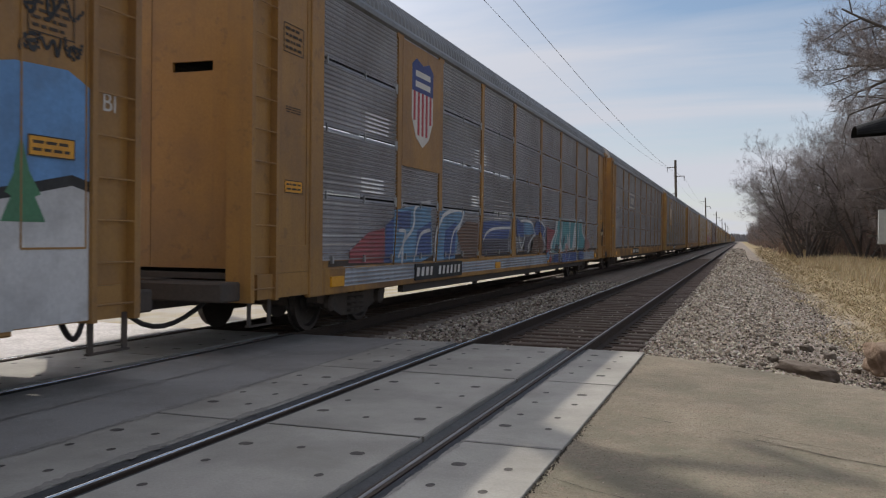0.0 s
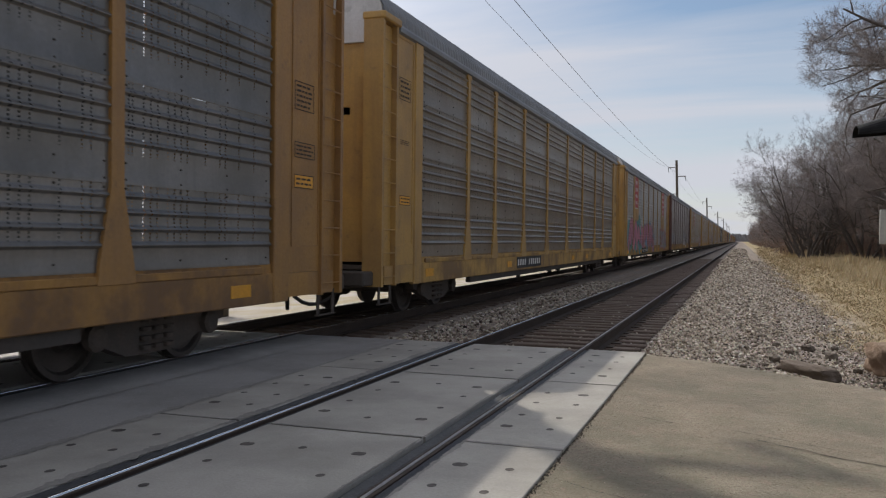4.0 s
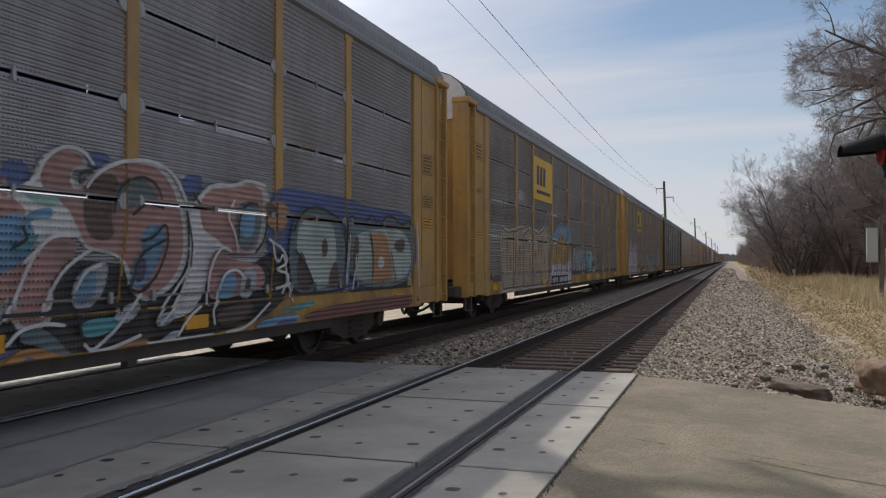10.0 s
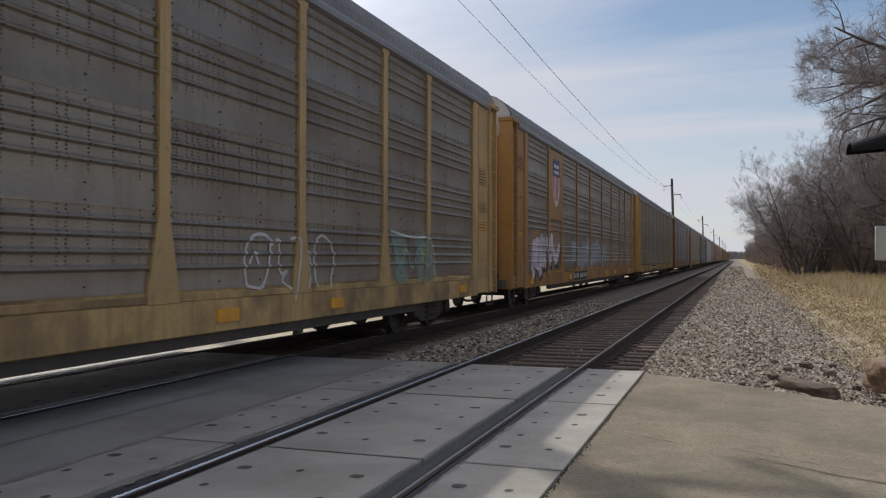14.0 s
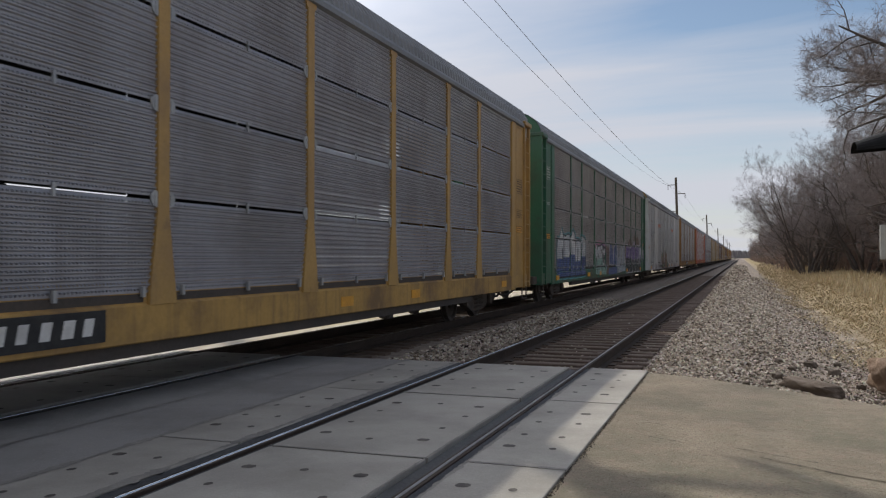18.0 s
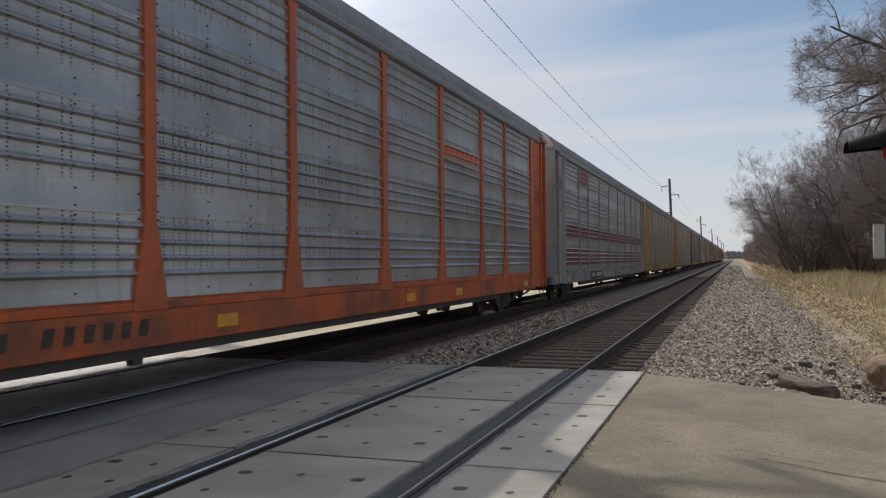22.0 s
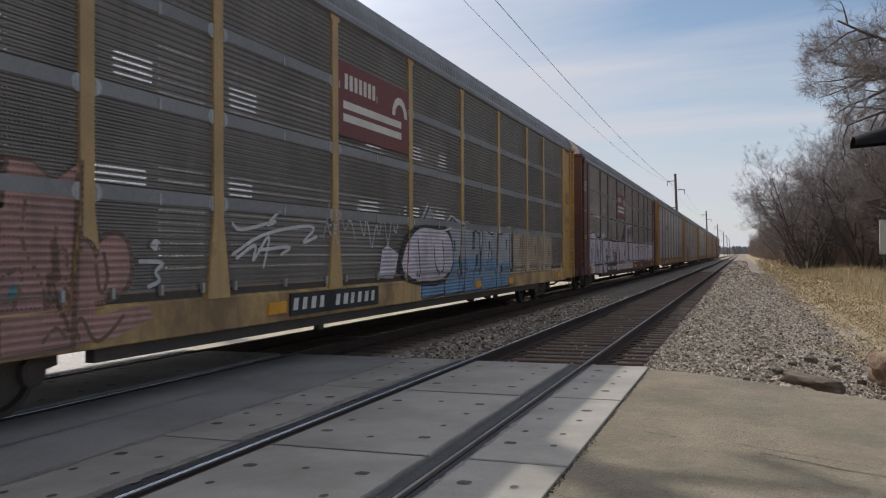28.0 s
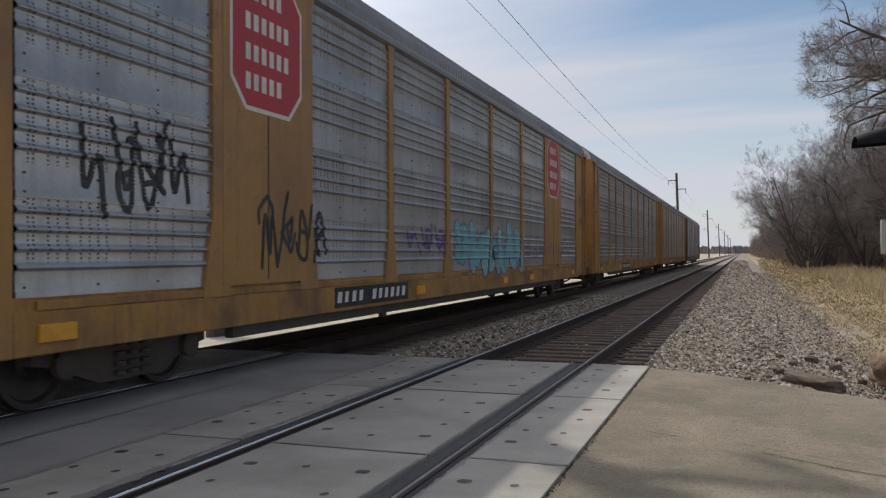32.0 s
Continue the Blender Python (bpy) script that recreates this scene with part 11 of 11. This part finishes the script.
# the cars in order, from the one that is leaving the view at the start to the last of the train
CARS = {
    -1: rack("ochre", "dull", "ribbed", "with a snowy mural", tags=[T(70, 26.5, 27.2, 3.06, 3.3, "black", strokes=3), T(71, 26.5, 27.2, 2.78, 2.98, "black", strokes=3)]),
    0: rack("ochre", "steel", "fine", "covered in blue and red graffiti", sign="shield", cap="yellow",
            mural=0, plate_y=5.95, plate_len=2.6),
    1: rack("ochre", "steel", "fine", "with a small framed emblem", sign="box", bays=(2,)),
    2: rack("yellow", "dull", "fine", "with a faded shield and white graffiti", grimy=True, sign="pale_shield", cap="white", tags=[T(50, 2.8, 5.0, 1.2, 2.2, "mint", strokes=4), T(51, 2.9, 5.0, 1.15, 1.9, "black", strokes=3), T(52, 7.5, 12.6, 1.15, 2.2, "teal", strokes=7), T(53, 10.2, 15.6, 1.15, 1.9, "grey", strokes=6, width=0.03), T(54, 16, 21, 1.15, 1.8, "grey", strokes=6)]),
    3: rack("ochre", "dark", "ribbed", "with a striped shield emblem", sign="shield"),
    4: rack("yellow", "brown", "ribbed"),
    5: rack("yellow", "pale", "ribbed", "with red emblems and bubble graffiti", sign="octagon", bays=(1, 7), pieces=[P(9, 3.0, 8.6, 0.7, 2.5, "pink", "black", back="teal", letters=3, fat=0.26, shade="green"), P(10, 9.0, 14.9, 0.75, 2.3, "pink", "black", back="sky", letters=4, fat=0.22)],
            mural=5),
    6: rack("maroon", "dull", "ribbed", "with white graffiti and a white end cap", sill="yellow", cap="white", mural=6, blocks=[P(13, 17.2, 19.5, 0.9, 2.15, "grey", "black", letters=2, fill2="white", edge=0.03)], pieces=[P(12, 2.6, 5.4, 1.05, 2.0, "grey", "white", letters=3, edge=0.02)], tags=[T(1, 5.6, 7.0, 1.2, 2.0, "white"), T(21, 12.6, 14, 1.2, 2.0, "white")], plate="none"),
    7: rack("yellow", "dark", "ribbed", "with a red name board and pink graffiti", sign="red_board", bays=(2,), pieces=[P(14, 5.4, 8.8, 1.05, 1.9, "grey", "white", letters=4, edge=0.03, fat=0.09)], mural=7, checker=(12.9, 20.6), plate_y=19.0, plate_len=1.1),
    8: rack("yellow", "dark", "ribbed", "with plain dark grey walls", plate_y=19.2, plate_len=1.2),
    9: rack("yellow", "steel", "fine", "with wild graffiti", sign="yellow_board", bays=(2,), mural=9, pieces=[P(16, 14.6, 17.4, 0.62, 2.3, "salmon", "white", back="blue", letters=3, fat=0.17, shade="black", fill2="sky")]),
    10: rack("yellow", "dull", "fine", "with a yellow board and beige graffiti", grimy=True, sign="yellow_board", bays=(2,), blocks=[P(18, 3.8, 9.4, 0.7, 2.25, "beige", "brown", letters=5, edge=0.05, rim="white"), P(19, 9.7, 13.4, 0.68, 2.1, "gold", "black", letters=4, fill2="lilac", back="sky", rim="white"), P(20, 13.7, 16.5, 1.0, 1.85, "grey", "black", letters=5)], mural=10, plate_y=9.8),
    11: rack("yellow", "dull", "fine", "with a yellow board and blue graffiti", sign="yellow_board", bays=(2,), blocks=[P(22, 3.0, 7.6, 0.7, 2.2, "lilac", "blue", letters=4, edge=0.05, rim="white"), P(24, 15.9, 17.2, 0.65, 1.6, "teal", "white", letters=2, edge=0.03)], mural=11, tags=[T(23, 9.0, 10.4, 1.3, 1.9, "white"), T(24, 13.2, 15.4, 1.3, 1.8, "lilac", strokes=4)], plate_y=9.9),
    12: rack("black", "dull", "fine", "with a red board and yellow sill", sill="yellow", sign="maroon_board", bays=(2,), tags=[T(3, 14, 17, 1.3, 2.0, "white")], plate="none"),
    13: rack("cream", "brown", "ribbed", "with brown ribbed walls", cap="white", mural=13),
    14: rack("ochre", "brown", "ribbed", "with a striped shield and pale graffiti", sign="shield", pieces=[P(27, 3.0, 6.8, 0.9, 2.1, "lilac", "brown", back="orange", letters=4, shade="black"), P(28, 9, 17, 1.0, 2.0, "grey", "white", letters=7, edge=0.03)]),
    15: rack("yellow", "dull", "fine"),
    16: rack("maroon", "dull", "ribbed", "with white scrawls on its corner", sill="ochre", tags=[T(5, 1.75, 2.4, 2.6, 3.1, "white")], plate_y=18.6, plate_len=1.0),
    17: rack("yellow", "steel", "fine", "with a small pale emblem", sign="box", bays=(2,)),
    18: rack("green", "rust", "fine", "with a long colourful mural", mural=18, sill="green", cap="green", plate="none", blocks=[P(30, 3.0, 8.0, 0.75, 2.1, "white", "black", letters=5, fill2="blue", rim="teal"), P(33, 19.4, 25.8, 0.62, 2.0, "purple", "white", letters=5, fill2="black", back="brown", edge=0.03, rim="lilac")], pieces=[P(34, 24.6, 28, 0.8, 2.2, "white", "blue", letters=2, fat=0.12)]),
    19: rack("white", "bright", "ribbed", "with orange emblems and a gold mural", cap="yellow", sign="swoosh", bays=(2, 6), smooth=(1, 7), reflect=(2.95, 16.9, 19.6, 25.4), slotted=(0, 2, 3, 4, 5, 6, 8), mural=19, plate="dark", plate_y=8.2, tags=[T(6, 3, 4.6, 2.6, 3.3, "black"), T(7, 21.6, 23.0, 1.2, 2.0, "purple")]),
    20: rack("ochre", "bright", "ribbed", "with black outlined bubble graffiti", cap="white", mural=20, sign="dark_bars", bays=(2,)),
    21: rack("orange", "pale", "ribbed", "with bright ribbed steel walls", cap="white", sign="swoosh", bays=(6,), plate="dark", plate_y=7.4),
    22: rack("grey", "pale", "ribbed", "with dark red stripes and teal scrawls", cap="white", sign="stripes", mural=22, plate_y=7.55),
    23: rack("cream", "brown", "ribbed", "with a faded board and teal graffiti", ends="yellow", sign="plain_board", bays=(1,), posts=(2.50, 5.40, 7.42, 10.37, 13.16, 15.95, 18.68, 21.42, 23.42, 26.1), plate_y=7.3, tags=[T(36, 10.6, 16.2, 1.1, 1.9, "mint", strokes=7, width=0.03), T(37, 10.7, 15.8, 0.7, 1.0, "mint", strokes=5), T(38, 16.4, 24.6, 1.1, 1.7, "mint", strokes=9)]),
    24: rack("cream", "brown", "ribbed", "with a pale board and white graffiti", ends="yellow", sign="plain_board", bays=(1,), posts=(2.50, 5.40, 7.42, 10.37, 13.16, 15.95, 18.68, 21.42, 23.42, 26.1), plate_y=7.5, mural=24, pieces=[P(37, 3.0, 6.0, 0.9, 2.0, "grey", "white", letters=3, edge=0.03), P(39, 17.6, 22.0, 1.0, 1.9, "grey", "white", letters=5, edge=0.03)]),
    25: rack("maroon", "rust", "fine", "with a small framed emblem", sign="box", bays=(2,), sill="cream"),
    26: rack("yellow", "dull", "fine", "with white and blue graffiti", blocks=[P(40, 12, 16.4, 0.8, 2.4, "white", "grey", letters=2, edge=0.04), P(41, 17.6, 21, 0.8, 2.0, "sky", "blue", letters=4, fill2="lilac"), P(42, 21.4, 25, 0.9, 2.0, "grey", "white", letters=4, edge=0.03)]),
    27: rack("cream", "dark", "fine", "with a red board and pink graffiti", ends="yellow", cap="yellow", sign="maroon_board", bays=(3,), mural=27, posts=(2.50, 5.45, 7.40, 10.2, 13.05, 15.9, 18.65, 21.4, 23.4, 26.1), strips=True, blocks=[P(43, 3.0, 5.3, 0.62, 2.2, "salmon", "brown", letters=3, edge=0.04), P(44, 13.6, 19.6, 0.62, 2.0, "grey", "black", letters=5, edge=0.04, fill2="sky", rim="white"), P(45, 20.0, 24.5, 0.9, 2.0, "beige", "brown", letters=5, edge=0.02)], tags=[T(14, 9.8, 12.6, 1.5, 2.1, "white", strokes=5)], plate_y=8.9),
    28: rack("maroon", "rust", "fine", "with a huge lavender mural", cap="white", sign="maroon_board", bays=(3,), plate_y=6.9, mural=28, blocks=[P(46, 2.6, 3.9, 0.62, 2.2, "lilac", "black", letters=1, edge=0.05, peak=0.1)]),
    29: rack("ochre", "bright", "ribbed", "with clean pale walls", sign="dark_bars", bays=(2,), plate_y=7.1, tags=[T(15, 24, 25.5, 1.2, 2.0, "red")]),
    30: rack("cream", "dark", "ribbed", "with white and blue graffiti", mural=30, ends="yellow", plate_y=7.11, plate_len=2.2),
    31: rack("ochre", "pale", "ribbed", "with red emblems and a cyan tag", sign="octagon", bays=(1, 7), cap="white", plate_y=8.0, pieces=[P(52, 13.2, 18.4, 0.75, 1.95, "cyan", "blue", letters=5, fat=0.16, edge=0.03)], tags=[T(16, 3.2, 4.8, 1.6, 2.7, "black", width=0.03), T(17, 6.0, 7.8, 1.2, 2.1, "black", width=0.03), T(18, 10.6, 12.8, 1.3, 1.9, "purple", width=0.03, strokes=3), T(19, 19, 25, 1.2, 1.7, "purple", strokes=8)]),
    32: rack("ochre", "dull", "ribbed"),
    33: rack("ochre", "brown", "ribbed"),
    34: rack("maroon", "rust", "ribbed"),
}
TRAIN = {k: autorack(spec, k + 2) for k, spec in CARS.items()}


def winter_mural(root):
    """A painted snow scene on the end of one car: white hill, dark ridge, blue sky, green fir."""
    e = PITCH + 0.38
    hill = [(e - 5, 0.62), (e - 1.35, 0.62), (e - 1.35, 1.55), (e - 1.55, 1.72), (e - 1.9, 1.80), (e - 2.4, 1.70), (e - 3.0, 1.6), (e - 5, 1.75)]
    ridge = [(y, z + 0.06) for y, z in hill[2:]] + [(y, z - 0.03) for y, z in reversed(hill[2:])]
    sky = [(e - 5, 1.6), (e - 1.36, 1.5), (e - 1.36, 2.2), (e - 1.55, 2.55), (e - 1.95, 2.72), (e - 2.5, 2.70), (e - 3.4, 2.5), (e - 5, 2.5)]
    sprayed("mural_sky", root, [sky], spray("azure", True), 0, "sprayed sky-blue ground")
    sprayed("mural_hill", root, [hill], spray("white", True), 1, "sprayed white hill")
    sprayed("mural_ridge", root, [ridge], spray("black", True), 2, "black ridge line")
    fir = [(y - 0.24, z - 0.16) for y, z in ((e - 2.42, 1.62), (e - 1.95, 1.62), (e - 2.06, 1.82), (e - 2.0, 1.84), (e - 2.12, 2.02), (e - 2.2, 2.3), (e - 2.28, 2.02), (e - 2.38, 1.84), (e - 2.32, 1.82))]
    sprayed("mural_fir", root, [fir], spray("green", True), 3, "dark green fir")


winter_mural(TRAIN[-1])


def lettering(root, words, at, size, material, end=False):
    """Readable stencilled words, on the side of a car or on its end."""
    cd = bpy.data.curves.new("lettering", "FONT")
    cd.body, cd.size, cd.align_x, cd.extrude = words, size, "CENTER", 0.001
    cd.materials.append(material)
    ob = new("lettering", cd)
    ob.parent = root
    ob.matrix_basis = Matrix.Translation(at) @ (Matrix.Rotation(radians(90), 4, "X") if end else Matrix.Rotation(radians(90), 4, "Z") @ Matrix.Rotation(radians(90), 4, "X"))
    return tagged(ob, "stencilled lettering")


lettering(TRAIN[-1], "BI", (1.403, PITCH - 1.01, 2.46), 0.24, M_WHITEMARK)
lettering(TRAIN[20], "A1", (XS + 0.004, 10.9, 0.70), 0.17, M_DARKMARK)
for k in (3, 6, 12):
    lettering(TRAIN[k], "EXCESS", (0.85, 0.785, 4.78), 0.14, M_DARKMARK, True)
    lettering(TRAIN[k], "HEIGHT CAR", (0.85, 0.785, 4.60), 0.14, M_DARKMARK, True)


def brake_gear(root):
    """The hand-brake lever, its bracket and chain guide on the flat sheet at one car's end."""
    pale = worn("bracket_paint", (0.42, 0.33, 0.20), (0.24, 0.17, 0.10), 0.6, grain=30, patch=4, bump=0.1)
    e = PITCH
    bm = bmesh.new()
    box(bm, 1.4525, e - 2.02, 1.52, 1.53, e - 1.72, 1.66)
    bmesh.ops.bevel(bm, geom=bm.edges[:], offset=0.01, segments=1, affect="EDGES")
    part("brake_bracket", bm, pale, root, "pale tan steel bracket")
    bm = bmesh.new()
    for p, q in (((e - 1.46, 2.06), (e - 1.54, 1.84)), ((e - 1.54, 1.84), (e - 1.42, 1.62)), ((e - 1.60, 1.80), (e - 1.62, 1.56)), ((e - 1.46, 1.60), (e - 1.66, 1.12))):
        tube(bm, (1.49, *p), (1.49, *q), 0.022, 0.022, 8)
    box(bm, 1.4525, e - 1.66, 1.60, 1.51, e - 1.44, 1.76)
    part("brake_lever", bm, M_TRUCK, root, "dark rusty hand-brake lever")
    bm = bmesh.new()
    box(bm, XS + 0.001, e - 3.0, 0.68, XS + 0.012, e - 2.66, 0.84)
    part("data_plate", bm, M_BLACKPLATE, root, "small black framed data plate")


brake_gear(TRAIN[0])


def car_place(k, t):
    """How far along the line the joint ahead of car k stands at t seconds."""
    slack = -0.52 if k < 0 else 0.0
    return 9.6046 + slack + PITCH * k - 27.8685 * t - 0.007 * (t - 16) ** 2


def motions():
    for k, car in TRAIN.items():
        walk(car, [(t, pose(FAR_MID, car_place(k, t), 0)) for t in (0, 4, 8, 12, 16, 20, 24, 28, 32)])


motions()
